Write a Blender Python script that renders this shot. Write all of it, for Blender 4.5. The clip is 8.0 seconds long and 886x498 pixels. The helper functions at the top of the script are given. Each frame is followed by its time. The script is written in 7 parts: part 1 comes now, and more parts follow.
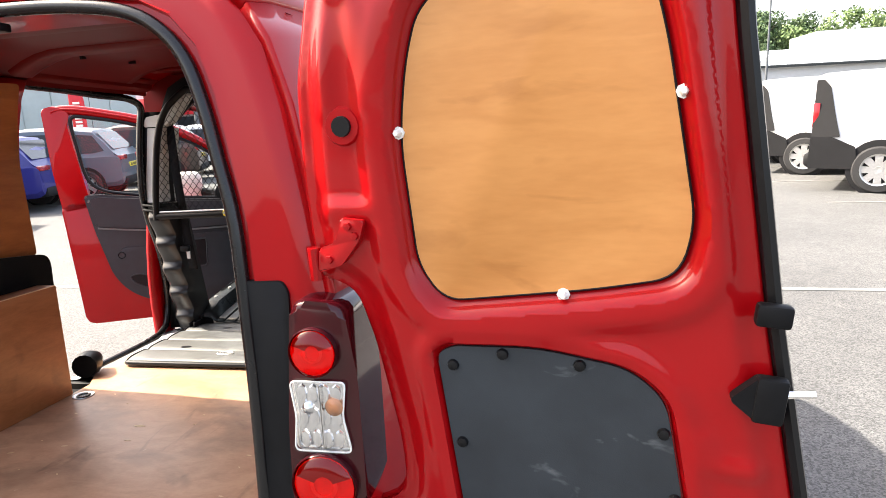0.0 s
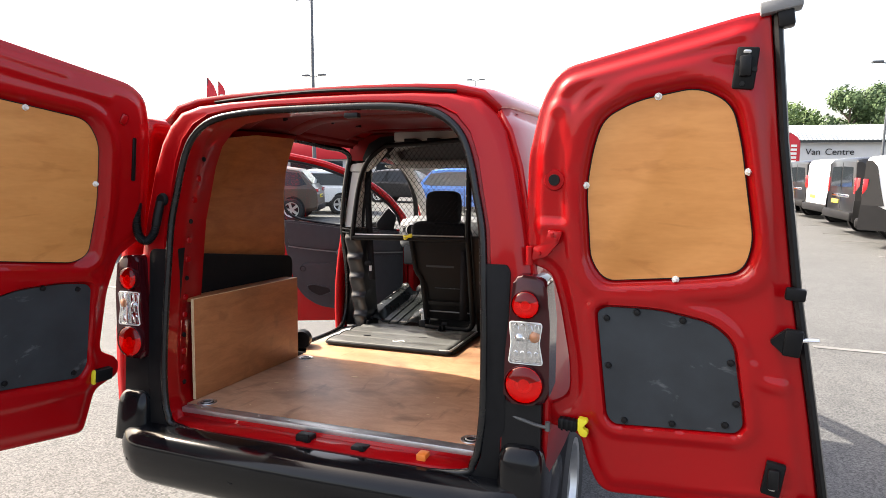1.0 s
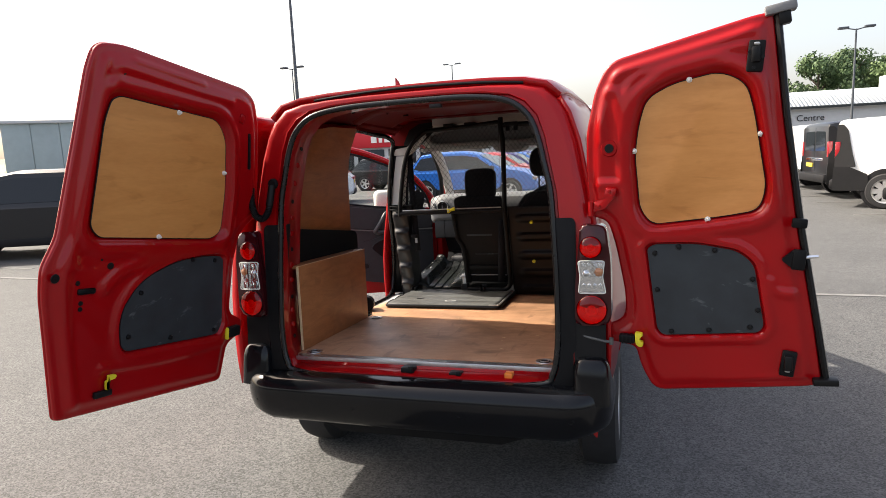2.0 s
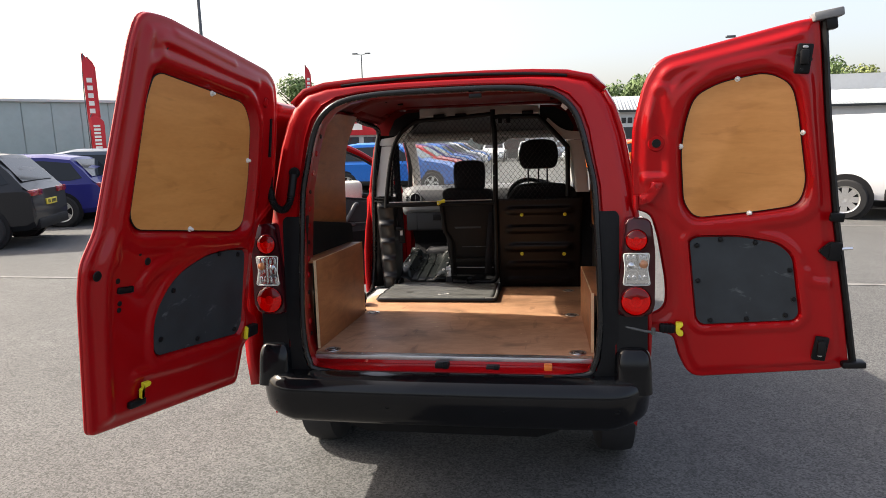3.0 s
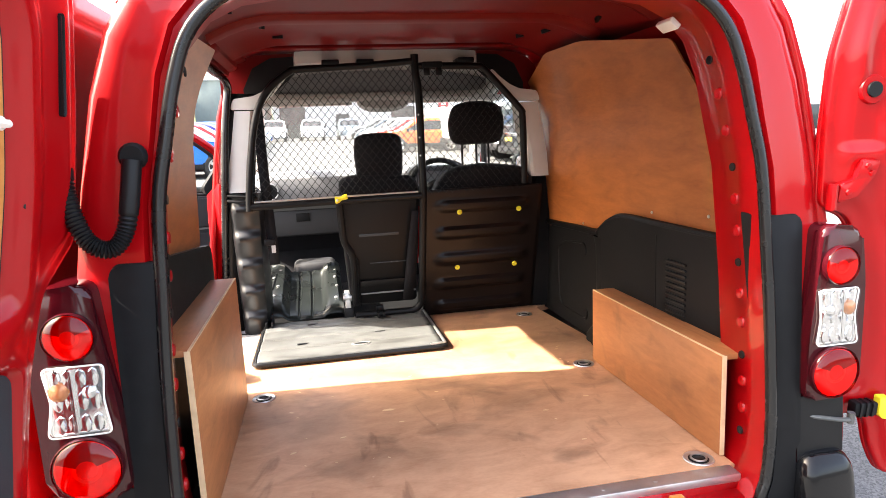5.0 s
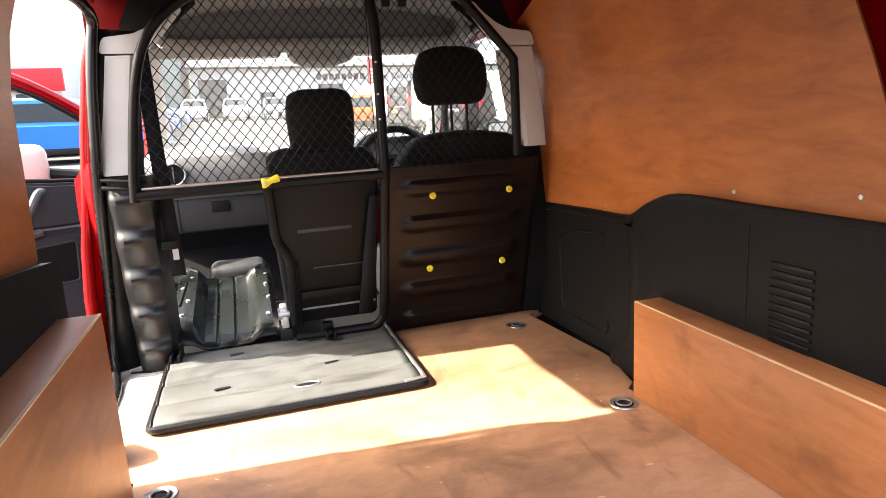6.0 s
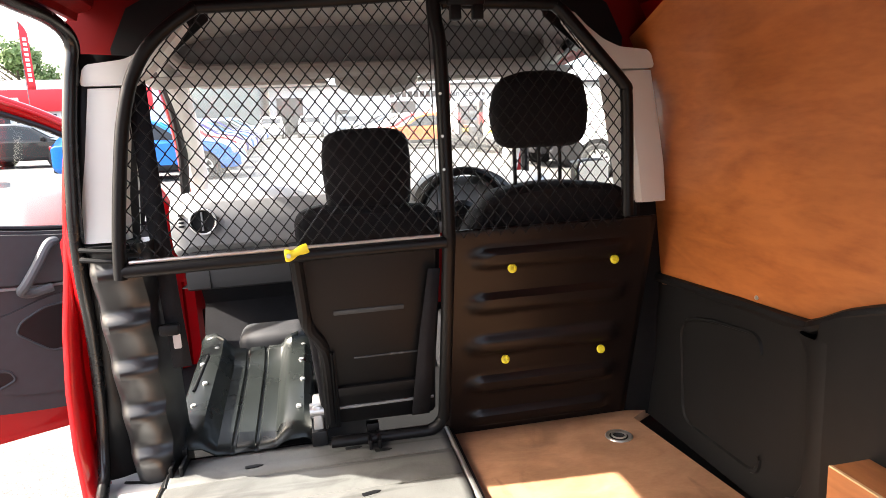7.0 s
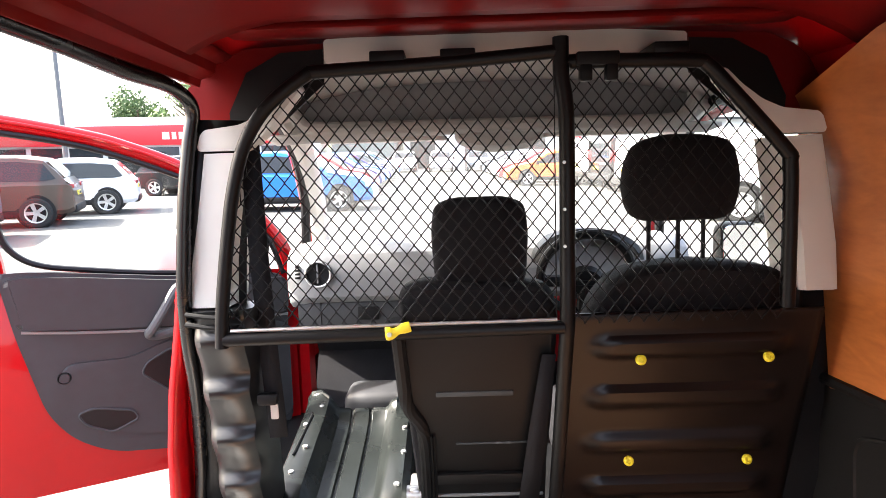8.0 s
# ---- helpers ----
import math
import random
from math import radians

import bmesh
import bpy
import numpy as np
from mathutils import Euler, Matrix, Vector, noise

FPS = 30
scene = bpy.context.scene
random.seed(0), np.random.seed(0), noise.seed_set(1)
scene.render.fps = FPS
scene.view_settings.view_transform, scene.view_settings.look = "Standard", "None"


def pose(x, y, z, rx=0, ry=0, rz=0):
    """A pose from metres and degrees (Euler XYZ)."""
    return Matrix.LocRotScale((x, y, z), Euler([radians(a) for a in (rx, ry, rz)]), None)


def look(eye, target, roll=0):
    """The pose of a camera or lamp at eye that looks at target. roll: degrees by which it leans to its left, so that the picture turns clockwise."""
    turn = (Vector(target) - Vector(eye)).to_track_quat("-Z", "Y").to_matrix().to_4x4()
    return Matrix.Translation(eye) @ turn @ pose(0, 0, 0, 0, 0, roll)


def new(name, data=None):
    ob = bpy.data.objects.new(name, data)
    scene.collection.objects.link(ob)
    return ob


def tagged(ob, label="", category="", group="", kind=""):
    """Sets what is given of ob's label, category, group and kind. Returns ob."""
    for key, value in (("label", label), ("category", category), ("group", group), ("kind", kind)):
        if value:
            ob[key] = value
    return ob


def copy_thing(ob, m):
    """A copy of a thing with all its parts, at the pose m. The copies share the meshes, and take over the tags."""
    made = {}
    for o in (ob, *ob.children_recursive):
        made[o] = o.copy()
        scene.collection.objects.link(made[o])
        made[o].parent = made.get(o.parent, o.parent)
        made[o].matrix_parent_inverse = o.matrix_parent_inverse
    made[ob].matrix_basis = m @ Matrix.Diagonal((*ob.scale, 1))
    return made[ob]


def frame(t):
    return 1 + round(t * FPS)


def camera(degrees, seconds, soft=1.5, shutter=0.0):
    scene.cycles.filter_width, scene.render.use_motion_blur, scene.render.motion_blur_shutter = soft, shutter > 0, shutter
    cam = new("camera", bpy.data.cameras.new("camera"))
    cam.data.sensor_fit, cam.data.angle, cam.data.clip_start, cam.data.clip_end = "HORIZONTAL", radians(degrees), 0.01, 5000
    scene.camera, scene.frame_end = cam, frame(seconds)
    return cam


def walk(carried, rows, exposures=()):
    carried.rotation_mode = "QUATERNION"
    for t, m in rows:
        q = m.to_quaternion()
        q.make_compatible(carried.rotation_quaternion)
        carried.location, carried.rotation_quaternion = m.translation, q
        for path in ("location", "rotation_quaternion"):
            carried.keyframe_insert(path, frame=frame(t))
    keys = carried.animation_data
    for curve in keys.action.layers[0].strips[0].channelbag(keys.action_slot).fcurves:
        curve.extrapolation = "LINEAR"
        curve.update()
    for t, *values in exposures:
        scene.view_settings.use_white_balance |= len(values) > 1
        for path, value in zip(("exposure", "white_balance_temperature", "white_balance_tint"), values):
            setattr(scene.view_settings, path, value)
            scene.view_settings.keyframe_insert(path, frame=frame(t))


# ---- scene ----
cam = camera(70.8, 8.0, soft=0.85)
# the van stands slightly nose-down on its springs; all its parts are laid out in its own level frame
VAN = pose(0, 0, 0.092, -2.6, -0.9, 0)
PATH = [
    (0, (1.273, -1.117, 1.513), (0.866, 0.811, 1.174), -2.95),
    (0.5, (1.303, -1.575, 1.482), (0.649, 0.306, 1.298), 0.7),
    (1, (1.227, -2.046, 1.490), (0.554, -0.169, 1.325), 0.5),
    (1.5, (1.103, -2.423, 1.480), (0.501, -0.530, 1.247), -2.1),
    (1.7, (1.093, -2.553, 1.441), (0.448, -0.673, 1.223), -2.1),
    (2.8, (0.571, -2.833, 1.460), (0.196, -0.882, 1.229), -2.6),
    (3, (0.434, -2.782, 1.459), (0.116, -0.823, 1.212), -1.7),
    (3.5, (0.134, -2.496, 1.457), (-0.060, -0.523, 1.195), -5.3),
    (4, (-0.141, -2.172, 1.437), (-0.160, -0.192, 1.150), -4.2),
    (4.5, (-0.317, -1.785, 1.446), (-0.048, 0.164, 1.087), -3.5),
    (5, (-0.346, -1.323, 1.471), (0.025, 0.613, 1.136), -2.6),
    (5.2, (-0.378, -1.151, 1.463), (0.028, 0.778, 1.127), -2.8),
    (6.3, (-0.277, -0.390, 1.410), (0.315, 1.472, 0.984), -3.2),
    (6.5, (-0.239, -0.281, 1.422), (0.319, 1.592, 1.001), -3.1),
    (7, (-0.189, -0.020, 1.494), (0.177, 1.915, 1.146), -3.0),
    (7.5, (-0.160, 0.102, 1.559), (-0.031, 2.082, 1.311), -1.4),
    (8, (-0.142, 0.140, 1.574), (-0.163, 2.127, 1.349), -1.8),
]
EXPOSURES = [(0.0, 2.0, 7000, 10), (0.5, 2.02, 7000, 10), (1.0, 1.58, 7000, 10), (1.5, 1.05, 7000, 10), (3.0, 0.9, 7000, 10), (3.5, 1.05, 7000, 10), (4.0, 1.78, 7000, 10), (4.5, 2.58, 7000, 10), (5.0, 2.78, 7000, 10), (6.5, 2.60, 7000, 10), (7.0, 2.78, 6900, 10), (7.5, 2.98, 6800, 10), (8.0, 3.0, 6700, 10)]
walk(cam, [(t, VAN @ look(eye, target, roll)) for t, eye, target, roll in PATH], exposures=EXPOSURES)

# ---- light ----
SUN_FROM = VAN.to_3x3() @ Vector((-0.97, 0.088, 0.915)).normalized()
elev, azim = math.asin(SUN_FROM.z), math.atan2(SUN_FROM.x, SUN_FROM.y)
world = bpy.data.worlds.new("sky")
scene.world = world
world.use_nodes = True
wn = world.node_tree
sky = wn.nodes.new("ShaderNodeTexSky")
sky.sky_type, sky.sun_disc = "NISHITA", False
sky.sun_elevation, sky.sun_rotation = elev, azim
sky.dust_density, sky.air_density, sky.ozone_density = 5.0, 1.0, 0.5
wn.nodes["Background"].inputs["Strength"].default_value = 0.15
haze = wn.nodes.new("ShaderNodeMix")
haze.data_type, haze.blend_type = "RGBA", "ADD"
haze.inputs[0].default_value = 1.0
haze.inputs[7].default_value = (1.0, 0.97, 1.12, 1)
wn.links.new(sky.outputs[0], haze.inputs[6])
wn.links.new(haze.outputs[2], wn.nodes["Background"].inputs["Color"])
sun_data = bpy.data.lights.new("sun", "SUN")
sun_data.energy, sun_data.angle, sun_data.color = 5.0, radians(0.6), (1.0, 0.95, 0.88)
sun = new("sun", sun_data)
sun.matrix_world = look(SUN_FROM * 50, (0, 0, 0))


# ---- materials ----
def material(name, color, rough=0.5, metal=0.0, coat=0.0, vary=0.0, scale=20.0, bump=0.0, bump_scale=200.0, trans=0.0, ior=1.45, emit=0.0, spec=0.5):
    """A node material: base colour varied by two noises, and fine relief."""
    m = bpy.data.materials.new(name)
    m.use_nodes = True
    nt = m.node_tree
    b = nt.nodes["Principled BSDF"]
    b.inputs["Base Color"].default_value = (*color, 1)
    b.inputs["Roughness"].default_value = rough
    b.inputs["Metallic"].default_value = metal
    b.inputs["Coat Weight"].default_value = coat
    b.inputs["Coat Roughness"].default_value = 0.05
    b.inputs["Transmission Weight"].default_value = trans
    b.inputs["IOR"].default_value = ior
    b.inputs["Specular IOR Level"].default_value = spec
    if emit:
        b.inputs["Emission Color"].default_value = (*color, 1)
        b.inputs["Emission Strength"].default_value = emit
    if vary or bump:
        co = nt.nodes.new("ShaderNodeTexCoord")
    if vary:
        big, fine, mixed = nt.nodes.new("ShaderNodeTexNoise"), nt.nodes.new("ShaderNodeTexNoise"), nt.nodes.new("ShaderNodeMix")
        big.inputs["Scale"].default_value, big.inputs["Detail"].default_value = scale * 0.15, 6
        fine.inputs["Scale"].default_value, fine.inputs["Detail"].default_value = scale, 8
        nt.links.new(co.outputs["Object"], big.inputs["Vector"])
        nt.links.new(co.outputs["Object"], fine.inputs["Vector"])
        mixed.inputs[0].default_value = 0.5
        nt.links.new(big.outputs["Fac"], mixed.inputs[2])
        nt.links.new(fine.outputs["Fac"], mixed.inputs[3])
        ramp = nt.nodes.new("ShaderNodeValToRGB")
        ramp.color_ramp.elements[0].position, ramp.color_ramp.elements[1].position = 0.32, 0.68
        ramp.color_ramp.elements[0].color = (*[c * (1 - vary) for c in color], 1)
        ramp.color_ramp.elements[1].color = (*[min(1, c * (1 + vary)) for c in color], 1)
        nt.links.new(mixed.outputs[0], ramp.inputs[0])
        nt.links.new(ramp.outputs[0], b.inputs["Base Color"])
        rr = nt.nodes.new("ShaderNodeMapRange")
        rr.inputs[3].default_value, rr.inputs[4].default_value = rough * 0.8, min(1, rough * 1.2)
        nt.links.new(mixed.outputs[0], rr.inputs[0])
        nt.links.new(rr.outputs[0], b.inputs["Roughness"])
    if bump:
        n, bp = nt.nodes.new("ShaderNodeTexNoise"), nt.nodes.new("ShaderNodeBump")
        n.inputs["Scale"].default_value, n.inputs["Detail"].default_value = bump_scale, 4
        bp.inputs["Strength"].default_value, bp.inputs["Distance"].default_value = bump, 0.004
        nt.links.new(co.outputs["Object"], n.inputs["Vector"])
        nt.links.new(n.outputs["Fac"], bp.inputs["Height"])
        nt.links.new(bp.outputs[0], b.inputs["Normal"])
    return m


def wood(name, pale, dark, stretch=(1, 14, 14), rough=0.5, scale=1.0, wear=0.0):
    """Rotary-cut plywood: long wavering grain, fine pores and worn, scuffed patches."""
    m = bpy.data.materials.new(name)
    m.use_nodes = True
    nt = m.node_tree
    b = nt.nodes["Principled BSDF"]
    co, mp = nt.nodes.new("ShaderNodeTexCoord"), nt.nodes.new("ShaderNodeMapping")
    mp.inputs["Scale"].default_value = [scale * v for v in stretch]
    nt.links.new(co.outputs["Object"], mp.inputs["Vector"])
    grain, pores, patch = (nt.nodes.new("ShaderNodeTexNoise") for _ in range(3))
    grain.inputs["Scale"].default_value, grain.inputs["Detail"].default_value, grain.inputs["Distortion"].default_value = 1.6, 7, 1.4
    pores.inputs["Scale"].default_value, pores.inputs["Detail"].default_value = 14, 6
    patch.inputs["Scale"].default_value, patch.inputs["Detail"].default_value = 3.5, 8
    nt.links.new(mp.outputs[0], grain.inputs["Vector"])
    nt.links.new(mp.outputs[0], pores.inputs["Vector"])
    nt.links.new(co.outputs["Object"], patch.inputs["Vector"])
    ramp = nt.nodes.new("ShaderNodeValToRGB")
    ramp.color_ramp.elements[0].position, ramp.color_ramp.elements[1].position = 0.3, 0.62
    ramp.color_ramp.elements[0].color, ramp.color_ramp.elements[1].color = (*dark, 1), (*pale, 1)
    mix1, mix2 = nt.nodes.new("ShaderNodeMix"), nt.nodes.new("ShaderNodeMix")
    mix1.inputs[0].default_value = 0.3
    nt.links.new(grain.outputs["Fac"], mix1.inputs[2])
    nt.links.new(pores.outputs["Fac"], mix1.inputs[3])
    nt.links.new(mix1.outputs[0], ramp.inputs[0])
    mix2.data_type = "RGBA"
    edge = nt.nodes.new("ShaderNodeMapRange")
    edge.inputs[1].default_value, edge.inputs[2].default_value, edge.inputs[4].default_value = 0.5, 0.75, wear
    nt.links.new(patch.outputs["Fac"], edge.inputs[0])
    nt.links.new(edge.outputs[0], mix2.inputs[0])
    nt.links.new(ramp.outputs[0], mix2.inputs[6])
    mix2.inputs[7].default_value = (*[c * 0.45 for c in dark], 1)
    nt.links.new(mix2.outputs[2], b.inputs["Base Color"])
    bp = nt.nodes.new("ShaderNodeBump")
    bp.inputs["Strength"].default_value, bp.inputs["Distance"].default_value = 0.15, 0.002
    nt.links.new(mix1.outputs[0], bp.inputs["Height"])
    nt.links.new(bp.outputs[0], b.inputs["Normal"])
    b.inputs["Roughness"].default_value = rough
    return m


def scuffed(m, color, stretch, low, high, amount, seed=0.0):
    """Adds worn marks of another colour, stretched along one way."""
    nt = m.node_tree
    s = nt.nodes["Principled BSDF"]
    co, mp, n = nt.nodes.new("ShaderNodeTexCoord"), nt.nodes.new("ShaderNodeMapping"), nt.nodes.new("ShaderNodeTexNoise")
    mp.inputs["Scale"].default_value = stretch
    mp.inputs["Location"].default_value = (seed, seed * 0.7, 0)
    n.inputs["Scale"].default_value, n.inputs["Detail"].default_value, n.inputs["Distortion"].default_value = 1.0, 9, 0.6
    r, mx = nt.nodes.new("ShaderNodeMapRange"), nt.nodes.new("ShaderNodeMix")
    r.inputs[1].default_value, r.inputs[2].default_value, r.inputs[4].default_value = low, high, amount
    mx.data_type = "RGBA"
    nt.links.new(co.outputs["Object"], mp.inputs["Vector"])
    nt.links.new(mp.outputs[0], n.inputs["Vector"])
    nt.links.new(n.outputs["Fac"], r.inputs[0])
    nt.links.new(r.outputs[0], mx.inputs[0])
    nt.links.new(s.inputs["Base Color"].links[0].from_socket, mx.inputs[6])
    mx.inputs[7].default_value = (*color, 1)
    nt.links.new(mx.outputs[2], s.inputs["Base Color"])
    return m


def lens_cover(name, tint, gloss):
    """A thin tinted plastic cover with a clean shine, seen through to what lies behind."""
    m = bpy.data.materials.new(name)
    m.use_nodes = True
    nt = m.node_tree
    nt.nodes.remove(nt.nodes["Principled BSDF"])
    clear, shine, mixed = nt.nodes.new("ShaderNodeBsdfTransparent"), nt.nodes.new("ShaderNodeBsdfGlossy"), nt.nodes.new("ShaderNodeMixShader")
    clear.inputs["Color"].default_value = (*tint, 1)
    shine.inputs["Roughness"].default_value = 0.04
    mixed.inputs[0].default_value = gloss
    nt.links.new(clear.outputs[0], mixed.inputs[1])
    nt.links.new(shine.outputs[0], mixed.inputs[2])
    nt.links.new(mixed.outputs[0], nt.nodes["Material Output"].inputs["Surface"])
    return m


RED = material("red_paint", (0.325, 0.0018, 0.0040), 0.40, coat=0.5, vary=0.10, scale=3, spec=0.10)
# body red darkened to carry the shade under the roof
SHADED_RED = material("shaded_inner_red", (0.12, 0.0026, 0.0026), 0.5, vary=0.2, scale=4, spec=0.14)
PLASTIC = material("black_plastic", (0.0075, 0.0078, 0.0084), 0.48, vary=0.25, scale=30, bump=0.05, bump_scale=900, spec=0.14)
BUMPER = material("bumper_plastic", (0.005, 0.0055, 0.0066), 0.13, vary=0.25, scale=12, bump=0.012, bump_scale=700, spec=0.36)
PANEL = material("grey_board", (0.022, 0.028, 0.033), 0.6, vary=0.35, scale=10, bump=0.1, bump_scale=500)
GLOSSY = material("moulded_black_plastic", (0.008, 0.0083, 0.0092), 0.34, vary=0.08, scale=20, spec=0.5)
RUBBER = material("rubber", (0.006, 0.0063, 0.007), 0.4, vary=0.2, scale=30, spec=0.25)
TYRE = material("tyre_rubber", (0.02, 0.02, 0.021), 0.85, vary=0.3, scale=40)
SEALING = material("door_seal_rubber", (0.007, 0.0074, 0.008), 0.27, vary=0.2, scale=30, spec=0.5)
STEEL = material("bare_metal", (0.55, 0.55, 0.54), 0.38, metal=0.9, vary=0.15, scale=30)
CHROME = material("chrome", (0.8, 0.8, 0.8), 0.15, metal=1.0)
PLATE = material("grey_steel_plate", (0.098, 0.101, 0.098), 0.45, metal=0.3, vary=0.3, scale=7, bump=0.15, bump_scale=60)
TUBE = material("black_enamel", (0.005, 0.005, 0.0055), 0.42, spec=0.2)
FABRIC = material("black_fabric", (0.010, 0.010, 0.012), 0.95, vary=0.3, scale=120, bump=0.4, bump_scale=900, spec=0.2)
LEATHER = material("bulkhead_board", (0.0062, 0.0041, 0.0036), 0.36, vary=0.35, scale=6, spec=0.28)
DARKGREY = material("dark_grey_plastic", (0.0055, 0.0055, 0.0058), 0.5, vary=0.15, scale=20, bump=0.06, bump_scale=900, spec=0.22)
DASH = material("grey_dash_plastic", (0.17, 0.175, 0.18), 0.5, vary=0.1, scale=20, bump=0.1, bump_scale=800)
TRIM = material("pale_grey_trim", (0.56, 0.55, 0.52), 0.6, vary=0.06, scale=10)
HEADLINER = material("grey_headliner", (0.36, 0.355, 0.335), 0.95, vary=0.1, scale=60)
YELLOW = material("yellow_plastic", (0.72, 0.62, 0.03), 0.45)
ORANGE = material("orange_plastic", (0.75, 0.2, 0.03), 0.4)
WHITE = material("white_plastic", (0.78, 0.77, 0.72), 0.45)
PLY = wood("plywood", (0.60, 0.265, 0.075), (0.51, 0.21, 0.053), (2.0, 8, 1), 0.42)
PLYWALL = wood("wall_plywood", (0.385, 0.130, 0.036), (0.25, 0.076, 0.020), (1, 2.2, 9), 0.38, wear=0.3)
PLYFLOOR = wood("plywood_floor", (0.51, 0.290, 0.168), (0.39, 0.202, 0.110), (5, 9, 9), 0.42, wear=0.5)
BOARD = wood("side_board_plywood", (0.40, 0.158, 0.058), (0.28, 0.104, 0.037), (18, 3, 12), 0.45, wear=0.2)
EDGE = wood("plywood_edge", (0.70, 0.52, 0.31), (0.55, 0.38, 0.21), (5, 5, 5), 0.7)
scuffed(PANEL, (0.16, 0.175, 0.18), (9, 14, 9), 0.63, 0.74, 0.7)
scuffed(PLATE, (0.03, 0.03, 0.028), (5, 7, 5), 0.54, 0.68, 0.55, 3.0)
scuffed(PLATE, (0.035, 0.034, 0.032), (3, 26, 5), 0.56, 0.70, 0.6, 9.0)
scuffed(PLYFLOOR, (0.085, 0.042, 0.026), (3.5, 5, 1), 0.54, 0.72, 0.55, 5.0)
scuffed(PLYFLOOR, (0.12, 0.055, 0.030), (11, 3, 1), 0.62, 0.70, 0.5, 2.0)
scuffed(PLYFLOOR, (0.60, 0.42, 0.27), (28, 22, 1), 0.71, 0.75, 0.5, 7.0)
scuffed(BOARD, (0.12, 0.05, 0.022), (6, 6, 6), 0.56, 0.72, 0.5, 1.0)
scuffed(PLY, (0.36, 0.135, 0.03), (5, 16, 5), 0.58, 0.68, 0.4, 4.0)
LENS_RED = lens_cover("red_lens", (0.95, 0.035, 0.02), 0.04)
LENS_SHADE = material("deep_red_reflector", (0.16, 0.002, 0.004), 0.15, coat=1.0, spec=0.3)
LENS_DARK = material("smoked_red_lens", (0.035, 0.002, 0.004), 0.12, coat=0.5, spec=0.2)
CLEAR_COVER = lens_cover("clear_lens_cover", (0.93, 0.94, 0.95), 0.05)
MIRRORED = material("bright_lamp_reflector", (0.9, 0.9, 0.9), 0.14, metal=1.0, vary=0.1, scale=200)
REFLECTOR = material("lamp_reflector", (0.86, 0.86, 0.87), 0.35, metal=0.35, vary=0.2, scale=60)
LENS_CLEAR = material("clear_lens", (0.5, 0.5, 0.52), 0.16, metal=0.8, coat=1.0, vary=0.7, scale=90)
LENS_AMBER = material("amber_bulb", (0.55, 0.22, 0.09), 0.2, metal=0.4, coat=1.0)
GLASS = bpy.data.materials.new("clear_glass")
GLASS.use_nodes = True
_nt = GLASS.node_tree
_nt.nodes.remove(_nt.nodes["Principled BSDF"])
_clear, _gloss, _mix = _nt.nodes.new("ShaderNodeBsdfTransparent"), _nt.nodes.new("ShaderNodeBsdfGlossy"), _nt.nodes.new("ShaderNodeMixShader")
_clear.inputs["Color"].default_value = (0.95, 0.97, 0.96, 1)
_gloss.inputs["Roughness"].default_value = 0.02
_mix.inputs[0].default_value = 0.015
_nt.links.new(_clear.outputs[0], _mix.inputs[1])
_nt.links.new(_gloss.outputs[0], _mix.inputs[2])
_nt.links.new(_mix.outputs[0], _nt.nodes["Material Output"].inputs["Surface"])
# windscreen glass with veiling glare mixed in as a thin pale layer
SCREEN = GLASS.copy()
SCREEN.name = "veiled_windscreen_glass"
_nt = SCREEN.node_tree
_veil, _film = _nt.nodes.new("ShaderNodeBsdfDiffuse"), _nt.nodes.new("ShaderNodeMixShader")
_thin = _nt.nodes.new("ShaderNodeBsdfTranslucent")
_both = _nt.nodes.new("ShaderNodeMixShader")
_nt.links.new(_veil.outputs[0], _both.inputs[1])
_nt.links.new(_thin.outputs[0], _both.inputs[2])
_veil.inputs["Color"].default_value = _thin.inputs["Color"].default_value = (0.8, 0.8, 0.78, 1)
_film.inputs[0].default_value = 0.035
_out = _nt.nodes["Material Output"].inputs["Surface"]
_nt.links.new(_out.links[0].from_socket, _film.inputs[1])
_nt.links.new(_both.outputs[0], _film.inputs[2])
_nt.links.new(_film.outputs[0], _out)
CARGLASS = material("tinted_car_glass", (0.015, 0.018, 0.021), 0.05, spec=0.4)
ASPHALT = material("asphalt", (0.078, 0.079, 0.079), 0.9, vary=0.22, scale=5, bump=0.8, bump_scale=110)
_nt = ASPHALT.node_tree
_base = _nt.nodes["Principled BSDF"].inputs["Base Color"].links[0].from_socket
_co, _vor, _rmp, _mul = _nt.nodes.new("ShaderNodeTexCoord"), _nt.nodes.new("ShaderNodeTexVoronoi"), _nt.nodes.new("ShaderNodeValToRGB"), _nt.nodes.new("ShaderNodeMix")
_vor.inputs["Scale"].default_value = 115
_nt.links.new(_co.outputs["Object"], _vor.inputs["Vector"])
_rmp.color_ramp.elements[0].color, _rmp.color_ramp.elements[1].color = (0.5, 0.5, 0.5, 1), (1.52, 1.51, 1.49, 1)
_sep = _nt.nodes.new("ShaderNodeSeparateColor")
_nt.links.new(_vor.outputs["Color"], _sep.inputs[0])
_nt.links.new(_sep.outputs[0], _rmp.inputs[0])
_mul.data_type, _mul.blend_type = "RGBA", "MULTIPLY"
_mul.inputs[0].default_value = 1.0
_nt.links.new(_base, _mul.inputs[6])
_nt.links.new(_rmp.outputs[0], _mul.inputs[7])
_nt.links.new(_mul.outputs[2], _nt.nodes["Principled BSDF"].inputs["Base Color"])


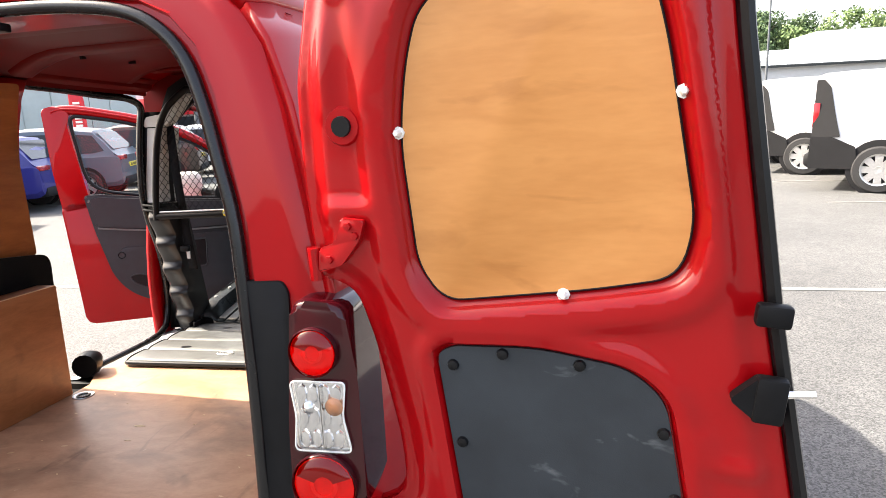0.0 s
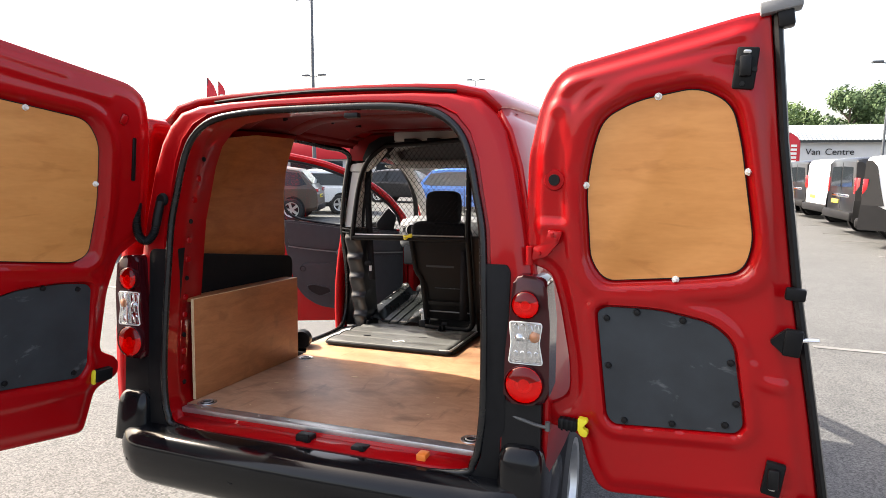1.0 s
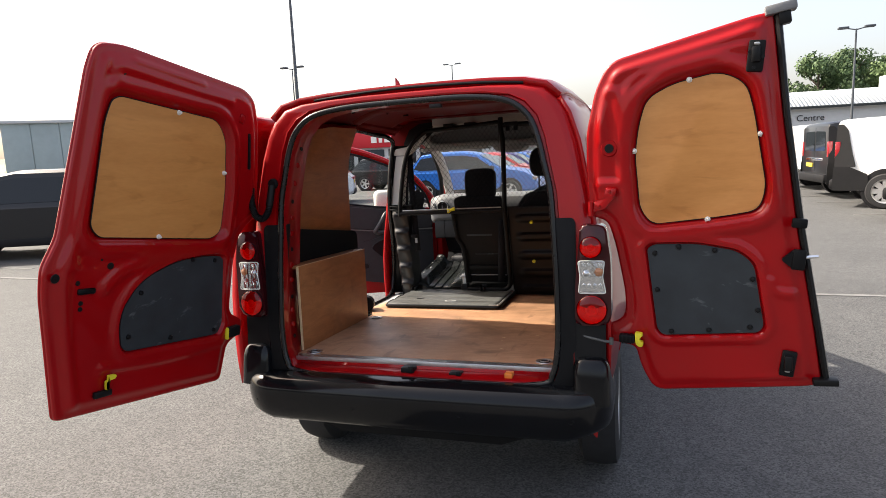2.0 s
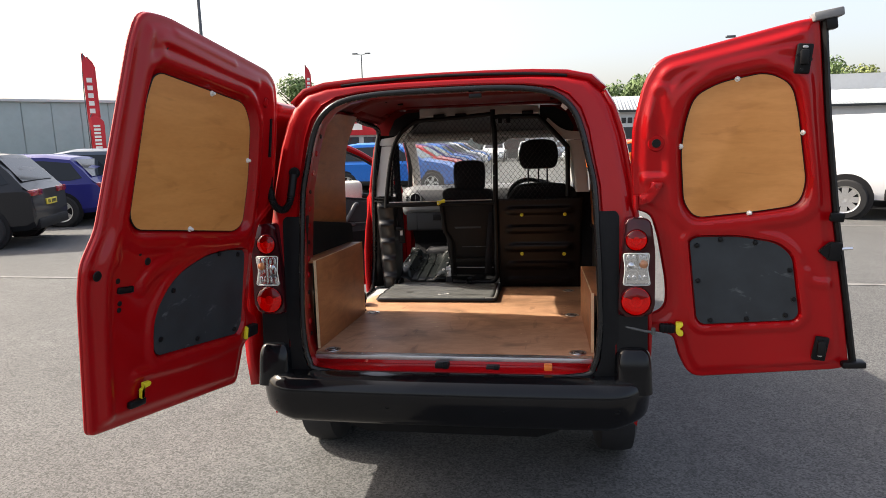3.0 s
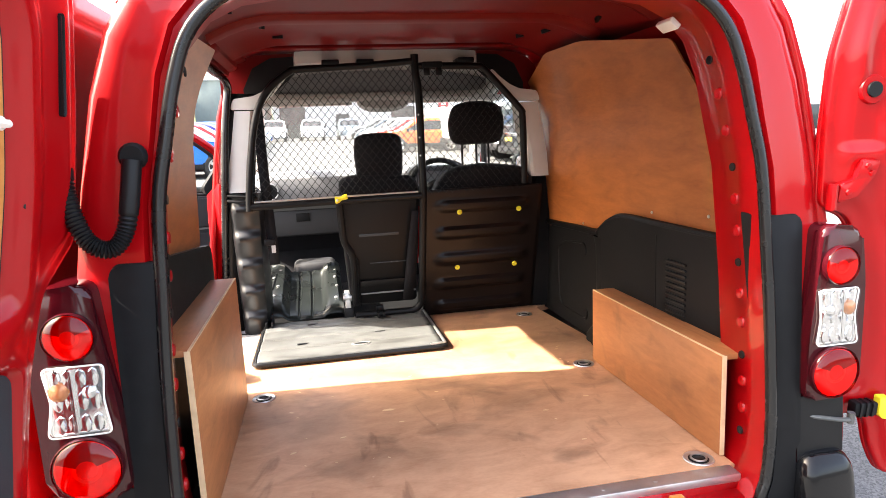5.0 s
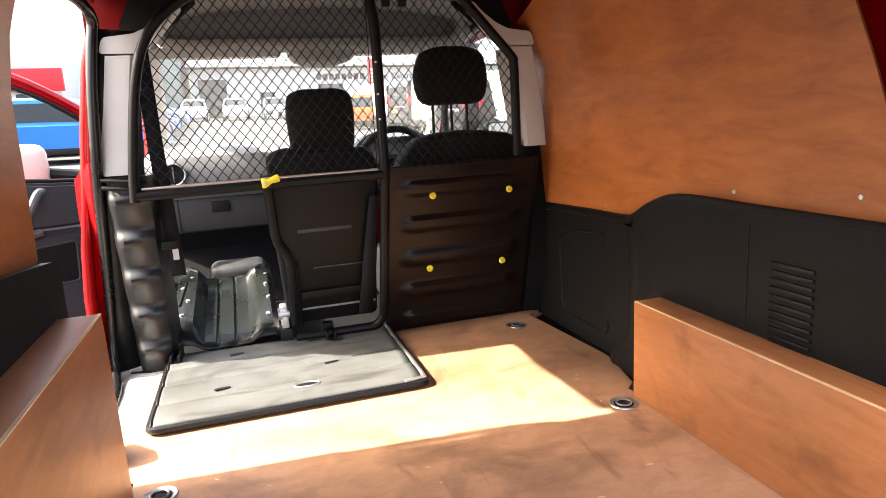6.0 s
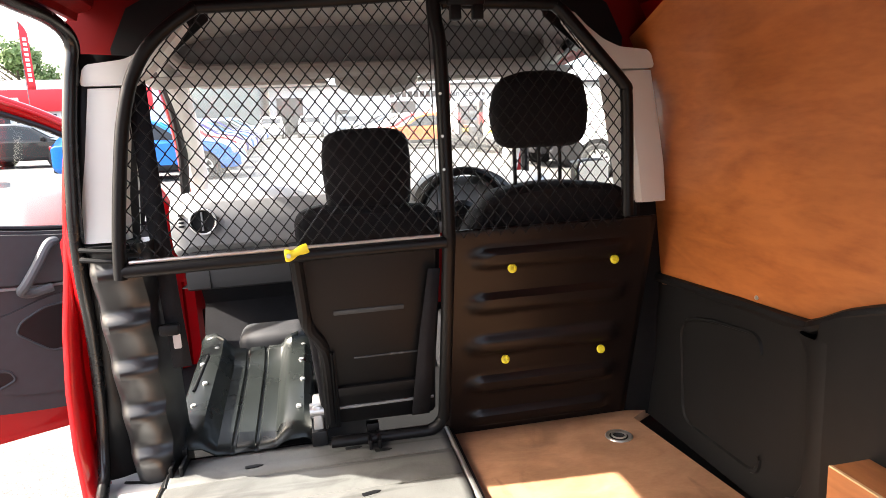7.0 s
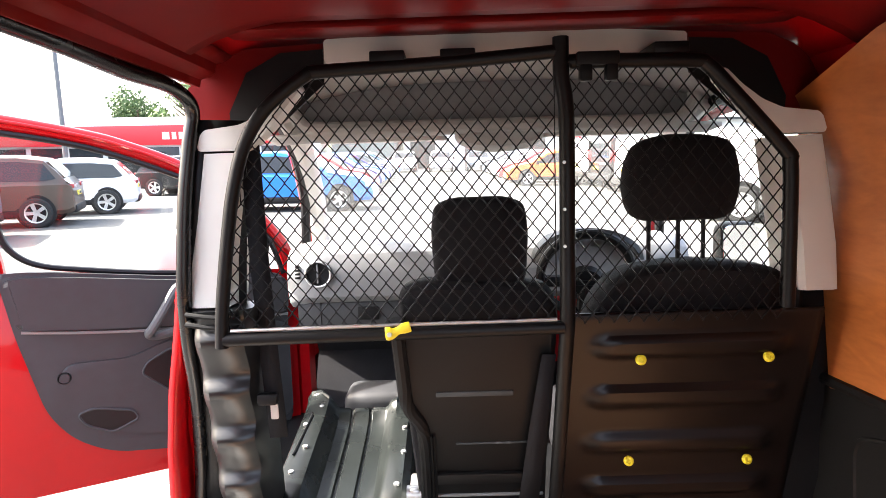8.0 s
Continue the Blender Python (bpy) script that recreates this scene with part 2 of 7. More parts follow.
# ---- mesh helpers ----
def part(name, bm, mat, parent=None, label="", smooth=True, angle=35):
    """Links a bmesh as one mesh object under a thing or a part."""
    bmesh.ops.recalc_face_normals(bm, faces=bm.faces)
    me = bpy.data.meshes.new(name)
    bm.to_mesh(me)
    bm.free()
    for k in mat if isinstance(mat, (list, tuple)) else [mat]:
        me.materials.append(k)
    if smooth:
        me.polygons.foreach_set("use_smooth", [True] * len(me.polygons))
        me.set_sharp_from_angle(angle=radians(angle))
    ob = new(name, me)
    if parent:
        ob.parent = parent
    if label:
        ob["label"] = label
    return ob


def thing(name, label, category, m=None, group="", kind=""):
    ob = tagged(new(name), label, category, group, kind)
    ob.empty_display_size = 0.2
    if m is not None:
        ob.matrix_world = m
    return ob


def box(bm, lo, hi, bevel=0.0, m=None, seg=2):
    r = bmesh.ops.create_cube(bm, size=1.0)
    vs = r["verts"]
    for v in vs:
        v.co = Vector([lo[i] + (v.co[i] + 0.5) * (hi[i] - lo[i]) for i in range(3)])
    if bevel:
        es = list({e for v in vs for e in v.link_edges})
        vs = list({v for f in bmesh.ops.bevel(bm, geom=es, offset=bevel, segments=seg, profile=0.5, affect="EDGES")["faces"] for v in f.verts} | {v for v in vs if v.is_valid})
    if m is not None:
        bmesh.ops.transform(bm, matrix=m, verts=vs)
    return bm


def rounded(points, radius=0.03, seg=4):
    """A closed outline with its corners rounded; a point may carry its own radius as third value."""
    out, n = [], len(points)
    for i in range(n):
        p = Vector(points[i][:2])
        r = points[i][2] if len(points[i]) > 2 else radius
        a, b = Vector(points[i - 1][:2]) - p, Vector(points[(i + 1) % n][:2]) - p
        r = min(r, a.length * 0.45, b.length * 0.45)
        if r < 1e-4:
            out.append(p)
            continue
        p0, p2 = p + a.normalized() * r, p + b.normalized() * r
        for k in range(seg + 1):
            t = k / seg
            out.append(p0 * (1 - t) ** 2 + p * 2 * t * (1 - t) + p2 * t * t)
    return out


def slab(bm, outline, w0, w1, m=None, bevel=0.0, seg=2):
    """A plate of any outline in the local xy plane, from height w0 to w1, its upper rim bevelled."""
    top = [bm.verts.new((p[0], p[1], w1)) for p in outline]
    low = [bm.verts.new((p[0], p[1], w0)) for p in outline]
    f = bm.faces.new(top)
    bm.faces.new(low[::-1])
    n = len(top)
    for i in range(n):
        bm.faces.new((top[i], top[i - 1], low[i - 1], low[i]))
    vs = top + low
    if bevel:
        r = bmesh.ops.bevel(bm, geom=list(f.edges), offset=bevel, segments=seg, profile=0.5, affect="EDGES")
        vs = [v for v in vs if v.is_valid] + [v for v in r["verts"] if v.is_valid]
    if m is not None:
        bmesh.ops.transform(bm, matrix=m, verts=list(set(vs)))
    return bm


def sweep(bm, path, radius, sides=10, closed=False, flat=1.0, up=(0, 0, 1)):
    """A tube along a path; flat squashes it across."""
    pts = [Vector(p) for p in path]
    n, rings = len(pts), []
    for i, p in enumerate(pts):
        if closed:
            d = pts[(i + 1) % n] - pts[i - 1]
        else:
            d = pts[min(i + 1, n - 1)] - pts[max(i - 1, 0)]
        d.normalize()
        u = Vector(up) - d * d.dot(Vector(up))
        if u.length < 1e-3:
            u = Vector((1, 0, 0)) - d * d.x
        u.normalize()
        w = d.cross(u)
        r = radius[i] if isinstance(radius, (list, tuple)) else radius
        rings.append([bm.verts.new(p + (u * math.cos(2 * math.pi * k / sides) * flat + w * math.sin(2 * math.pi * k / sides)) * r) for k in range(sides)])
    for i in range(n if closed else n - 1):
        a, b = rings[i], rings[(i + 1) % n]
        for k in range(sides):
            bm.faces.new((a[k], a[(k + 1) % sides], b[(k + 1) % sides], b[k]))
    if not closed:
        bm.faces.new(rings[0][::-1])
        bm.faces.new(rings[-1])
    return bm


def smooth_path(points, seg=6, closed=False):
    """Catmull-Rom through the points."""
    p = [Vector(q) for q in points]
    n, out = len(p), []
    for i in range(n if closed else n - 1):
        a, b, c, d = (p[(i + k) % n] if closed else p[max(0, min(n - 1, i + k))] for k in (-1, 0, 1, 2))
        for k in range(seg):
            t = k / seg
            out.append(0.5 * ((2 * b) + (c - a) * t + (2 * a - 5 * b + 4 * c - d) * t * t + (3 * b - a - 3 * c + d) * t ** 3))
    if not closed:
        out.append(p[-1])
    return out


def loft(bm, rows, closed=False, caps=False):
    """Faces between rows of points of equal count."""
    vs = [[bm.verts.new(p) for p in r] for r in rows]
    n = len(vs[0])
    for a, b in zip(vs, vs[1:]):
        for k in range(n if closed else n - 1):
            bm.faces.new((a[k], a[(k + 1) % n], b[(k + 1) % n], b[k]))
    if caps:
        bm.faces.new(vs[0][::-1])
        bm.faces.new(vs[-1])
    return vs


def lathe(bm, profile, m, sides=24):
    """A body turned round the local z axis, from (radius, height) pairs."""
    rows = [[m @ Vector((r * math.cos(2 * math.pi * k / sides), r * math.sin(2 * math.pi * k / sides), h)) for k in range(sides)] for r, h in profile]
    loft(bm, rows, closed=True, caps=True)
    return bm


def axes(o, u, v, n):
    """A frame from an origin and three directions."""
    m = Matrix((u, v, n)).transposed().to_4x4()
    m.translation = Vector(o)
    return m

# places of repeated things
LAMPS = [(-13.2, 21.7, 8.6, 0.09), (-16.1, 55, 9.7, 0.08), (11.5, 36.2, 7.1, 0.07), (-20.9, 34.5, 7.5, 0.06)]
FLAGS = [(-18.1, 20.9, 1.4, 5.5, 0.42, 35), (-15.7, 39.4, 3.4, 7.0, 0.4, 30), (-24.6, 29.6, 3.4, 6.7, 0.4, 30), (8.0, 42.0, 0.8, 4.0, 0.75, 10), (-16.7, 19.2, 1.2, 3.0, 0.5, 20)]
TREES = [(15, 87, 9.8, 4.2, 1), (21, 85, 11.6, 4.0, 0), (24.5, 88, 12.2, 4.0, 0), (28, 86, 9.6, 4.5, 1), (34, 82, 11.2, 4.5, 1), (40, 85, 10, 4.5, 2), (48, 84, 11, 5, 1), (10, 95, 9, 4.5, 1), (-29, 71.5, 9.2, 4.0, 1), (-36, 74, 8.4, 4.5, 0), (55, 80, 11, 5, 0), (31, 95, 12, 5, 0)]
RINGS = [(0.586, 0.064), (-0.586, 0.054), (-0.596, 0.842), (0.594, 0.82), (0.602, 1.555)]

# ---- the van ----
van = thing("van", "red panel van parked with its doors wide open", "van", VAN)
HALF = [(0.0, 1.876), (0.20, 1.875), (0.40, 1.870), (0.55, 1.860), (0.645, 1.838), (0.70, 1.785), (0.738, 1.72), (0.775, 1.60), (0.808, 1.42),
        (0.838, 1.20), (0.862, 1.06), (0.878, 0.90), (0.882, 0.74), (0.876, 0.58), (0.862, 0.45), (0.84, 0.34)]


def lean(z):
    """How far back the rear face lies at a height."""
    return -0.10 + 0.065 * (z - 0.53)


def section(y, side=1, inset=0.0):
    """Half a cross-section of the body at y, from the roof's middle down to the sill."""
    rear = max(0.0, (0.25 - y) / 0.35)
    front = max(0.0, (y - 1.9) / 0.6)
    out = []
    for x, z in HALF:
        top = max(0.0, (z - 1.0) / 0.9)
        px = x * (1 - (0.02 + 0.014 * top) * rear * rear - 0.03 * front * top) - inset * min(1.0, x / 0.5)
        pz = z + 0.045 * top * max(0.0, min(1.0, (y - 0.15) / 0.7)) - top * (0.020 * rear * rear + 0.07 * front * front) - inset * max(0.0, min(1.0, (z - 1.55) / 0.3))
        out.append(Vector((side * px, lean(pz) + 0.012 + (y + 0.07) * 0.4 if y < 0 else y, pz)))
    return out


def skin(stations, side, keep, inset=0.0):
    bm = bmesh.new()
    vs = loft(bm, [section(y, side, inset) for y in stations])
    bm.faces.ensure_lookup_table()
    n, k = len(HALF) - 1, 0
    drop = []
    for i in range(len(stations) - 1):
        for j in range(n):
            if not keep((stations[i] + stations[i + 1]) / 2, j):
                drop.append(bm.faces[k])
            k += 1
    bmesh.ops.delete(bm, geom=drop, context="FACES")
    return bm


def thick(ob, t, offset=-1):
    mod = ob.modifiers.new("thickness", "SOLIDIFY")
    mod.thickness, mod.offset = t, offset
    return ob


def wheel_arch(y, j):
    return (0.22 < y < 0.97 or 2.95 < y < 3.7) and j >= 13


STATIONS = [-0.07, -0.06, 0.06, 0.22, 0.40, 0.60, 0.80, 0.90, 0.97, 1.10, 1.25, 1.45, 1.66, 1.78, 1.95, 2.2, 2.45]
# roof with both cant rails
for side, name in ((1, "body_side"), (-1, "body_side")):
    def keep(y, j, side=side):
        if j < 5:
            return False
        if wheel_arch(y, j) or (y < 0.25 and j >= 13):
            return False
        if side < 0 and 0.91 < y < 1.66 and 4 < j < 14:
            return False
        if y > 1.78 and (5 < j < 14 if side < 0 else 5 < j < 10):
            return False
        return True
    ob = part(name, skin(STATIONS, side, keep), RED, van)
    thick(ob, 0.022, 1 if side > 0 else -1)
bm = bmesh.new()
loft(bm, [section(y, -1)[5::-1] + section(y, 1)[1:6] for y in STATIONS])
thick(part("roof", bm, RED, van), 0.03, 1)

# rear portal: the ring between the skin and the tailgate opening
OPEN = [(0.0, 1.812), (0.18, 1.811), (0.34, 1.803), (0.45, 1.785), (0.52, 1.750), (0.572, 1.69), (0.604, 1.60), (0.626, 1.50), (0.650, 1.38),
        (0.661, 1.20), (0.668, 1.06), (0.672, 0.90), (0.672, 0.78), (0.663, 0.67), (0.645, 0.605), (0.60, 0.562)]


bm = bmesh.new()
for side in (1, -1):
    outer = section(-0.07, side)
    edge_in = lambda k, back: [Vector((side * (x * (1 - k) + o.x * side * k), lean(z) + back, z * (1 - k) + o.z * k)) for (x, z), o in zip(OPEN, outer)]
    grown = lambda d, up, back: [Vector((side * (x + d * min(1, x / 0.2)), lean(z) + back, z + (up if z > 1.5 else 0.0))) for x, z in OPEN]
    loft(bm, [outer, edge_in(0.86, -0.003), edge_in(0.70, -0.006), edge_in(0.50, -0.007), edge_in(0.32, -0.009), grown(0.028, 0.022, -0.012), grown(0.022, 0.018, 0.004),
              grown(0.0, 0.0, 0.0), grown(0.005, 0.0, 0.06), grown(0.012, 0.004, 0.10), grown(0.016, 0.004, 0.105), grown(0.04, 0.012, 0.24)])
bmesh.ops.remove_doubles(bm, verts=bm.verts, dist=0.0005)
rear_frame = part("rear_frame", bm, RED, van, "", True, 50)

# rubber seal round the opening
ring = [(x, lean(z) - 0.008, z) for x, z in OPEN[1:]] + [(0.3, lean(0.54) - 0.008, 0.545), (-0.3, lean(0.54) - 0.008, 0.545)] + [(-x, lean(z) - 0.008, z) for x, z in OPEN[:0:-1]]
bm = bmesh.new()
sweep(bm, smooth_path(ring, 4, True), 0.0135, 12, True, up=(0, 1, 0))
part("rubber_seal", bm, SEALING, van)

# load-sill step below the opening
bm = bmesh.new()
loft(bm, [[Vector((x, y, z)) for x in (-0.64, -0.3, 0.0, 0.3, 0.64)] for y, z in ((-0.11, 0.40), (-0.10, 0.562), (-0.08, 0.570), (-0.035, 0.572), (-0.02, 0.590), (0.02, 0.592))])
thick(part("sill_step", bm, RED, van), 0.01, 1)
bm = bmesh.new()
box(bm, (-0.645, -0.030, 0.588), (0.645, 0.018, 0.6135), 0.004)
for k in range(9):
    lathe(bm, [(0.0, 0), (0.006, 0.001), (0.006, 0.003), (0.0, 0.004)], pose(-0.56 + 0.14 * k, -0.006, 0.6115), 8)
part("sill_strip", bm, STEEL, van, "scuffed aluminium edging strip")

# load floor, lining and side boards
bm = bmesh.new()
slab(bm, [(-0.66, 0.018), (0.66, 0.018), (0.66, 0.90), (0.70, 0.93), (0.745, 1.13), (0.745, 1.16), (0.70, 1.655), (0.80, 1.715), (0.79, 1.74), (-0.66, 1.74), (-0.68, 1.66), (-0.70, 1.45), (-0.755, 1.25), (-0.755, 1.1), (-0.66, 0.95)], 0.585, 0.612, bevel=0.002)
plywood_floor = part("plywood_floor", bm, PLYFLOOR, van, "worn brown plywood floor panel")
bm = bmesh.new()
box(bm, (-0.86, 0.0, 0.50), (0.86, 2.9, 0.575))
part("floor_pan", bm, PLASTIC, van)
for side, top, name in ((1, 0.892, "side_board"), (-1, 1.05, "side_board")):
    x0 = 0.645 if side > 0 else 0.65
    bm = bmesh.new()
    box(bm, (side * x0 if side > 0 else -x0 - 0.013, 0.06, 0.614), (side * x0 + 0.013 if side > 0 else -x0, 0.85, top), 0.0015)
    b = part(name, bm, BOARD, van, "brown plywood board boxing in the wheel arch")
    bm = bmesh.new()
    for lo, hi in (((x0, 0.0585, 0.616), (x0 + 0.013, 0.0605, top)), ((x0, 0.06, top - 0.001), (x0 + 0.006, 0.848, top + 0.0015))):
        box(bm, (min(side * lo[0], side * hi[0]), lo[1], lo[2]), (max(side * lo[0], side * hi[0]), hi[1], hi[2]))
    part("raw_edge", bm, EDGE, b, "pale raw plywood edge")
    bm = bmesh.new()
    xo = side * 0.76
    box(bm, (min(xo, side * (x0 + 0.006)), 0.066, top - 0.014), (max(xo, side * (x0 + 0.006)), 0.848, top + 0.001), 0.001)
    part("ledge", bm, BOARD, b)

# roof edge strip above the doors
bm = bmesh.new()
sweep(bm, smooth_path([(-0.46, -0.006, 1.855), (-0.25, -0.008, 1.868), (0.0, -0.008, 1.875), (0.25, -0.008, 1.870), (0.42, -0.006, 1.862), (0.54, -0.004, 1.850)], 5), 0.0065, 8)
part("roof_edge_strip", bm, RUBBER, van)

# sliding side door, slid back along the flank
bm = bmesh.new()
loft(bm, [[Vector((p.x - 0.085, y, p.z)) for p in section(max(0.26, y), -1)[5:15]] for y in (-0.01, 0.10, 0.3, 0.6, 0.88)])
sliding = thick(part("sliding_door", bm, RED, van, "red sliding side door pushed back"), 0.045, 1)
bm = bmesh.new()
sweep(bm, smooth_path([(-0.80, 0.90, 1.72), (-0.83, 0.92, 1.62), (-0.86, 0.92, 1.3), (-0.90, 0.92, 1.0), (-0.91, 0.92, 0.62)], 6), 0.014, 8)
part("sliding_door_seal", bm, RUBBER, sliding)
bm = bmesh.new()
lathe(bm, [(0.0, 0), (0.05, 0.0), (0.055, 0.05), (0.03, 0.12), (0.0, 0.13)], pose(-0.74, 1.02, 0.66, 90, 0, 200), 14)
part("door_stop", bm, RUBBER, van, "black rubber door stop")

# tie-down rings let into the floor
def tie_ring(x, y):
    bm = bmesh.new()
    lathe(bm, [(0.0, 0.0005), (0.030, 0.0005), (0.034, 0.003), (0.038, 0.004), (0.040, 0.001), (0.0, 0.0)], pose(x, y, 0.612), 24)
    r = part("tie_down_ring", bm, STEEL, van, "round metal tie-down socket")
    bm = bmesh.new()
    lathe(bm, [(0.0, 0.001), (0.027, 0.001), (0.027, 0.0018), (0.0, 0.0018)], pose(x, y, 0.612), 18)
    part("socket", bm, RUBBER, r)
    bm = bmesh.new()
    sweep(bm, [(x + 0.02 * math.cos(a), y + 0.02 * math.sin(a), 0.6165) for a in [2 * math.pi * k / 16 for k in range(16)]], 0.0028, 6, True)
    part("ring", bm, STEEL, r)


for x, y in RINGS:
    tie_ring(x, y)

# latches on the sill
for x, mat, w, h in ((-0.025, RUBBER, 0.032, 0.030), (0.205, RUBBER, 0.030, 0.018), (0.45, ORANGE, 0.018, 0.028)):
    bm = bmesh.new()
    box(bm, (x - w, -0.092, 0.569), (x + w, -0.045, 0.569 + h), 0.005)
    if w > 0.02:
        box(bm, (x + w * 0.2, -0.098, 0.575), (x + w * 0.9, -0.088, 0.577 + h), 0.003)
    part("striker", bm, mat, van, "orange plastic stop" if mat is ORANGE else "black plastic door striker")
bm = bmesh.new()
lathe(bm, [(0.0, 0), (0.014, 0), (0.014, 0.004), (0.008, 0.007), (0.0, 0.007)], pose(-0.095, -0.07, 0.571), 12)
part("sill_bolt", bm, STEEL, van)

# holes, dimples and buttons down the door jambs
for side in (1, -1):
    for k, z in enumerate((0.70, 0.76, 0.83, 0.90, 0.985, 1.06, 1.14, 1.22, 1.30, 1.38, 1.47, 1.56, 1.64)):
        x = next(a[0] + (b[0] - a[0]) * (a[1] - z) / (a[1] - b[1]) for a, b in zip(OPEN, OPEN[1:]) if a[1] >= z >= b[1])
        bm = bmesh.new()
        mm = pose(side * (x + 0.0145), lean(z) + 0.115, z, 0, -side * 90, 0) @ pose(0, 0, 0, 0, 0, 0)
        if k % 3 == 0:
            lathe(bm, [(0.0, 0.001), (0.011, 0.001), (0.010, 0.004), (0.0, 0.004)], mm, 10)
            part("jamb_hole", bm, RUBBER, rear_frame)
        else:
            lathe(bm, [(0.0, 0.0), (0.015, 0.0), (0.012, 0.005), (0.0, 0.006)], mm, 12)
            part("jamb_dimple", bm, RED, rear_frame)
bm = bmesh.new()
box(bm, (-0.016, -0.035, -0.008), (0.016, 0.035, 0.008), 0.004, pose(0.535, 0.16, 1.735, 0, 40, 0))
part("load_lamp", bm, WHITE, van, "small load space lamp")
bm = bmesh.new()
box(bm, (0.12, -0.03, 1.772), (0.175, 0.0, 1.79), 0.004)
part("top_striker", bm, RUBBER, van)

# wiring gaiter between the left door and the body
bm = bmesh.new()
pth = smooth_path([(-0.80, -0.075, 1.455), (-0.796, -0.085, 1.41), (-0.782, -0.100, 1.36), (-0.758, -0.108, 1.318), (-0.724, -0.104, 1.308), (-0.702, -0.092, 1.34), (-0.690, -0.085, 1.40), (-0.682, -0.075, 1.465)], 14)
sweep(bm, pth, [0.0175 if (i > 76 or i < 8) else 0.0145 + 0.003 * (i % 2) for i in range(len(pth))], 12)
part("wiring_gaiter", bm, RUBBER, van, "black corrugated rubber wiring gaiter")
bm = bmesh.new()
lathe(bm, [(0.0, 0.0), (0.026, 0.0), (0.025, 0.010), (0.020, 0.016), (0.0, 0.016)], pose(-0.682, -0.060, 1.472, 90, 0, 0), 16)
part("gaiter_socket", bm, PLASTIC, van)

# splinters and pale chips in the floor
rng = random.Random(11)
for k in range(26):
    x, y, s = rng.uniform(-0.58, 0.58), rng.uniform(0.08, 1.05), rng.uniform(0.25, 0.8)
    if k == 0:
        x, y, s = -0.18, 0.62, 1.6
    bm = bmesh.new()
    slab(bm, rounded([(-0.014, -0.003), (0.004, -0.005), (0.015, 0.001), (0.002, 0.005), (-0.010, 0.003)], 0.001), 0, 0.0008, pose(x, y, 0.6121, 0, 0, rng.uniform(-50, 50)) @ Matrix.Diagonal((s, s, 1, 1)))
    part("floor_chip", bm, EDGE, plywood_floor)

# plywood lining of the side walls above the waist
def wall_panel(side, outline, name, x_at, mat, t=0.006, parent=van, label=""):
    """A lining sheet that follows the wall: outline in (y, z), x_at(z) gives the wall's place."""
    bm = bmesh.new()
    slab(bm, outline, 0, t)
    bmesh.ops.triangulate(bm, faces=bm.faces)
    for _ in range(2):
        bmesh.ops.subdivide_edges(bm, edges=[e for e in bm.edges if e.calc_length() > 0.15], cuts=1, use_grid_fill=True)
    for v in bm.verts:
        y, z, w = v.co
        v.co = Vector((side * (x_at(z) - w), y, z))
    return part(name, bm, mat, parent, label)


def wall_x(z):
    return 0.775 - 0.035 * max(0.0, (z - 1.0) / 0.7) - 0.10 * max(0.0, (z - 1.5) / 0.3) ** 2


def trim_top(y):
    """Height of the wavy upper edge of the black lower trim."""
    k = max(0.0, min(1.0, (y - 0.80) / 0.26))
    return 1.176 - 0.088 * k * k * (3 - 2 * k) - 0.022 * max(0.0, (y - 1.06) / 0.6)


wall_panel(1, [Vector((0.19 + 0.049 * k, trim_top(0.19 + 0.049 * k) - 0.02)) for k in range(30)] + rounded([(1.61, 1.04), (1.66, 1.73, 0.02), (1.25, 1.82, 0.05), (0.9, 1.815, 0.05), (0.375, 1.738, 0.015), (0.20, 1.2)], 0.01)[1:-1], "wall_panel", wall_x, PLYWALL, 0.006, van, "varnished orange-brown plywood wall panel")
for y, z in ((1.655, 1.10), (1.20, 1.10), (0.62, 1.205), (0.30, 1.225), (0.52, 1.66), (1.10, 1.70)):
    bm = bmesh.new()
    lathe(bm, [(0.0, 0.0), (0.006, 0.0), (0.005, 0.003), (0.0, 0.0035)], pose(wall_x(z) - 0.006, y, z, 0, -90, 0), 8)
    part("panel_screw", bm, STEEL, van, "small bright screw head")
wall_panel(-1, rounded([(0.19, 1.20), (0.90, 1.16, 0.02), (0.86, 1.65, 0.04), (0.82, 1.79, 0.02), (0.5, 1.78, 0.02), (0.25, 1.74, 0.02)], 0.02), "wall_panel", wall_x, PLYWALL, 0.006, van, "varnished orange-brown plywood wall panel")

# black plastic lower wall trims
wall_panel(1, [Vector((0.12 + 0.045 * k, trim_top(0.12 + 0.045 * k))) for k in range(20)] + [Vector(p) for p in ((0.985, 1.06), (0.975, 0.85), (0.98, 0.60), (0.12, 0.60))], "wall_trim", lambda z: 0.752, PLASTIC, 0.024, van, "black moulded plastic wheel-arch trim")
wall_panel(1, [Vector((0.97 + 0.045 * k, trim_top(0.97 + 0.045 * k))) for k in range(16)] + [Vector(p) for p in ((1.70, 1.06), (1.72, 0.60), (0.97, 0.60))], "wall_trim", lambda z: 0.80, PLASTIC, 0.03, van, "black recessed plastic side trim")
bm = bmesh.new()
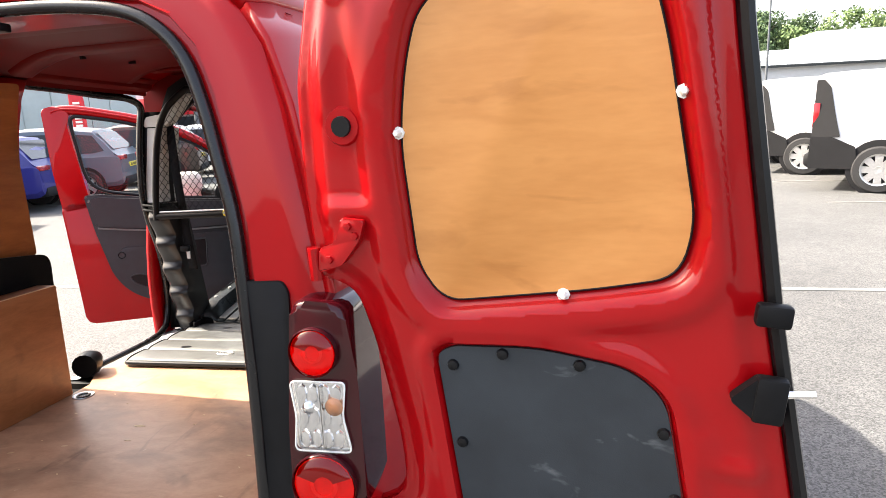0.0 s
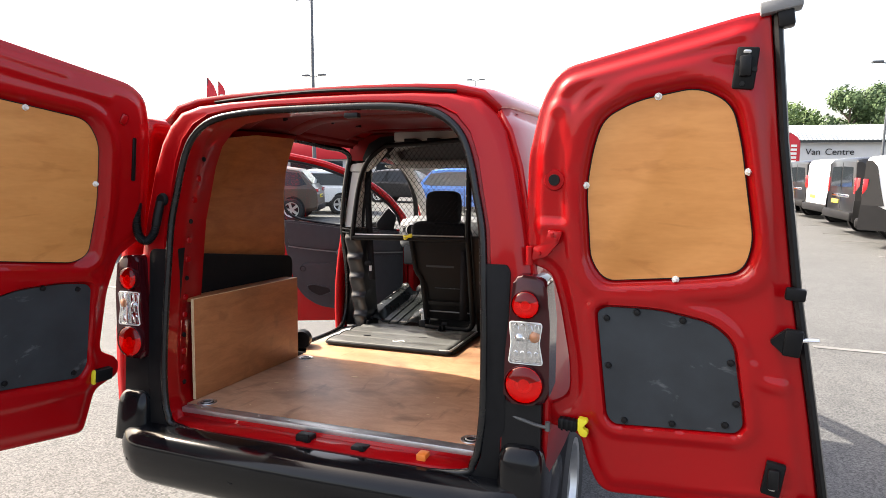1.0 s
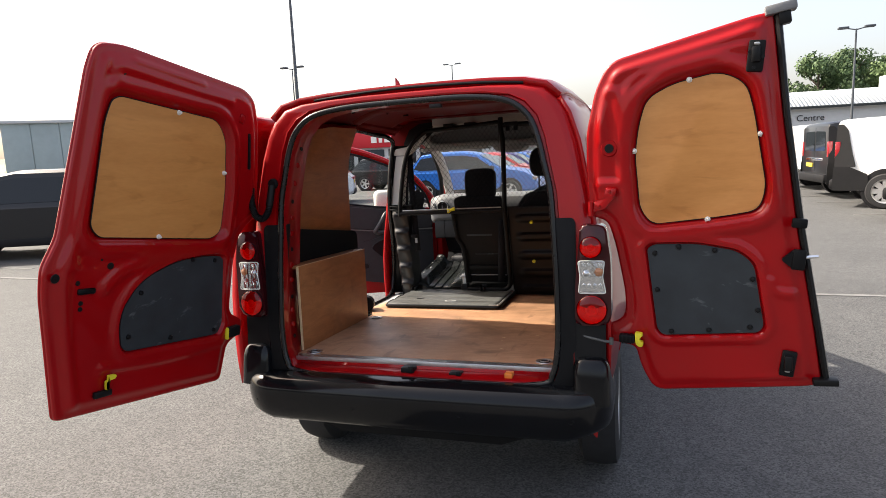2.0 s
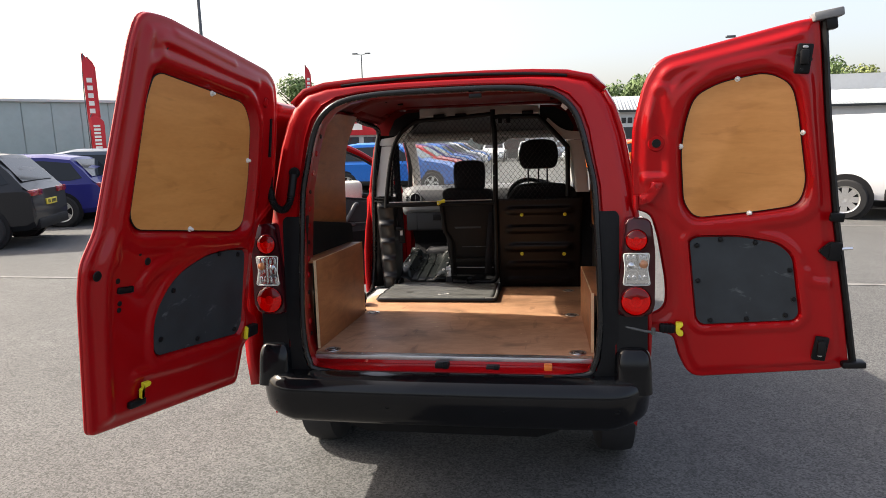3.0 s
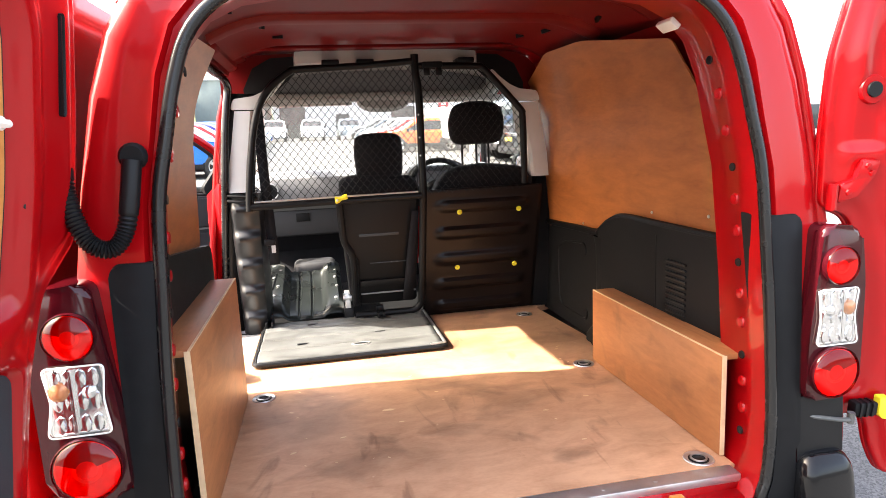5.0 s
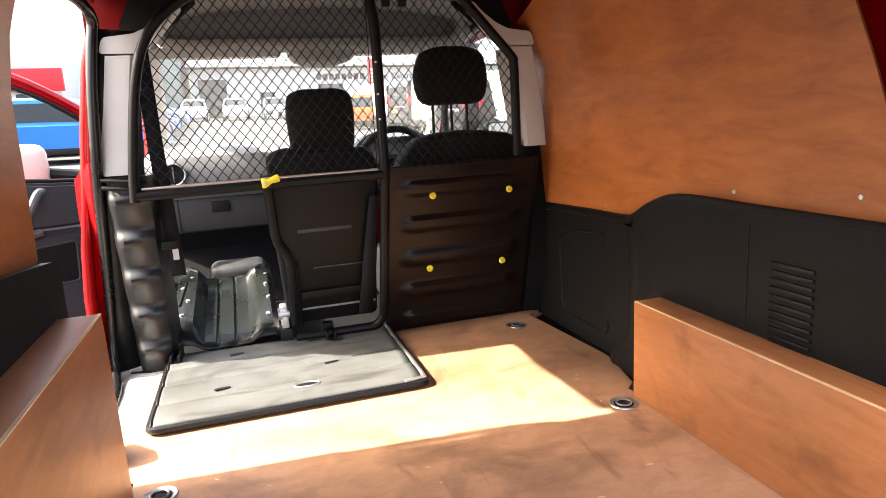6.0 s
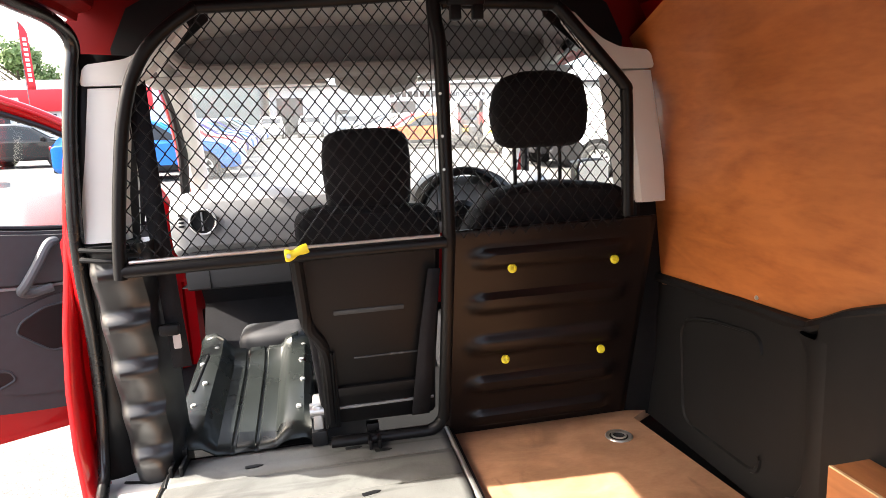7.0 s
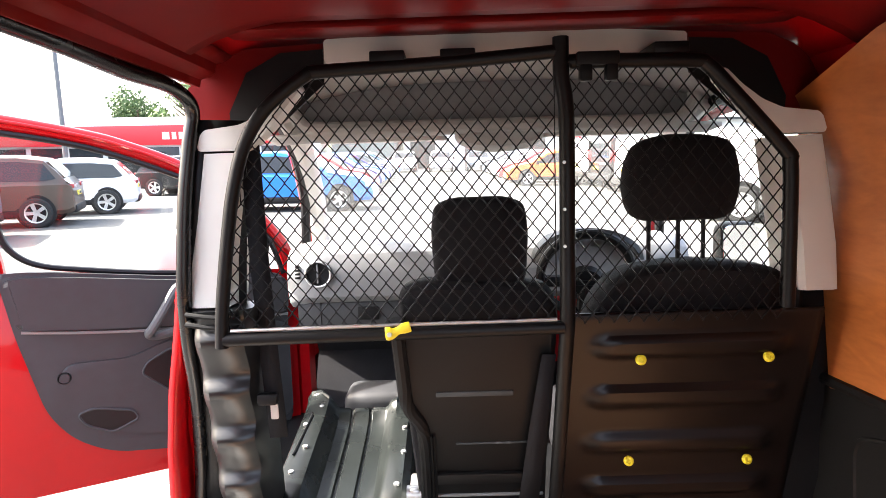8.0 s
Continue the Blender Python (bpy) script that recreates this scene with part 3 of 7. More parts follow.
sweep(bm, smooth_path([(0.742, 0.20, trim_top(0.2) - 0.004), (0.742, 0.5, trim_top(0.5) - 0.004), (0.742, 0.78, trim_top(0.78) - 0.004), (0.742, 0.90, trim_top(0.9) - 0.004), (0.748, 1.0, trim_top(1.0) - 0.006), (0.757, 1.06, trim_top(1.06) - 0.008), (0.765, 1.3, trim_top(1.3) - 0.008), (0.768, 1.66, trim_top(1.66) - 0.008)], 8), 0.015, 8)
part("trim_rim", bm, PLASTIC, van)
bm = bmesh.new()
loft(bm, [[Vector((x, y, z)) for x, y in ((0.728, 0.955), (0.724, 0.975 + d), (0.730, 0.998 + d), (0.748, 1.012 + d), (0.772, 1.016 + d))] for z, d in ((1.072, 0.03), (1.03, 0.008), (0.9, 0.0), (0.75, 0.006), (0.70, 0.03), (0.665, 0.075), (0.64, 0.10), (0.60, 0.105))])
part("trim_post", bm, PLASTIC, van, "rounded black edge of the wheel-arch trim")
bm = bmesh.new()
loft(bm, [[Vector((x, y, z)) for x, y, z in q] for q in zip(*[[(0.7705 + d, 1.33 + (p.x - 1.33) * k, 0.85 + (p.y - 0.85) * k) for p in rounded([(1.17, 0.66), (1.50, 0.66), (1.52, 0.96), (1.40, 1.0), (1.18, 1.02)], 0.05, 5)] for d, k in ((0.0, 1.0), (-0.006, 0.985), (-0.006, 0.95), (0.020, 0.86), (0.022, 0.5))])], closed=False)
bmesh.ops.remove_doubles(bm, verts=bm.verts, dist=0.0003)
part("recess_panel", bm, PLASTIC, van, "pressed hollow in the black side trim")
for k in range(11):
    bm = bmesh.new()
    box(bm, (0.722, 0.36, 0.885 + 0.018 * k), (0.733, 0.47, 0.893 + 0.018 * k), 0.002)
    part("vent_slat", bm, RUBBER, van)
bm = bmesh.new()
box(bm, (0.7265, 0.537, 0.62), (0.7295, 0.541, 1.14))
part("trim_joint", bm, RUBBER, van)
wall_panel(-1, rounded([(0.12, 0.60), (0.91, 0.60), (0.93, 1.16, 0.05), (0.12, 1.24)], 0.02), "wall_trim", lambda z: 0.752, PLASTIC, 0.02, van, "black moulded plastic wheel-arch trim")

# inner roof: bare red sheet with cross ribs and the front beam, its shade in the colour
def roof_z(x, y):
    """Height of the bare inner roof sheet."""
    return 1.874 + 0.024 * max(0.0, min(1.0, (y - 0.15) / 0.7)) - 0.085 * max(0.0, (abs(x) - 0.44) / 0.26) ** 2


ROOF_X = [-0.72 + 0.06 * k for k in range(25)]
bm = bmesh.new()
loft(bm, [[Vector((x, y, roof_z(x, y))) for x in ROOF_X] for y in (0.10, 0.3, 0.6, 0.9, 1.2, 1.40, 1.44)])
thick(part("roof_lining", bm, SHADED_RED, van, "bare red painted roof underside"), 0.006, 1)
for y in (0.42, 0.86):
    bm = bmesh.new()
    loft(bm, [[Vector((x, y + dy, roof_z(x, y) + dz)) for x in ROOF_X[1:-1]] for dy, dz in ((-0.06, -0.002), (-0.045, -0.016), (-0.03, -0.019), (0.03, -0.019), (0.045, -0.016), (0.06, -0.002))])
    part("roof_rib", bm, SHADED_RED, van)
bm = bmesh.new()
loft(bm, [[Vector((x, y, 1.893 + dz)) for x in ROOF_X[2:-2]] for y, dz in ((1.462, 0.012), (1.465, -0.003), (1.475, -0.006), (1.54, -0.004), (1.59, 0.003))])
thick(part("roof_beam", bm, SHADED_RED, van, "red front roof beam"), 0.004, 1)
bm = bmesh.new()
loft(bm, [[Vector((x, y, 1.907)) for x in ROOF_X[2:-2]] for y in (1.43, 1.47)])
part("beam_gap", bm, RUBBER, van)
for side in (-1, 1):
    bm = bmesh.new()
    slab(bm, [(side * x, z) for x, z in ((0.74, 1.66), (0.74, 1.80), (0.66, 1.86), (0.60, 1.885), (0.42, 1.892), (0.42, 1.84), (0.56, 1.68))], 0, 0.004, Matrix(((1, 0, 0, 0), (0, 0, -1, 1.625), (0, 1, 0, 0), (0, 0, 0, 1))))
    part("corner_panel", bm, SHADED_RED, van, "red inner panel above the pillar")
    # black sheet standing in for the shadow that fills this corner
    bm = bmesh.new()
    slab(bm, [(side * x, z) for x, z in ((0.64, 1.66), (0.645, 1.74), (0.60, 1.83), (0.52, 1.872), (0.42, 1.878), (0.42, 1.80), (0.56, 1.68))], 0.006, 0.010, Matrix(((1, 0, 0, 0), (0, 0, -1, 1.625), (0, 1, 0, 0), (0, 0, 0, 1))))
    part("corner_shade", bm, RUBBER, van, "black sheet for the shaded corner above the pillar")
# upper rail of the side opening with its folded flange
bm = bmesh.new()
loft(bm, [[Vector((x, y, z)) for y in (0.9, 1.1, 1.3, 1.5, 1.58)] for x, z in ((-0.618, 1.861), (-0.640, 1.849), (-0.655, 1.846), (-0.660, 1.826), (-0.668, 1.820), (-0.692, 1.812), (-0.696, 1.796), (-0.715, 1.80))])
thick(part("cant_rail", bm, SHADED_RED, van, "red rail above the side door opening"), 0.004, 1)
bm = bmesh.new()
slab(bm, rounded([(-0.415, 1.845), (0.41, 1.838), (0.41, 1.888), (0.2, 1.902), (-0.2, 1.904), (-0.415, 1.896)], 0.006), 0, 0.03, Matrix(((1, 0, 0, 0), (0, 0, -1, 1.63), (0, 1, 0, 0), (0, 0, 0, 1))), bevel=0.004)
part("headliner_edge", bm, TRIM, van, "pale headliner edge")

# the load guard and seat backs lean forward towards the floor
LEANING = axes((0, 1.495, 1.25), (1, 0, 0), (0, -0.2777, 0.9607), (0, -0.9607, -0.2777))


def gy(z):
    """How far forward the load guard lies at a height."""
    return 1.495 + 0.289 * max(0.0, 1.25 - z)


# pillars behind the seats, pale upper trims and dark lower posts
for side in (1, -1):
    bm = bmesh.new()
    rows = []
    for z, xo, xi in ((1.295, 0.745, 0.655), (1.40, 0.738, 0.645), (1.52, 0.72, 0.625), (1.645, 0.698, 0.605)):
        rows.append([Vector((side * x, y, z)) for x, y in ((xo, 1.60), (xo - 0.004, 1.552), (xo - 0.016, 1.545), (xi + 0.012, 1.545), (xi, 1.555), (xi - 0.01, 1.66))])
    loft(bm, rows, caps=True)
    trim = part("pillar_trim", bm, TRIM, van, "pale grey pillar trim")
    bm = bmesh.new()
    slab(bm, rounded([(side * x, z) for x, z in ((0.700, 1.650), (0.686, 1.696), (0.60, 1.706), (0.555, 1.726), (0.51, 1.76), (0.47, 1.80), (0.46, 1.78), (0.53, 1.70), (0.585, 1.65))], 0.01), -1.60, -1.541, Matrix(((1, 0, 0, 0), (0, 0, -1, 0), (0, 1, 0, 0), (0, 0, 0, 1))), bevel=0.004)
    part("trim_cap", bm, TRIM, trim, "pale grey trim cap")
bm = bmesh.new()
rows = []
for k in range(97):
    z = 0.60 + 0.69 * k / 96
    y = 1.525 + 0.23 * (1.29 - z)
    f = ((z - 0.605) / 0.131) % 1.0
    f = f / 0.68 if f < 0.68 else (1 - f) / 0.32
    w = 0.026 * f * f * (3 - 2 * f)
    xl, xr = -0.748 - 0.012 * (1.29 - z), -0.596 - 0.035 * (1.29 - z)
    rows.append([Vector((x, yy, z)) for x, yy in ((xl, y + 0.12), (xl + 0.003, y + 0.035 - w * 0.4), (xl + 0.016, y + 0.012 - w * 0.8), (xl + 0.035, y + 0.002 - w), (xr - 0.045, y + 0.002 - w), (xr - 0.022, y + 0.012 - w * 0.8), (xr - 0.006, y + 0.04 - w * 0.3), (xr, y + 0.12))])
loft(bm, rows, caps=True)
cover = part("pillar_cover", bm, GLOSSY, van, "black ribbed plastic pillar cover")
bm = bmesh.new()
for z, dz in ((1.285, 0.012), (1.262, 0.014)):
    sweep(bm, [(-0.748, 1.56, z), (-0.742, 1.522, z), (-0.70, 1.512, z - 0.004), (-0.645, 1.512, z - 0.01), (-0.625, 1.53, z - 0.012)], dz * 0.45, 8)
part("cover_lip", bm, PLASTIC, cover)
bm = bmesh.new()
loft(bm, [[Vector((x, y, z)) for x, y in ((0.62, gy(z) + 0.06), (0.66, max(gy(z) + 0.045, 1.56)), (0.70, max(gy(z) + 0.03, 1.615)), (0.80, max(gy(z), 1.64)))] for z in (0.60, 0.8, 1.0, 1.2, 1.30)])
part("pillar_cover", bm, PLASTIC, van)
SEAL = smooth_path([(-0.722, 0.93, 1.800), (-0.722, 1.10, 1.796), (-0.722, 1.30, 1.786), (-0.710, 1.46, 1.780), (-0.700, 1.535, 1.745), (-0.712, 1.537, 1.67), (-0.729, 1.532, 1.55), (-0.742, 1.532, 1.42), (-0.752, 1.540, 1.33), (-0.770, 1.585, 1.20), (-0.795, 1.665, 1.05), (-0.820, 1.720, 0.85), (-0.832, 1.722, 0.71), (-0.824, 1.66, 0.625), (-0.800, 1.48, 0.606), (-0.800, 1.1, 0.606)], 8)
bm = bmesh.new()
loft(bm, [[Vector((x0 - 0.004, y0 + 0.03, z)), Vector((x0 - 0.03, y0 + 0.035, z)), Vector((xo + 0.012, yo - 0.015, z)), Vector((xo, yo, z)), Vector((xo, yo + 0.05, z))] for z, x0, y0, xo, yo in ((1.335, -0.752, 1.54, -0.80, 1.64), (1.28, -0.759, 1.555, -0.865, 1.74), (1.20, -0.770, 1.585, -0.872, 1.755), (1.05, -0.795, 1.665, -0.878, 1.77), (0.85, -0.820, 1.72, -0.884, 1.775), (0.68, -0.832, 1.722, -0.880, 1.775), (0.50, -0.832, 1.722, -0.875, 1.775))])
part("door_pillar", bm, RED, van)
bm = bmesh.new()
sweep(bm, SEAL, 0.016, 12, up=(1, 0, 0))
seal = part("side_seal", bm, SEALING, van)
bm = bmesh.new()
sweep(bm, [p + Vector((-0.012, 0.012, 0.012)) for p in SEAL[:100]], 0.005, 8, up=(1, 0, 0))
part("seal_lip", bm, DASH, seal)
bm = bmesh.new()
loft(bm, [[Vector((x0, y0, z)), Vector((x0 + 0.03, y0 + 0.008, z)), Vector((x0 + 0.12, y0 + 0.06, z))] for z, x0, y0 in ((1.72, -0.70, 1.545), (1.5, -0.738, 1.545), (1.30, -0.757, 1.56), (1.20, -0.770, 1.595), (1.05, -0.795, 1.675), (0.85, -0.820, 1.73), (0.61, -0.832, 1.732))])
thick(part("pillar_flange", bm, RUBBER, van), 0.006)
bm = bmesh.new()
loft(bm, [[Vector((x, y, z)) for y in (1.05, 1.2, 1.4, 1.6, 1.78)] for x, z in ((-0.88, 0.50), (-0.875, 0.572), (-0.86, 0.586), (-0.81, 0.590), (-0.785, 0.604), (-0.64, 0.607))])
step = part("side_step", bm, material("pale_step_paint", (0.33, 0.335, 0.335), 0.5, vary=0.2, scale=12), van, "pale grey painted side step")
bm = bmesh.new()
slab(bm, rounded([(-0.786, 1.698), (-0.714, 1.678), (-0.714, 1.690), (-0.786, 1.710)], 0.004), 0.6085, 0.6105)
part("step_slot", bm, RUBBER, step)

# bulkhead: board behind the driver, wire grid and tubular frame
bm = bmesh.new()
bump = lambda q, a, b: (lambda k: k * k * (3 - 2 * k))(max(0.0, min(1.0, (q - a) / (b - a))))
rows = []
for k in range(73):
    z = 0.60 + 0.66 * k / 72
    row = []
    for q in range(33):
        x = 0.118 + 0.58 * q / 32
        d = 0.0
        for zc in (1.175, 1.043, 0.911, 0.779, 0.66):
            t = 1 - bump(abs(z - zc), 0.012, 0.036)
            d = max(d, t * bump(x, 0.165 + 0.5 * abs(z - zc), 0.215 + 0.5 * abs(z - zc)) * (1 - bump(x, 0.60, 0.645)))
        row.append(Vector((x, gy(z) + 0.03 - 0.019 * d, z)))
    rows.append(row)
loft(bm, rows)
bulkhead = thick(part("bulkhead_board", bm, LEATHER, van, "ribbed black bulkhead board with yellow fixings"), 0.008, 1)
for x, z in ((0.289, 1.146), (0.581, 1.145), (0.285, 0.865), (0.577, 0.861)):
    bm = bmesh.new()
    lathe(bm, [(0.0, 0.0), (0.0125, 0.0), (0.0125, 0.004), (0.0095, 0.008), (0.006, 0.0085), (0.005, 0.0055), (0.0, 0.005)], pose(x, gy(z) + 0.012, z, 73.9, 0, 0), 18)
    part("fixing_cap", bm, YELLOW, bulkhead, "yellow plastic fixing cap")
UPPER = smooth_path([(-0.655, 1.49, 1.215), (-0.648, 1.49, 1.30), (-0.628, 1.49, 1.44), (-0.605, 1.49, 1.565), (-0.572, 1.49, 1.665), (-0.52, 1.49, 1.738), (-0.44, 1.495, 1.798), (-0.40, 1.50, 1.808), (-0.142, 1.50, 1.818), (0.103, 1.50, 1.834)], 6)
bm = bmesh.new()
sweep(bm, smooth_path([(0.105, 1.497, 1.862), (0.106, 1.497, 1.78), (0.116, 1.497, 1.70), (0.116, 1.497, 1.45), (0.114, 1.492, 1.27), (0.113, gy(1.15), 1.15), (0.106, gy(0.75), 0.75), (0.098, gy(0.69), 0.69), (0.07, gy(0.665), 0.662), (0.02, gy(0.66), 0.658), (-0.22, gy(0.66) + 0.01, 0.656)], 6), 0.0175, 12, up=(0, 1, 0))
sweep(bm, UPPER, 0.015, 12, up=(0, 1, 0))
sweep(bm, smooth_path([(0.118, 1.50, 1.806), (0.15, 1.50, 1.812), (0.38, 1.50, 1.806), (0.415, 1.50, 1.797), (0.46, 1.50, 1.752), (0.585, 1.50, 1.615), (0.597, 1.50, 1.585), (0.600, 1.50, 1.5), (0.600, 1.50, 1.27)], 6), 0.016, 12, up=(0, 1, 0))
sweep(bm, [(-0.648, 1.49, 1.232), (-0.3, 1.49, 1.236), (0.105, 1.49, 1.240)], 0.0155, 12)
guard = part("guard_frame", bm, TUBE, van, "black tubular load guard frame")
bm = bmesh.new()
sweep(bm, [(-0.632, 1.488, 1.2525), (-0.3, 1.488, 1.2555), (0.09, 1.488, 1.2575)], 0.0045, 8)
part("mesh_rail", bm, STEEL, guard, "bright edge wire along the guard rail")
bm = bmesh.new()
box(bm, (0.135, 1.475, 1.80), (0.225, 1.51, 1.828), 0.004)
for x in (0.142, 0.196):
    box(bm, (x, 1.475, 1.768), (x + 0.026, 1.50, 1.802), 0.004)
part("roof_clamp", bm, PLASTIC, guard, "black clamp fixing the guard to the roof")
for x in (-0.30, -0.15, 0.30):
    bm = bmesh.new()
    box(bm, (x, 1.49, 1.822), (x + 0.075, 1.60, 1.846), 0.004)
    part("roof_bracket", bm, TUBE, guard)
for x, y0, z in ((0.099, 1.4745, 1.60), (0.099, 1.4745, 1.50), (0.099, 1.4745, 1.42), (0.104, 1.478, 1.32)):
    bm = bmesh.new()
    lathe(bm, [(0.0, 0.0), (0.004, 0.0), (0.0035, 0.004), (0.0, 0.004)], pose(x + 0.008, y0 + 0.004, z, 90, 0, 0), 6)
    part("tube_rivet", bm, STEEL, guard)


def grid_top(x):
    """Height up to which the wire grid reaches."""
    if x < 0.105:
        run = [p for p in UPPER if p.z > 1.25]
    else:
        run = [Vector(p) for p in ((0.10, 0, 1.806), (0.40, 0, 1.804), (0.46, 0, 1.752), (0.585, 0, 1.615), (0.60, 0, 1.58))]
    for a, b in zip(run, run[1:]):
        if a.x <= x <= b.x:
            return a.z + (b.z - a.z) * (x - a.x) / max(1e-6, b.x - a.x)
    return 0.0


# chain-link wires, each zigzagging against its neighbours
bm = bmesh.new()
PITCH, RISE = 0.0325, 0.0205
for k in range(80):
    xc = -0.650 + PITCH * 0.5 * k
    run = []
    for q in range(32):
        s = 1 if (q + k) % 2 else -1
        for e, back in ((-0.10, 0.0), (0.10, 0.002 * s)):
            z = 1.246 + RISE * (q + e)
            x = xc + s * PITCH * (0.265 - abs(e) * 0.5)
            lim = grid_top(x)
            if -0.66 < x < 0.604 and z < lim and z > 1.243:
                run.append((x, 1.497 + back, z))
            elif len(run) > 2:
                break
    if len(run) > 2:
        sweep(bm, run, 0.0016, 5, up=(0, 1, 0))
part("wire_mesh", bm, TUBE, guard, "black diamond wire mesh")
bm = bmesh.new()
sweep(bm, smooth_path([(-0.285, 1.462, 1.243), (-0.27, 1.46, 1.245), (-0.253, 1.46, 1.252), (-0.232, 1.462, 1.258)], 4), [0.0145, 0.0155, 0.0155, 0.0145, 0.0125, 0.0105, 0.009, 0.009, 0.010, 0.0115, 0.012, 0.012, 0.011], 12, flat=0.6, up=(0, 1, 0))
latch_tab = part("latch_tab", bm, YELLOW, guard, "yellow plastic latch tab")
bm = bmesh.new()
lathe(bm, [(0.0, 0.0), (0.006, 0.0), (0.005, 0.004), (0.0, 0.004)], pose(-0.277, 1.452, 1.2435, 90, 0, 0), 10)
part("tab_screw", bm, STEEL, latch_tab)

# drain and fixing holes in the bare roof sheet
for x, y, a, w in ((-0.56, 0.62, 0, 0.016), (-0.50, 0.98, 20, 0.02), (-0.46, 1.20, 70, 0.02), (0.60, 0.70, 0, 0.018), (0.55, 1.05, 75, 0.02), (0.50, 1.22, 70, 0.016), (-0.58, 0.42, 10, 0.014)):
    bm = bmesh.new()
    slope = math.degrees(math.atan(2 * 0.085 / 0.26 * max(0.0, (abs(x) - 0.44) / 0.26))) * (1 if x > 0 else -1)
    slab(bm, rounded([(-w, -0.006), (w, -0.006), (w, 0.006), (-w, 0.006)], 0.0055), -0.010, 0.004, pose(x, y, roof_z(x, y) - 0.001, 0, slope, 90 + a))
    part("roof_hole", bm, RUBBER, van)

# ---- rear doors ----
from mathutils.geometry import delaunay_2d_cdt


def grow(o, k):
    c = sum(o, Vector((0, 0))) / len(o)
    return [c + (q - c) * k for q in o]


def far_from(pts, o, closed=True):
    """Distances of many points from an outline."""
    a = np.array([tuple(q) for q in o])
    b = np.roll(a, -1, axis=0)
    if not closed:
        a, b = a[:-1], b[:-1]
    ab = b - a
    k = np.clip(((pts[:, None, :] - a) * ab).sum(-1) / np.maximum(1e-9, (ab * ab).sum(-1)), 0, 1)
    return np.sqrt((((a + ab * k[..., None]) - pts[:, None, :]) ** 2).sum(-1)).min(1)


def within(pts, o):
    """Which of many points lie inside an outline."""
    a = np.array([tuple(q) for q in o])
    b = np.roll(a, -1, axis=0)
    up = (a[:, 1] > pts[:, 1:2]) != (b[:, 1] > pts[:, 1:2])
    cross = a[:, 0] + (pts[:, 1:2] - a[:, 1]) * (b[:, 0] - a[:, 0]) / np.where(b[:, 1] == a[:, 1], 1e-12, b[:, 1] - a[:, 1])
    return (up & (pts[:, 0:1] < cross)).sum(1) % 2 == 1


def evened(o, gap=0.012):
    """The same outline with points at even gaps."""
    out = []
    for p, q in zip(o, o[1:] + o[:1]):
        n = max(1, int((q - p).length / gap + 0.5))
        out += [p + (q - p) * (k / n) for k in range(n)]
    return out


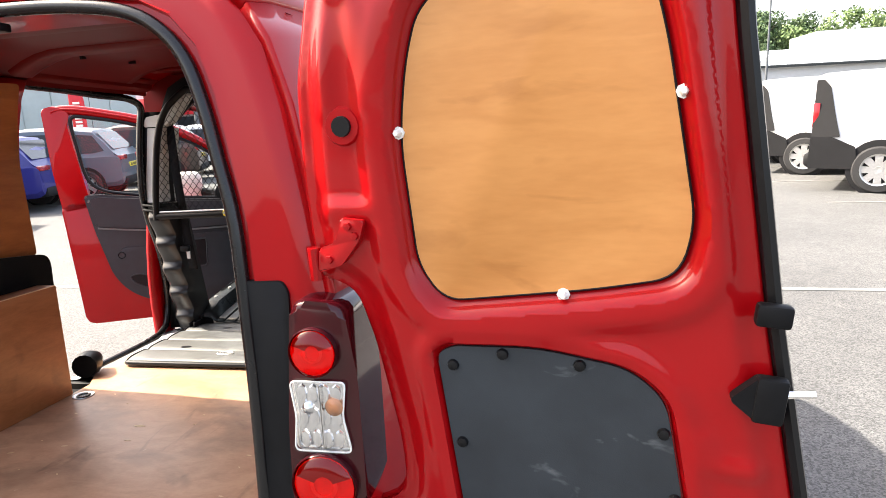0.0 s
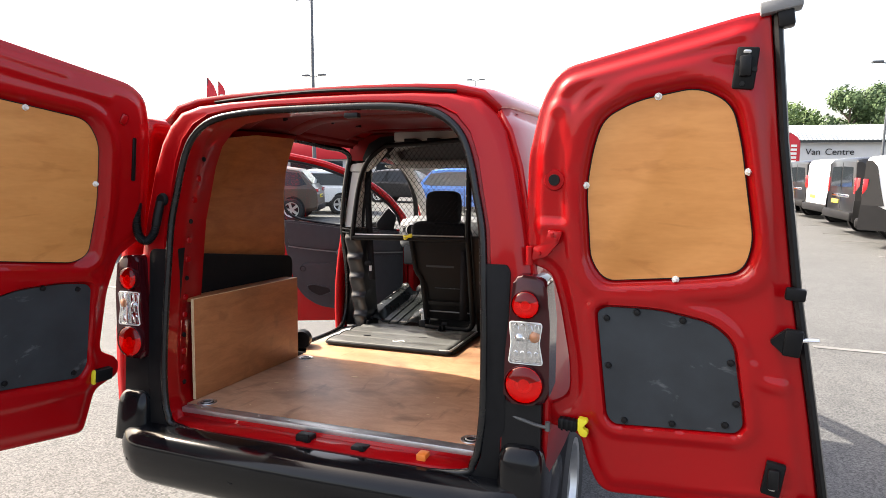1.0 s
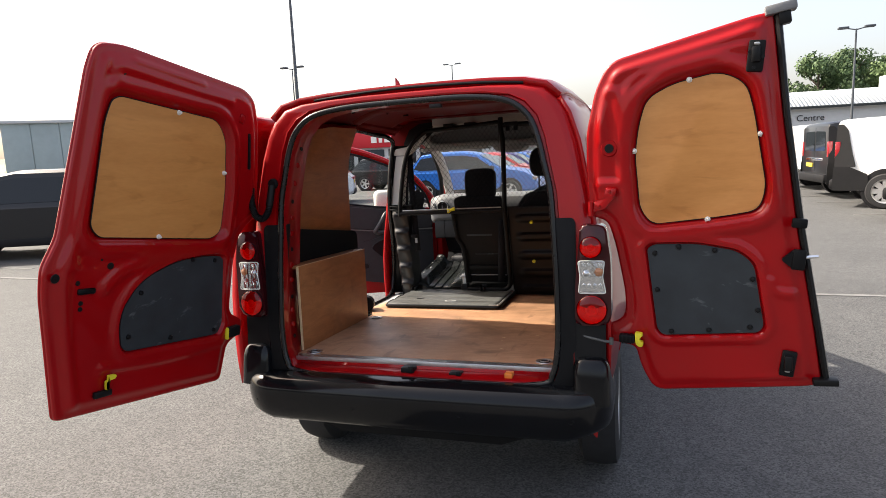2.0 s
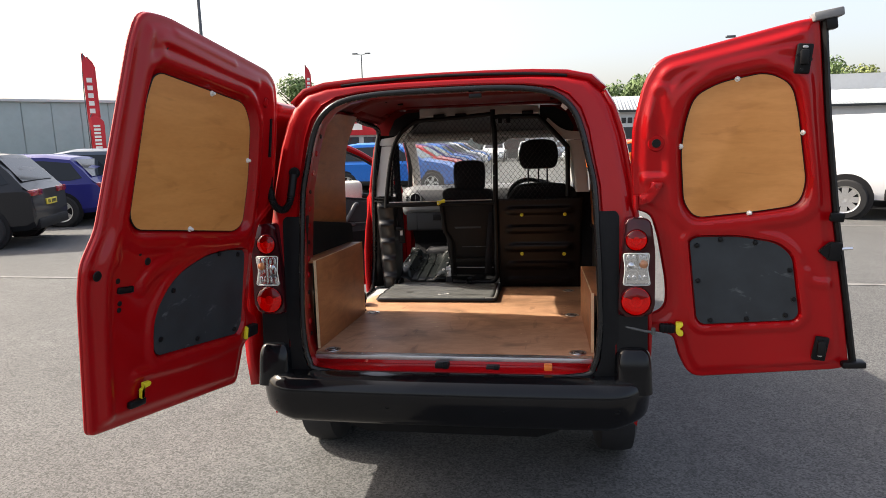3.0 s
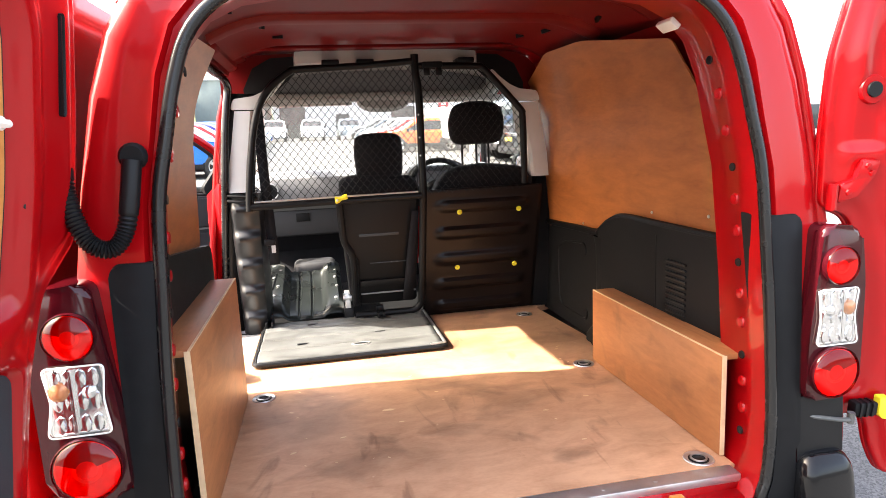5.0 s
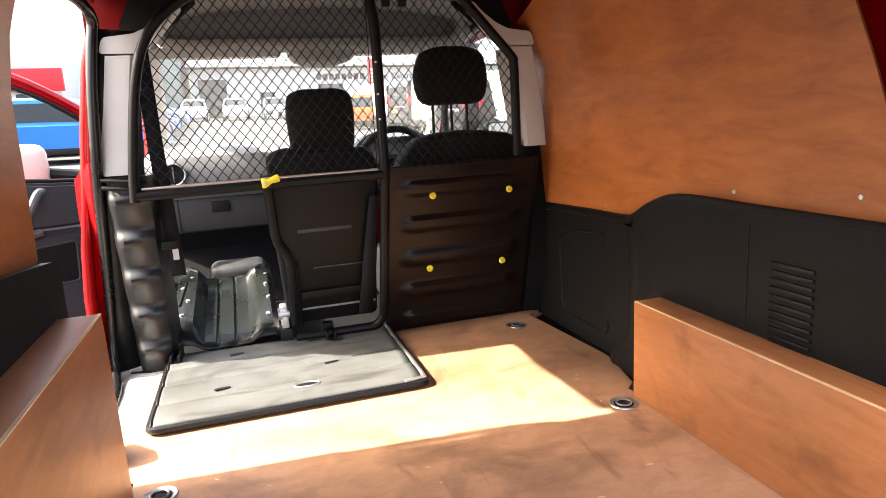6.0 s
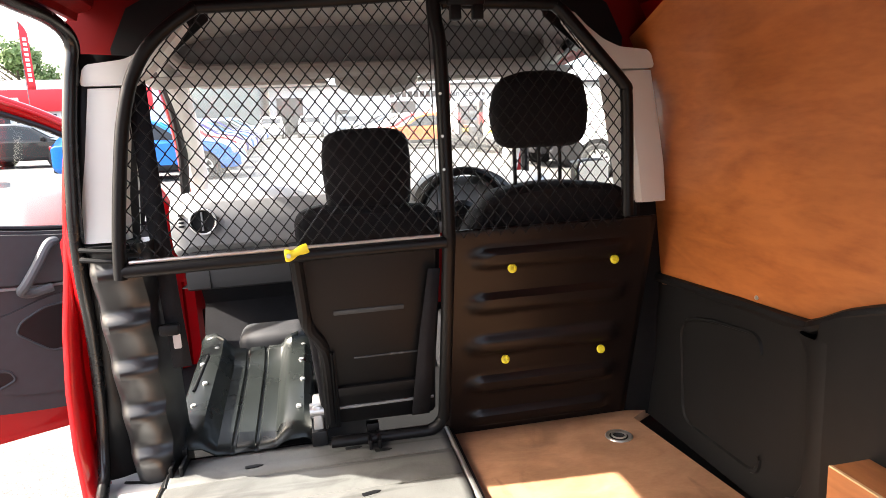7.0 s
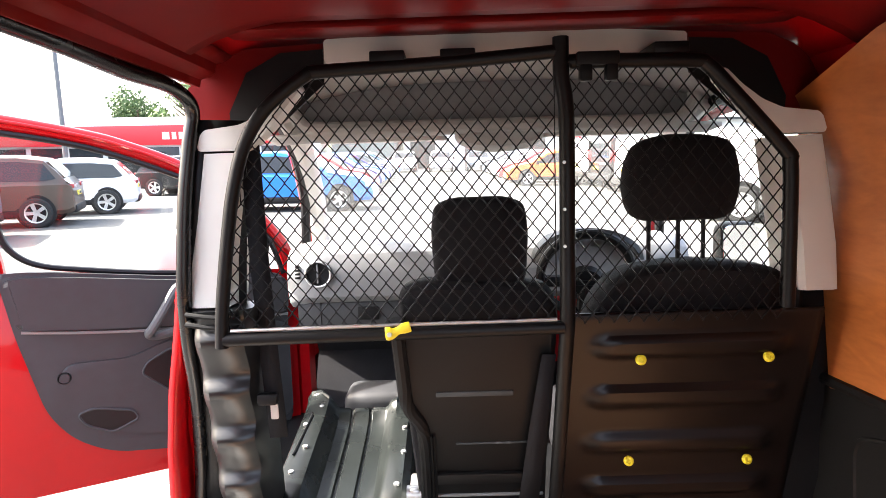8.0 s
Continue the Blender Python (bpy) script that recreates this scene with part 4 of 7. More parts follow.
def rear_door(name, m, outline, ply, dark, label, bolts, dark_bolts, ridges):
    """A door seen from its inner side; local x runs from the hinges outward, y up, z towards the load space."""
    edge = evened(rounded(outline, 0.03))
    o_ply, o_dark = evened(rounded(ply, 0.06, 6)), evened(rounded(dark, 0.05, 6))
    bm = bmesh.new()
    ring = lambda o, w: [bm.verts.new((p.x, p.y, w)) for p in o]
    def band(a, b):
        n = len(a)
        for i in range(n):
            bm.faces.new((a[i], a[(i + 1) % n], b[(i + 1) % n], b[i]))
    rim, lip, low = ring(grow(edge, 0.985), 0.0), ring(grow(edge, 0.997), -0.015), ring(edge, -0.022)
    skin_top = ring(edge, -0.042)
    band(rim, lip), band(lip, low), band(low, skin_top)
    bm.faces.new(skin_top)
    loops = [rim]
    for o, k1, k2, d in ((o_ply, 1.105, 1.025, 0.022), (o_dark, 1.05, 1.012, 0.012)):
        top, mid, foot = ring(grow(o, k1), 0.0), ring(grow(o, (k1 + k2) / 2), -d * 0.35), ring(grow(o, k2), -d)
        band(top, mid), band(mid, foot)
        bm.faces.new(foot)
        loops.append(top)
    bounds = [[v.co.xy for v in loop] for loop in loops]
    gap = 0.0085
    lo = np.min([tuple(p) for p in bounds[0]], axis=0)
    hi = np.max([tuple(p) for p in bounds[0]], axis=0)
    grid = np.array([(x + (0.5 * gap if j % 2 else 0), y) for j, y in enumerate(np.arange(lo[1], hi[1], gap * 0.87)) for x in np.arange(lo[0], hi[0], gap)])
    good = within(grid, bounds[0]) & ~within(grid, bounds[1]) & ~within(grid, bounds[2])
    for o in bounds:
        good &= far_from(grid, o) > gap * 0.55
    grid = grid[good]
    known = [v for loop in loops for v in loop]
    ties, k = [], 0
    for loop in loops:
        ties += [(k + i, k + (i + 1) % len(loop)) for i in range(len(loop))]
        k += len(loop)
    res = delaunay_2d_cdt([v.co.xy for v in known] + [Vector(p) for p in grid], ties, [], 0, 1e-7)
    at = np.array([tuple(p) for p in res[0]])
    tri = np.array([f for f in res[2] if len(f) == 3])
    mid = at[tri].mean(axis=1)
    tri = tri[within(mid, bounds[0]) & ~within(mid, bounds[1]) & ~within(mid, bounds[2])]
    step = lambda d, a, b: (lambda k: k * k * (3 - 2 * k))(np.clip((d - a) / (b - a), 0, 1))
    de, dp, dd = far_from(at, edge), far_from(at, o_ply), far_from(at, o_dark)
    h = 0.016 * step(dp, 0.016, 0.036) * (1 - step(dp, 0.058, 0.080)) * step(de, 0.03, 0.055)
    h += 0.015 * step(dd, 0.008, 0.020) * (1 - step(dd, 0.030, 0.044)) * step(de, 0.03, 0.055)
    for pts, w, amp in ridges:
        line = [q[:2] for q in smooth_path([(x, y, 0) for x, y in pts], 5)]
        h += amp * (1 - step(far_from(at, line, False), w * 0.45, w * 0.95))
    h += np.array([0.0025 * noise.noise((p[0] * 6, p[1] * 6, 1.0)) for p in at])
    h = 0.0125 * np.tanh(h / 0.0125)
    h = h * step(de, 0.02, 0.045) - 0.013 * (1 - step(de, 0.025, 0.05))
    h *= step(np.minimum(dp, dd), 0.002, 0.02)
    pairs = np.concatenate([tri[:, (0, 1)], tri[:, (1, 2)], tri[:, (2, 0)]])
    pairs = np.concatenate([pairs, pairs[:, ::-1]])
    near = np.maximum(1, np.bincount(pairs[:, 0], minlength=len(at)))
    for _ in range(3):
        h = 0.4 * h + 0.6 * np.bincount(pairs[:, 0], weights=h[pairs[:, 1]], minlength=len(at)) / near
    vs = []
    for i, p in enumerate(at):
        src = [q for q in res[3][i] if q < len(known)]
        v = known[src[0]] if src else bm.verts.new((p[0], p[1], 0))
        v.co.z += h[i]
        vs.append(v)
    for t in tri:
        bm.faces.new([vs[i] for i in t])
    door = part(name, bm, RED, van, label, True, 60)
    door.matrix_local = m
    bm = bmesh.new()
    sweep(bm, [(p.x, p.y, -0.035) for p in grow(edge, 0.994)], 0.007, 8, True, up=(0, 0, 1))
    part("outer_skin_edge", bm, RED, door)
    bm = bmesh.new()
    slab(bm, o_ply, -0.021, -0.014, bevel=0.001)
    p = part("plywood_panel", bm, PLY, door, "plywood sheet blanking the window")
    bm = bmesh.new()
    sweep(bm, [(q.x, q.y, -0.016) for q in grow(o_ply, 1.004)], 0.0028, 6, True)
    part("panel_gap", bm, RUBBER, p)
    for x, y in bolts:
        bm = bmesh.new()
        lathe(bm, [(0.0, -0.014), (0.0075, -0.014), (0.007, -0.002), (0.004, 0.002), (0.0, 0.002)], pose(x, y, 0), 6)
        lathe(bm, [(0.0, -0.014), (0.011, -0.014), (0.011, -0.011), (0.0, -0.011)], pose(x, y, 0), 8)
        part("bolt_cap", bm, WHITE, p, "white plastic bolt cap")
    bm = bmesh.new()
    slab(bm, o_dark, -0.011, -0.003, bevel=0.002)
    d = part("lower_panel", bm, PANEL, door, "scuffed dark grey lower panel")
    for x, y in dark_bolts:
        bm = bmesh.new()
        lathe(bm, [(0.0, -0.004), (0.011, -0.004), (0.009, 0.003), (0.0, 0.005)], pose(x, y, 0), 10)
        part("clip", bm, RUBBER, d, "black push clip")
    return door


def block(door, x, y, w, h, d, mat=PLASTIC, name="latch", turn=0.0, label="", z=0.0, bevel=0.006):
    bm = bmesh.new()
    box(bm, (-w / 2, -h / 2, z), (w / 2, h / 2, z + d), bevel, pose(x, y, 0, 0, 0, turn))
    return part(name, bm, mat, door, label)


def disc(door, x, y, r, d, mat, name):
    bm = bmesh.new()
    lathe(bm, [(0.0, 0.0), (r, 0.0), (r * 0.9, d), (0.0, d)], pose(x, y, 0), 14)
    return part(name, bm, mat, door)


R_DOOR = axes((0.8665, -0.0366, 0.6035), (0.9948, -0.1019, 0), (-0.0057, -0.0553, 0.9985), (-0.1017, -0.9933, -0.0556))
RIGHT_RIDGES = [
    ([(0.06, 1.215), (0.12, 1.245), (0.5, 1.325), (0.53, 1.35)], 0.019, 0.0084),
    ([(0.10, 1.0), (0.095, 1.12), (0.13, 1.20), (0.22, 1.235), (0.45, 1.275), (0.52, 1.28)], 0.022, 0.0095),
    ([(0.005, 0.97), (0.0, 1.12), (0.02, 1.165), (0.055, 1.165), (0.07, 1.13), (0.068, 0.97)], 0.020, 0.0088),
    ([(-0.03, 0.80), (0.06, 0.80)], 0.024, 0.0102),
    ([(0.61, 0.415), (0.63, 0.375), (0.69, 0.365)], 0.023, 0.0098),
    ([(0.16, 0.0), (0.22, -0.03), (0.45, 0.0), (0.72, 0.045)], 0.020, 0.0088),
]
right_door = rear_door("rear_door", R_DOOR,
    [(-0.055, 0.68, 0.02), (-0.062, 0.85), (-0.055, 1.02), (-0.015, 1.19, 0.1), (0.04, 1.282, 0.05), (0.55, 1.385), (0.61, 1.39, 0.01), (0.645, 1.04), (0.70, 0.61), (0.76, 0.24), (0.79, 0.02, 0.02),
     (0.74, 0.005), (0.19, -0.06, 0.05), (0.145, 0.03), (0.12, 0.125, 0.03), (-0.03, 0.15, 0.02), (-0.03, 0.185, 0.02), (0.085, 0.235, 0.05), (0.085, 0.35, 0.05), (0.05, 0.55), (0.02, 0.655, 0.04)],
    [(0.150, 1.04), (0.178, 1.125, 0.05), (0.27, 1.172, 0.06), (0.437, 1.200, 0.05), (0.525, 1.152, 0.05), (0.552, 1.048), (0.594, 0.77), (0.572, 0.684, 0.04), (0.443, 0.662), (0.190, 0.636, 0.04), (0.146, 0.70, 0.05), (0.131, 0.92)],
    [(0.171, 0.54, 0.02), (0.200, 0.555, 0.02), (0.351, 0.558, 0.05), (0.498, 0.530, 0.05), (0.556, 0.479, 0.04), (0.592, 0.238, 0.02), (0.574, 0.212, 0.02), (0.228, 0.183, 0.02), (0.206, 0.209, 0.02)],
    "wide-open red rear door with plywood window blank", [(0.332, 1.182), (0.128, 0.928), (0.395, 0.652), (0.575, 0.965)],
    [(0.20, 0.52), (0.29, 0.545), (0.42, 0.532), (0.553, 0.42), (0.572, 0.30), (0.545, 0.232), (0.40, 0.212), (0.26, 0.20), (0.208, 0.37)], RIGHT_RIDGES)
disc(right_door, 0.033, 0.945, 0.034, 0.006, RED, "plug_boss")
disc(right_door, 0.033, 0.945, 0.019, 0.011, RUBBER, "rubber_plug")
bm = bmesh.new()
slab(bm, rounded([(-0.035, 0.69), (0.012, 0.705), (0.05, 0.75), (0.062, 0.785), (0.018, 0.79), (0.004, 0.745), (-0.03, 0.735)], 0.006), -0.005, 0.016, bevel=0.004)
hinge = part("hinge_plate", bm, RED, right_door, "red painted hinge plate")
for q in ((0.03, 0.775), (0.042, 0.758), (-0.012, 0.715)):
    bm = bmesh.new()
    lathe(bm, [(0.0, 0.015), (0.008, 0.015), (0.007, 0.021), (0.0, 0.022)], pose(*q, 0), 6)
    part("hinge_bolt", bm, RED, hinge)
bm = bmesh.new()
sweep(bm, [(-0.045, 0.675, 0.008), (-0.045, 0.735, 0.008)], 0.012, 10)
part("hinge_pin", bm, RED, hinge)
bm = bmesh.new()
sweep(bm, [(0.625, 1.375, -0.02), (0.657, 1.04, -0.02), (0.712, 0.61, -0.02), (0.772, 0.24, -0.02), (0.805, 0.03, -0.02)], 0.013, 8, flat=1.8, up=(0, 0, 1))
part("edge_seal", bm, RUBBER, right_door, "black rubber edge seal")
top_lock = block(right_door, 0.555, 1.24, 0.055, 0.11, 0.02, PLASTIC, "top_lock", -6, "black plastic door lock")
block(top_lock, 0.555, 1.245, 0.03, 0.055, 0.034, RUBBER, "bolt")
block(top_lock, 0.558, 1.282, 0.022, 0.012, 0.024, STEEL, "catch", -6)
for q in ((0.535, 1.255), (0.577, 1.235), (0.548, 1.20)):
    disc(top_lock, *q, 0.007, 0.023, RUBBER, "screw")
low_lock = block(right_door, 0.675, 0.10, 0.05, 0.10, 0.02, PLASTIC, "bottom_lock", -8, "black plastic door lock")
block(low_lock, 0.675, 0.105, 0.03, 0.06, 0.034, RUBBER, "bolt")
block(low_lock, 0.672, 0.072, 0.020, 0.010, 0.024, STEEL, "catch", -8)
block(right_door, 0.703, 0.635, 0.05, 0.035, 0.025, PLASTIC, "edge_latch", -6)
latch = block(right_door, 0.703, 0.50, 0.045, 0.075, 0.025, PLASTIC, "edge_latch", -6, "black edge latch with a metal pin")
bm = bmesh.new()
sweep(bm, [(0.715, 0.508, 0.01), (0.765, 0.512, 0.01)], 0.006, 8)
part("pin", bm, CHROME, latch)
bm = bmesh.new()
slab(bm, rounded([(0.645, 0.50), (0.69, 0.54), (0.69, 0.46)], 0.01), 0, 0.02)
part("latch_ear", bm, PLASTIC, latch)
block(right_door, 0.632, 1.395, 0.10, 0.032, 0.07, DASH, "top_bracket", 8, "grey metal bracket", z=-0.05)
block(right_door, 0.645, 1.365, 0.04, 0.05, 0.05, RUBBER, "top_bracket", 8, z=-0.04)
block(right_door, 0.80, 0.035, 0.085, 0.026, 0.05, RUBBER, "bottom_foot", 4, z=-0.03)
check = block(right_door, 0.088, 0.165, 0.062, 0.036, 0.03, PLASTIC, "check_strap", -3)
for k in range(3):
    block(check, 0.072 + 0.016 * k, 0.165, 0.006, 0.040, 0.034, RUBBER, "strap_rib", -3)
bm = bmesh.new()
slab(bm, rounded([(0.122, 0.195), (0.150, 0.193), (0.152, 0.180), (0.140, 0.176), (0.138, 0.160), (0.152, 0.156), (0.152, 0.138), (0.136, 0.134), (0.122, 0.150)], 0.005), 0.008, 0.030, bevel=0.003)
part("release_tab", bm, YELLOW, check, "yellow release tab")
bm = bmesh.new()
sweep(bm, smooth_path([(-0.115, 0.185, 0.05), (-0.06, 0.172, 0.055), (0.0, 0.160, 0.055), (0.035, 0.156, 0.05)], 5), 0.006, 8)
lathe(bm, [(0.0, 0.0), (0.009, 0.0), (0.009, 0.028), (0.0, 0.028)], pose(0.03, 0.146, 0.05, -90, 0, 0), 10)
part("strap_arm", bm, PLATE, check, "dull metal check arm")
bm = bmesh.new()
slab(bm, rounded([(-0.09, 0.10), (0.02, 0.10), (0.03, 0.135), (0.0, 0.15), (-0.09, 0.15)], 0.008), 0.0, 0.03, bevel=0.005)
part("lower_hinge", bm, RED, right_door, "red painted hinge arm")

L_DOOR = axes((-0.8987, -0.1134, 0.608), (-0.1112, -0.9938, 0), (0.133, -0.0149, 0.991), (0.9849, -0.1102, -0.1338))
LEFT_RIDGES = [
    ([(0.28, 1.315), (0.5, 1.345), (0.62, 1.36)], 0.019, 0.0084),
    ([(0.12, 1.250), (0.35, 1.275), (0.66, 1.318), (0.70, 1.31), (0.70, 1.28)], 0.024, 0.0102),
    ([(0.845, 0.66), (0.83, 0.9), (0.775, 1.2), (0.755, 1.34)], 0.024, 0.0102),
    ([(0.89, 0.60), (0.86, 0.9), (0.808, 1.2), (0.785, 1.32)], 0.028, 0.0116),
    ([(0.895, 0.05), (0.92, 0.35), (0.915, 0.6), (0.87, 0.90)], 0.026, 0.0109),
    ([(0.15, 0.13), (0.45, 0.14), (0.78, 0.185)], 0.026, 0.0109),
    ([(0.62, 0.61), (0.52, 0.665)], 0.024, 0.0102),
    ([(0.76, 0.50), (0.70, 0.545), (0.60, 0.57), (0.47, 0.605), (0.38, 0.61)], 0.034, 0.0137),
]
left_door = rear_door("rear_door", L_DOOR,
    [(-0.085, 0.72, 0.02), (-0.09, 0.95), (-0.08, 1.16), (-0.05, 1.275, 0.05), (0.02, 1.318, 0.03), (0.66, 1.405, 0.05), (0.775, 1.395, 0.05), (0.808, 1.30, 0.03), (0.862, 1.03), (0.930, 0.70, 0.03), (0.985, 0.60, 0.03), (0.992, 0.50), (0.958, 0.03, 0.02),
     (0.14, -0.07, 0.03), (0.10, 0.10, 0.03), (0.0, 0.14, 0.02), (0.0, 0.2, 0.02), (0.09, 0.25, 0.05), (0.07, 0.5), (0.03, 0.64, 0.03)],
    [(0.745, 1.12, 0.05), (0.715, 1.198, 0.03), (0.68, 1.215, 0.03), (0.19, 1.162, 0.05), (0.137, 1.08, 0.05), (0.133, 0.85), (0.158, 0.66, 0.03), (0.215, 0.632, 0.03), (0.775, 0.692, 0.04), (0.808, 0.735, 0.04)],
    [(0.147, 0.525, 0.02), (0.165, 0.545, 0.02), (0.263, 0.558), (0.42, 0.553), (0.55, 0.515), (0.62, 0.475, 0.05), (0.68, 0.40), (0.697, 0.335), (0.692, 0.25, 0.02), (0.67, 0.222, 0.02), (0.178, 0.174, 0.02), (0.148, 0.22, 0.02)],
    "wide-open red rear door with plywood window blank", [(0.405, 1.178), (0.143, 0.928), (0.505, 0.668)], [(0.2, 0.53), (0.33, 0.55), (0.6, 0.45), (0.66, 0.28), (0.45, 0.225), (0.2, 0.2)], LEFT_RIDGES)
for x, y, r in ((0.685, 1.31, 0.022),):
    disc(left_door, x, y, r, 0.004, RUBBER, "rubber_plug")
for x, y, r in ((0.641, 1.303, 0.012), (0.478, 1.281, 0.013), (0.738, 0.58, 0.014), (0.775, 0.61, 0.006), (0.872, 0.535, 0.010), (0.862, 0.458, 0.009), (0.864, 0.436, 0.009), (0.955, 0.565, 0.017), (0.08, 0.93, 0.010), (0.10, 0.80, 0.012)):
    disc(left_door, x, y, r, 0.0025, RUBBER, "hole")
block(left_door, 0.84, 0.50, 0.07, 0.022, 0.004, RUBBER, "latch_hole", 5)
block(left_door, -0.002, 1.03, 0.014, 0.17, 0.004, RUBBER, "latch_slot", -2)
block(left_door, 0.05, 1.18, 0.03, 0.04, 0.006, RED, "pressed_tab", 20)
handle = block(left_door, 0.785, 0.087, 0.075, 0.026, 0.02, RUBBER, "release_base", 4)
bm = bmesh.new()
slab(bm, rounded([(0.764, 0.10), (0.776, 0.10), (0.776, 0.135), (0.735, 0.138), (0.732, 0.152), (0.766, 0.156)][::-1], 0.004), 0.01, 0.024, bevel=0.003)
part("release_handle", bm, YELLOW, handle, "yellow release handle")
check = block(left_door, 0.09, 0.17, 0.07, 0.05, 0.03, PLASTIC, "check_strap", 0)
block(check, 0.125, 0.165, 0.016, 0.06, 0.022, YELLOW, "release_tab", 0, "yellow release tab", bevel=0.008)

# ---- front passenger door ----
F_DOOR = axes((-0.842, 2.722, 0.0), (-0.8729, -0.4878, 0), (0, 0, 1), (-0.4878, 0.8729, 0))
F_DOOR = F_DOOR @ Matrix.Diagonal((1, 1, -1, 1))
DOOR_GREY = material("grey_door_plastic", (0.030, 0.031, 0.034), 0.5, vary=0.15, scale=20, bump=0.1, bump_scale=900, spec=0.35)
bm = bmesh.new()
slab(bm, rounded([(-0.04, 0.50), (0.4, 0.47), (1.07, 0.475), (1.10, 0.95, 0.1), (1.12, 1.25), (-0.04, 1.22)], 0.05, 5), -0.06, 0.0, bevel=0.012)
front_door = part("front_door", bm, RED, van, "red front door standing open")
front_door.matrix_local = F_DOOR
FRAME = [(-0.045, 0.95), (-0.04, 1.16), (-0.013, 1.30), (0.04, 1.38), (0.13, 1.485), (0.25, 1.575), (0.39, 1.655), (0.55, 1.72), (0.67, 1.757), (0.92, 1.808), (1.04, 1.818), (1.10, 1.80)]
bm = bmesh.new()
sweep(bm, smooth_path([(x, y, -0.03) for x, y in FRAME], 6), 0.030, 12, flat=0.9, up=(0, 0, 1))
frame_bar = part("window_frame", bm, RED, front_door)
bm = bmesh.new()
sweep(bm, smooth_path([(x, y + 0.004, -0.002) for x, y in FRAME[2:]], 6), 0.007, 8)
part("frame_crease", bm, RED, frame_bar)
bm = bmesh.new()
slab(bm, rounded([(0.955, 1.22), (0.962, 1.32), (1.0, 1.58), (1.02, 1.72), (1.0, 1.80), (1.08, 1.845), (1.15, 1.825), (1.135, 1.45), (1.11, 1.2)], 0.02), -0.06, 0.0, bevel=0.012)
part("rear_post", bm, RED, front_door)
bm = bmesh.new()
sweep(bm, smooth_path([(x, y, -0.004) for x, y in [(0.0, 1.20), (0.05, 1.345), (0.145, 1.455), (0.26, 1.545), (0.40, 1.622), (0.67, 1.722), (0.92, 1.772), (0.985, 1.772), (1.0, 1.73), (0.985, 1.60), (0.965, 1.45), (0.935, 1.37), (0.86, 1.315), (0.72, 1.285), (0.44, 1.245), (0.05, 1.215)]], 6), 0.011, 8)
part("window_seal", bm, RUBBER, front_door)
bm = bmesh.new()
slab(bm, rounded([(0.03, 1.21), (0.145, 1.455), (0.40, 1.62), (0.67, 1.72), (0.92, 1.775), (1.0, 1.775), (0.96, 1.24)], 0.02), -0.032, -0.028)
pane = part("window_pane", bm, GLASS, front_door)
pane.visible_shadow = False
bm = bmesh.new()
slab(bm, rounded([(0.0, 0.555), (0.46, 0.56), (0.68, 0.595, 0.08), (0.80, 0.67, 0.08), (0.875, 0.78, 0.06), (0.945, 1.07), (0.982, 1.295, 0.02), (0.90, 1.297, 0.06), (0.72, 1.275), (0.44, 1.237), (0.0, 1.205)], 0.05, 6), 0.0, 0.030, bevel=0.014, seg=3)
card = part("door_card", bm, DOOR_GREY, front_door, "dark grey moulded door card")
bm = bmesh.new()
slab(bm, rounded([(0.0, 1.05), (0.44, 1.05), (0.70, 1.072), (0.935, 1.10), (0.965, 1.27, 0.02), (0.90, 1.28, 0.04), (0.72, 1.262), (0.44, 1.225), (0.0, 1.19)], 0.02, 5), 0.025, 0.056, bevel=0.020, seg=4)
part("upper_bolster", bm, DOOR_GREY, card)
# highlight along the card's crease, drawn as a paler grey line
bm = bmesh.new()
sweep(bm, smooth_path([(0.0, 1.035, 0.035), (0.44, 1.036, 0.036), (0.70, 1.058, 0.036), (0.925, 1.088, 0.034)], 6), 0.006, 8, flat=0.6)
part("crease_highlight", bm, DASH, card)
bm = bmesh.new()
slab(bm, rounded([(0.0, 0.60), (0.40, 0.615), (0.62, 0.655, 0.06), (0.80, 0.76, 0.06), (0.835, 0.90, 0.04), (0.80, 0.955, 0.04), (0.60, 0.945), (0.44, 1.0, 0.06), (0.0, 1.01)], 0.04, 5), 0.026, 0.037, bevel=0.007, seg=3)
lower = part("lower_moulding", bm, DOOR_GREY, card)
for o in ([(0.784, 0.764), (0.732, 0.778), (0.60, 0.745), (0.585, 0.71), (0.676, 0.675), (0.76, 0.72)], [(0.565, 0.879), (0.54, 0.92), (0.46, 0.96), (0.30, 0.97), (0.31, 0.79), (0.465, 0.79)]):
    bm = bmesh.new()
    slab(bm, rounded(o, 0.02), 0.030, 0.0385)
    pk = part("pocket", bm, RUBBER, lower)
    bm = bmesh.new()
    sweep(bm, [(p.x, p.y, 0.038) for p in rounded(o, 0.02)], 0.005, 6, True)
    part("pocket_rim", bm, DOOR_GREY, pk)
bm = bmesh.new()
sweep(bm, smooth_path([(0.40, 1.20, 0.05), (0.43, 1.19, 0.085), (0.475, 1.12, 0.10), (0.515, 1.06, 0.10), (0.53, 1.035, 0.085), (0.50, 1.02, 0.06), (0.43, 1.03, 0.05)], 6), 0.017, 10)
part("pull_handle", bm, material("mid_grey_plastic", (0.07, 0.073, 0.077), 0.5), card, "grey pull handle")
disc(lower, 0.812, 0.905, 0.017, 0.040, DOOR_GREY, "screw_cap")
bm = bmesh.new()
lathe(bm, [(0.017, 0.036), (0.021, 0.040), (0.023, 0.036)], pose(0.812, 0.905, 0), 20)
part("cap_ring", bm, RUBBER, lower)
bm = bmesh.new()
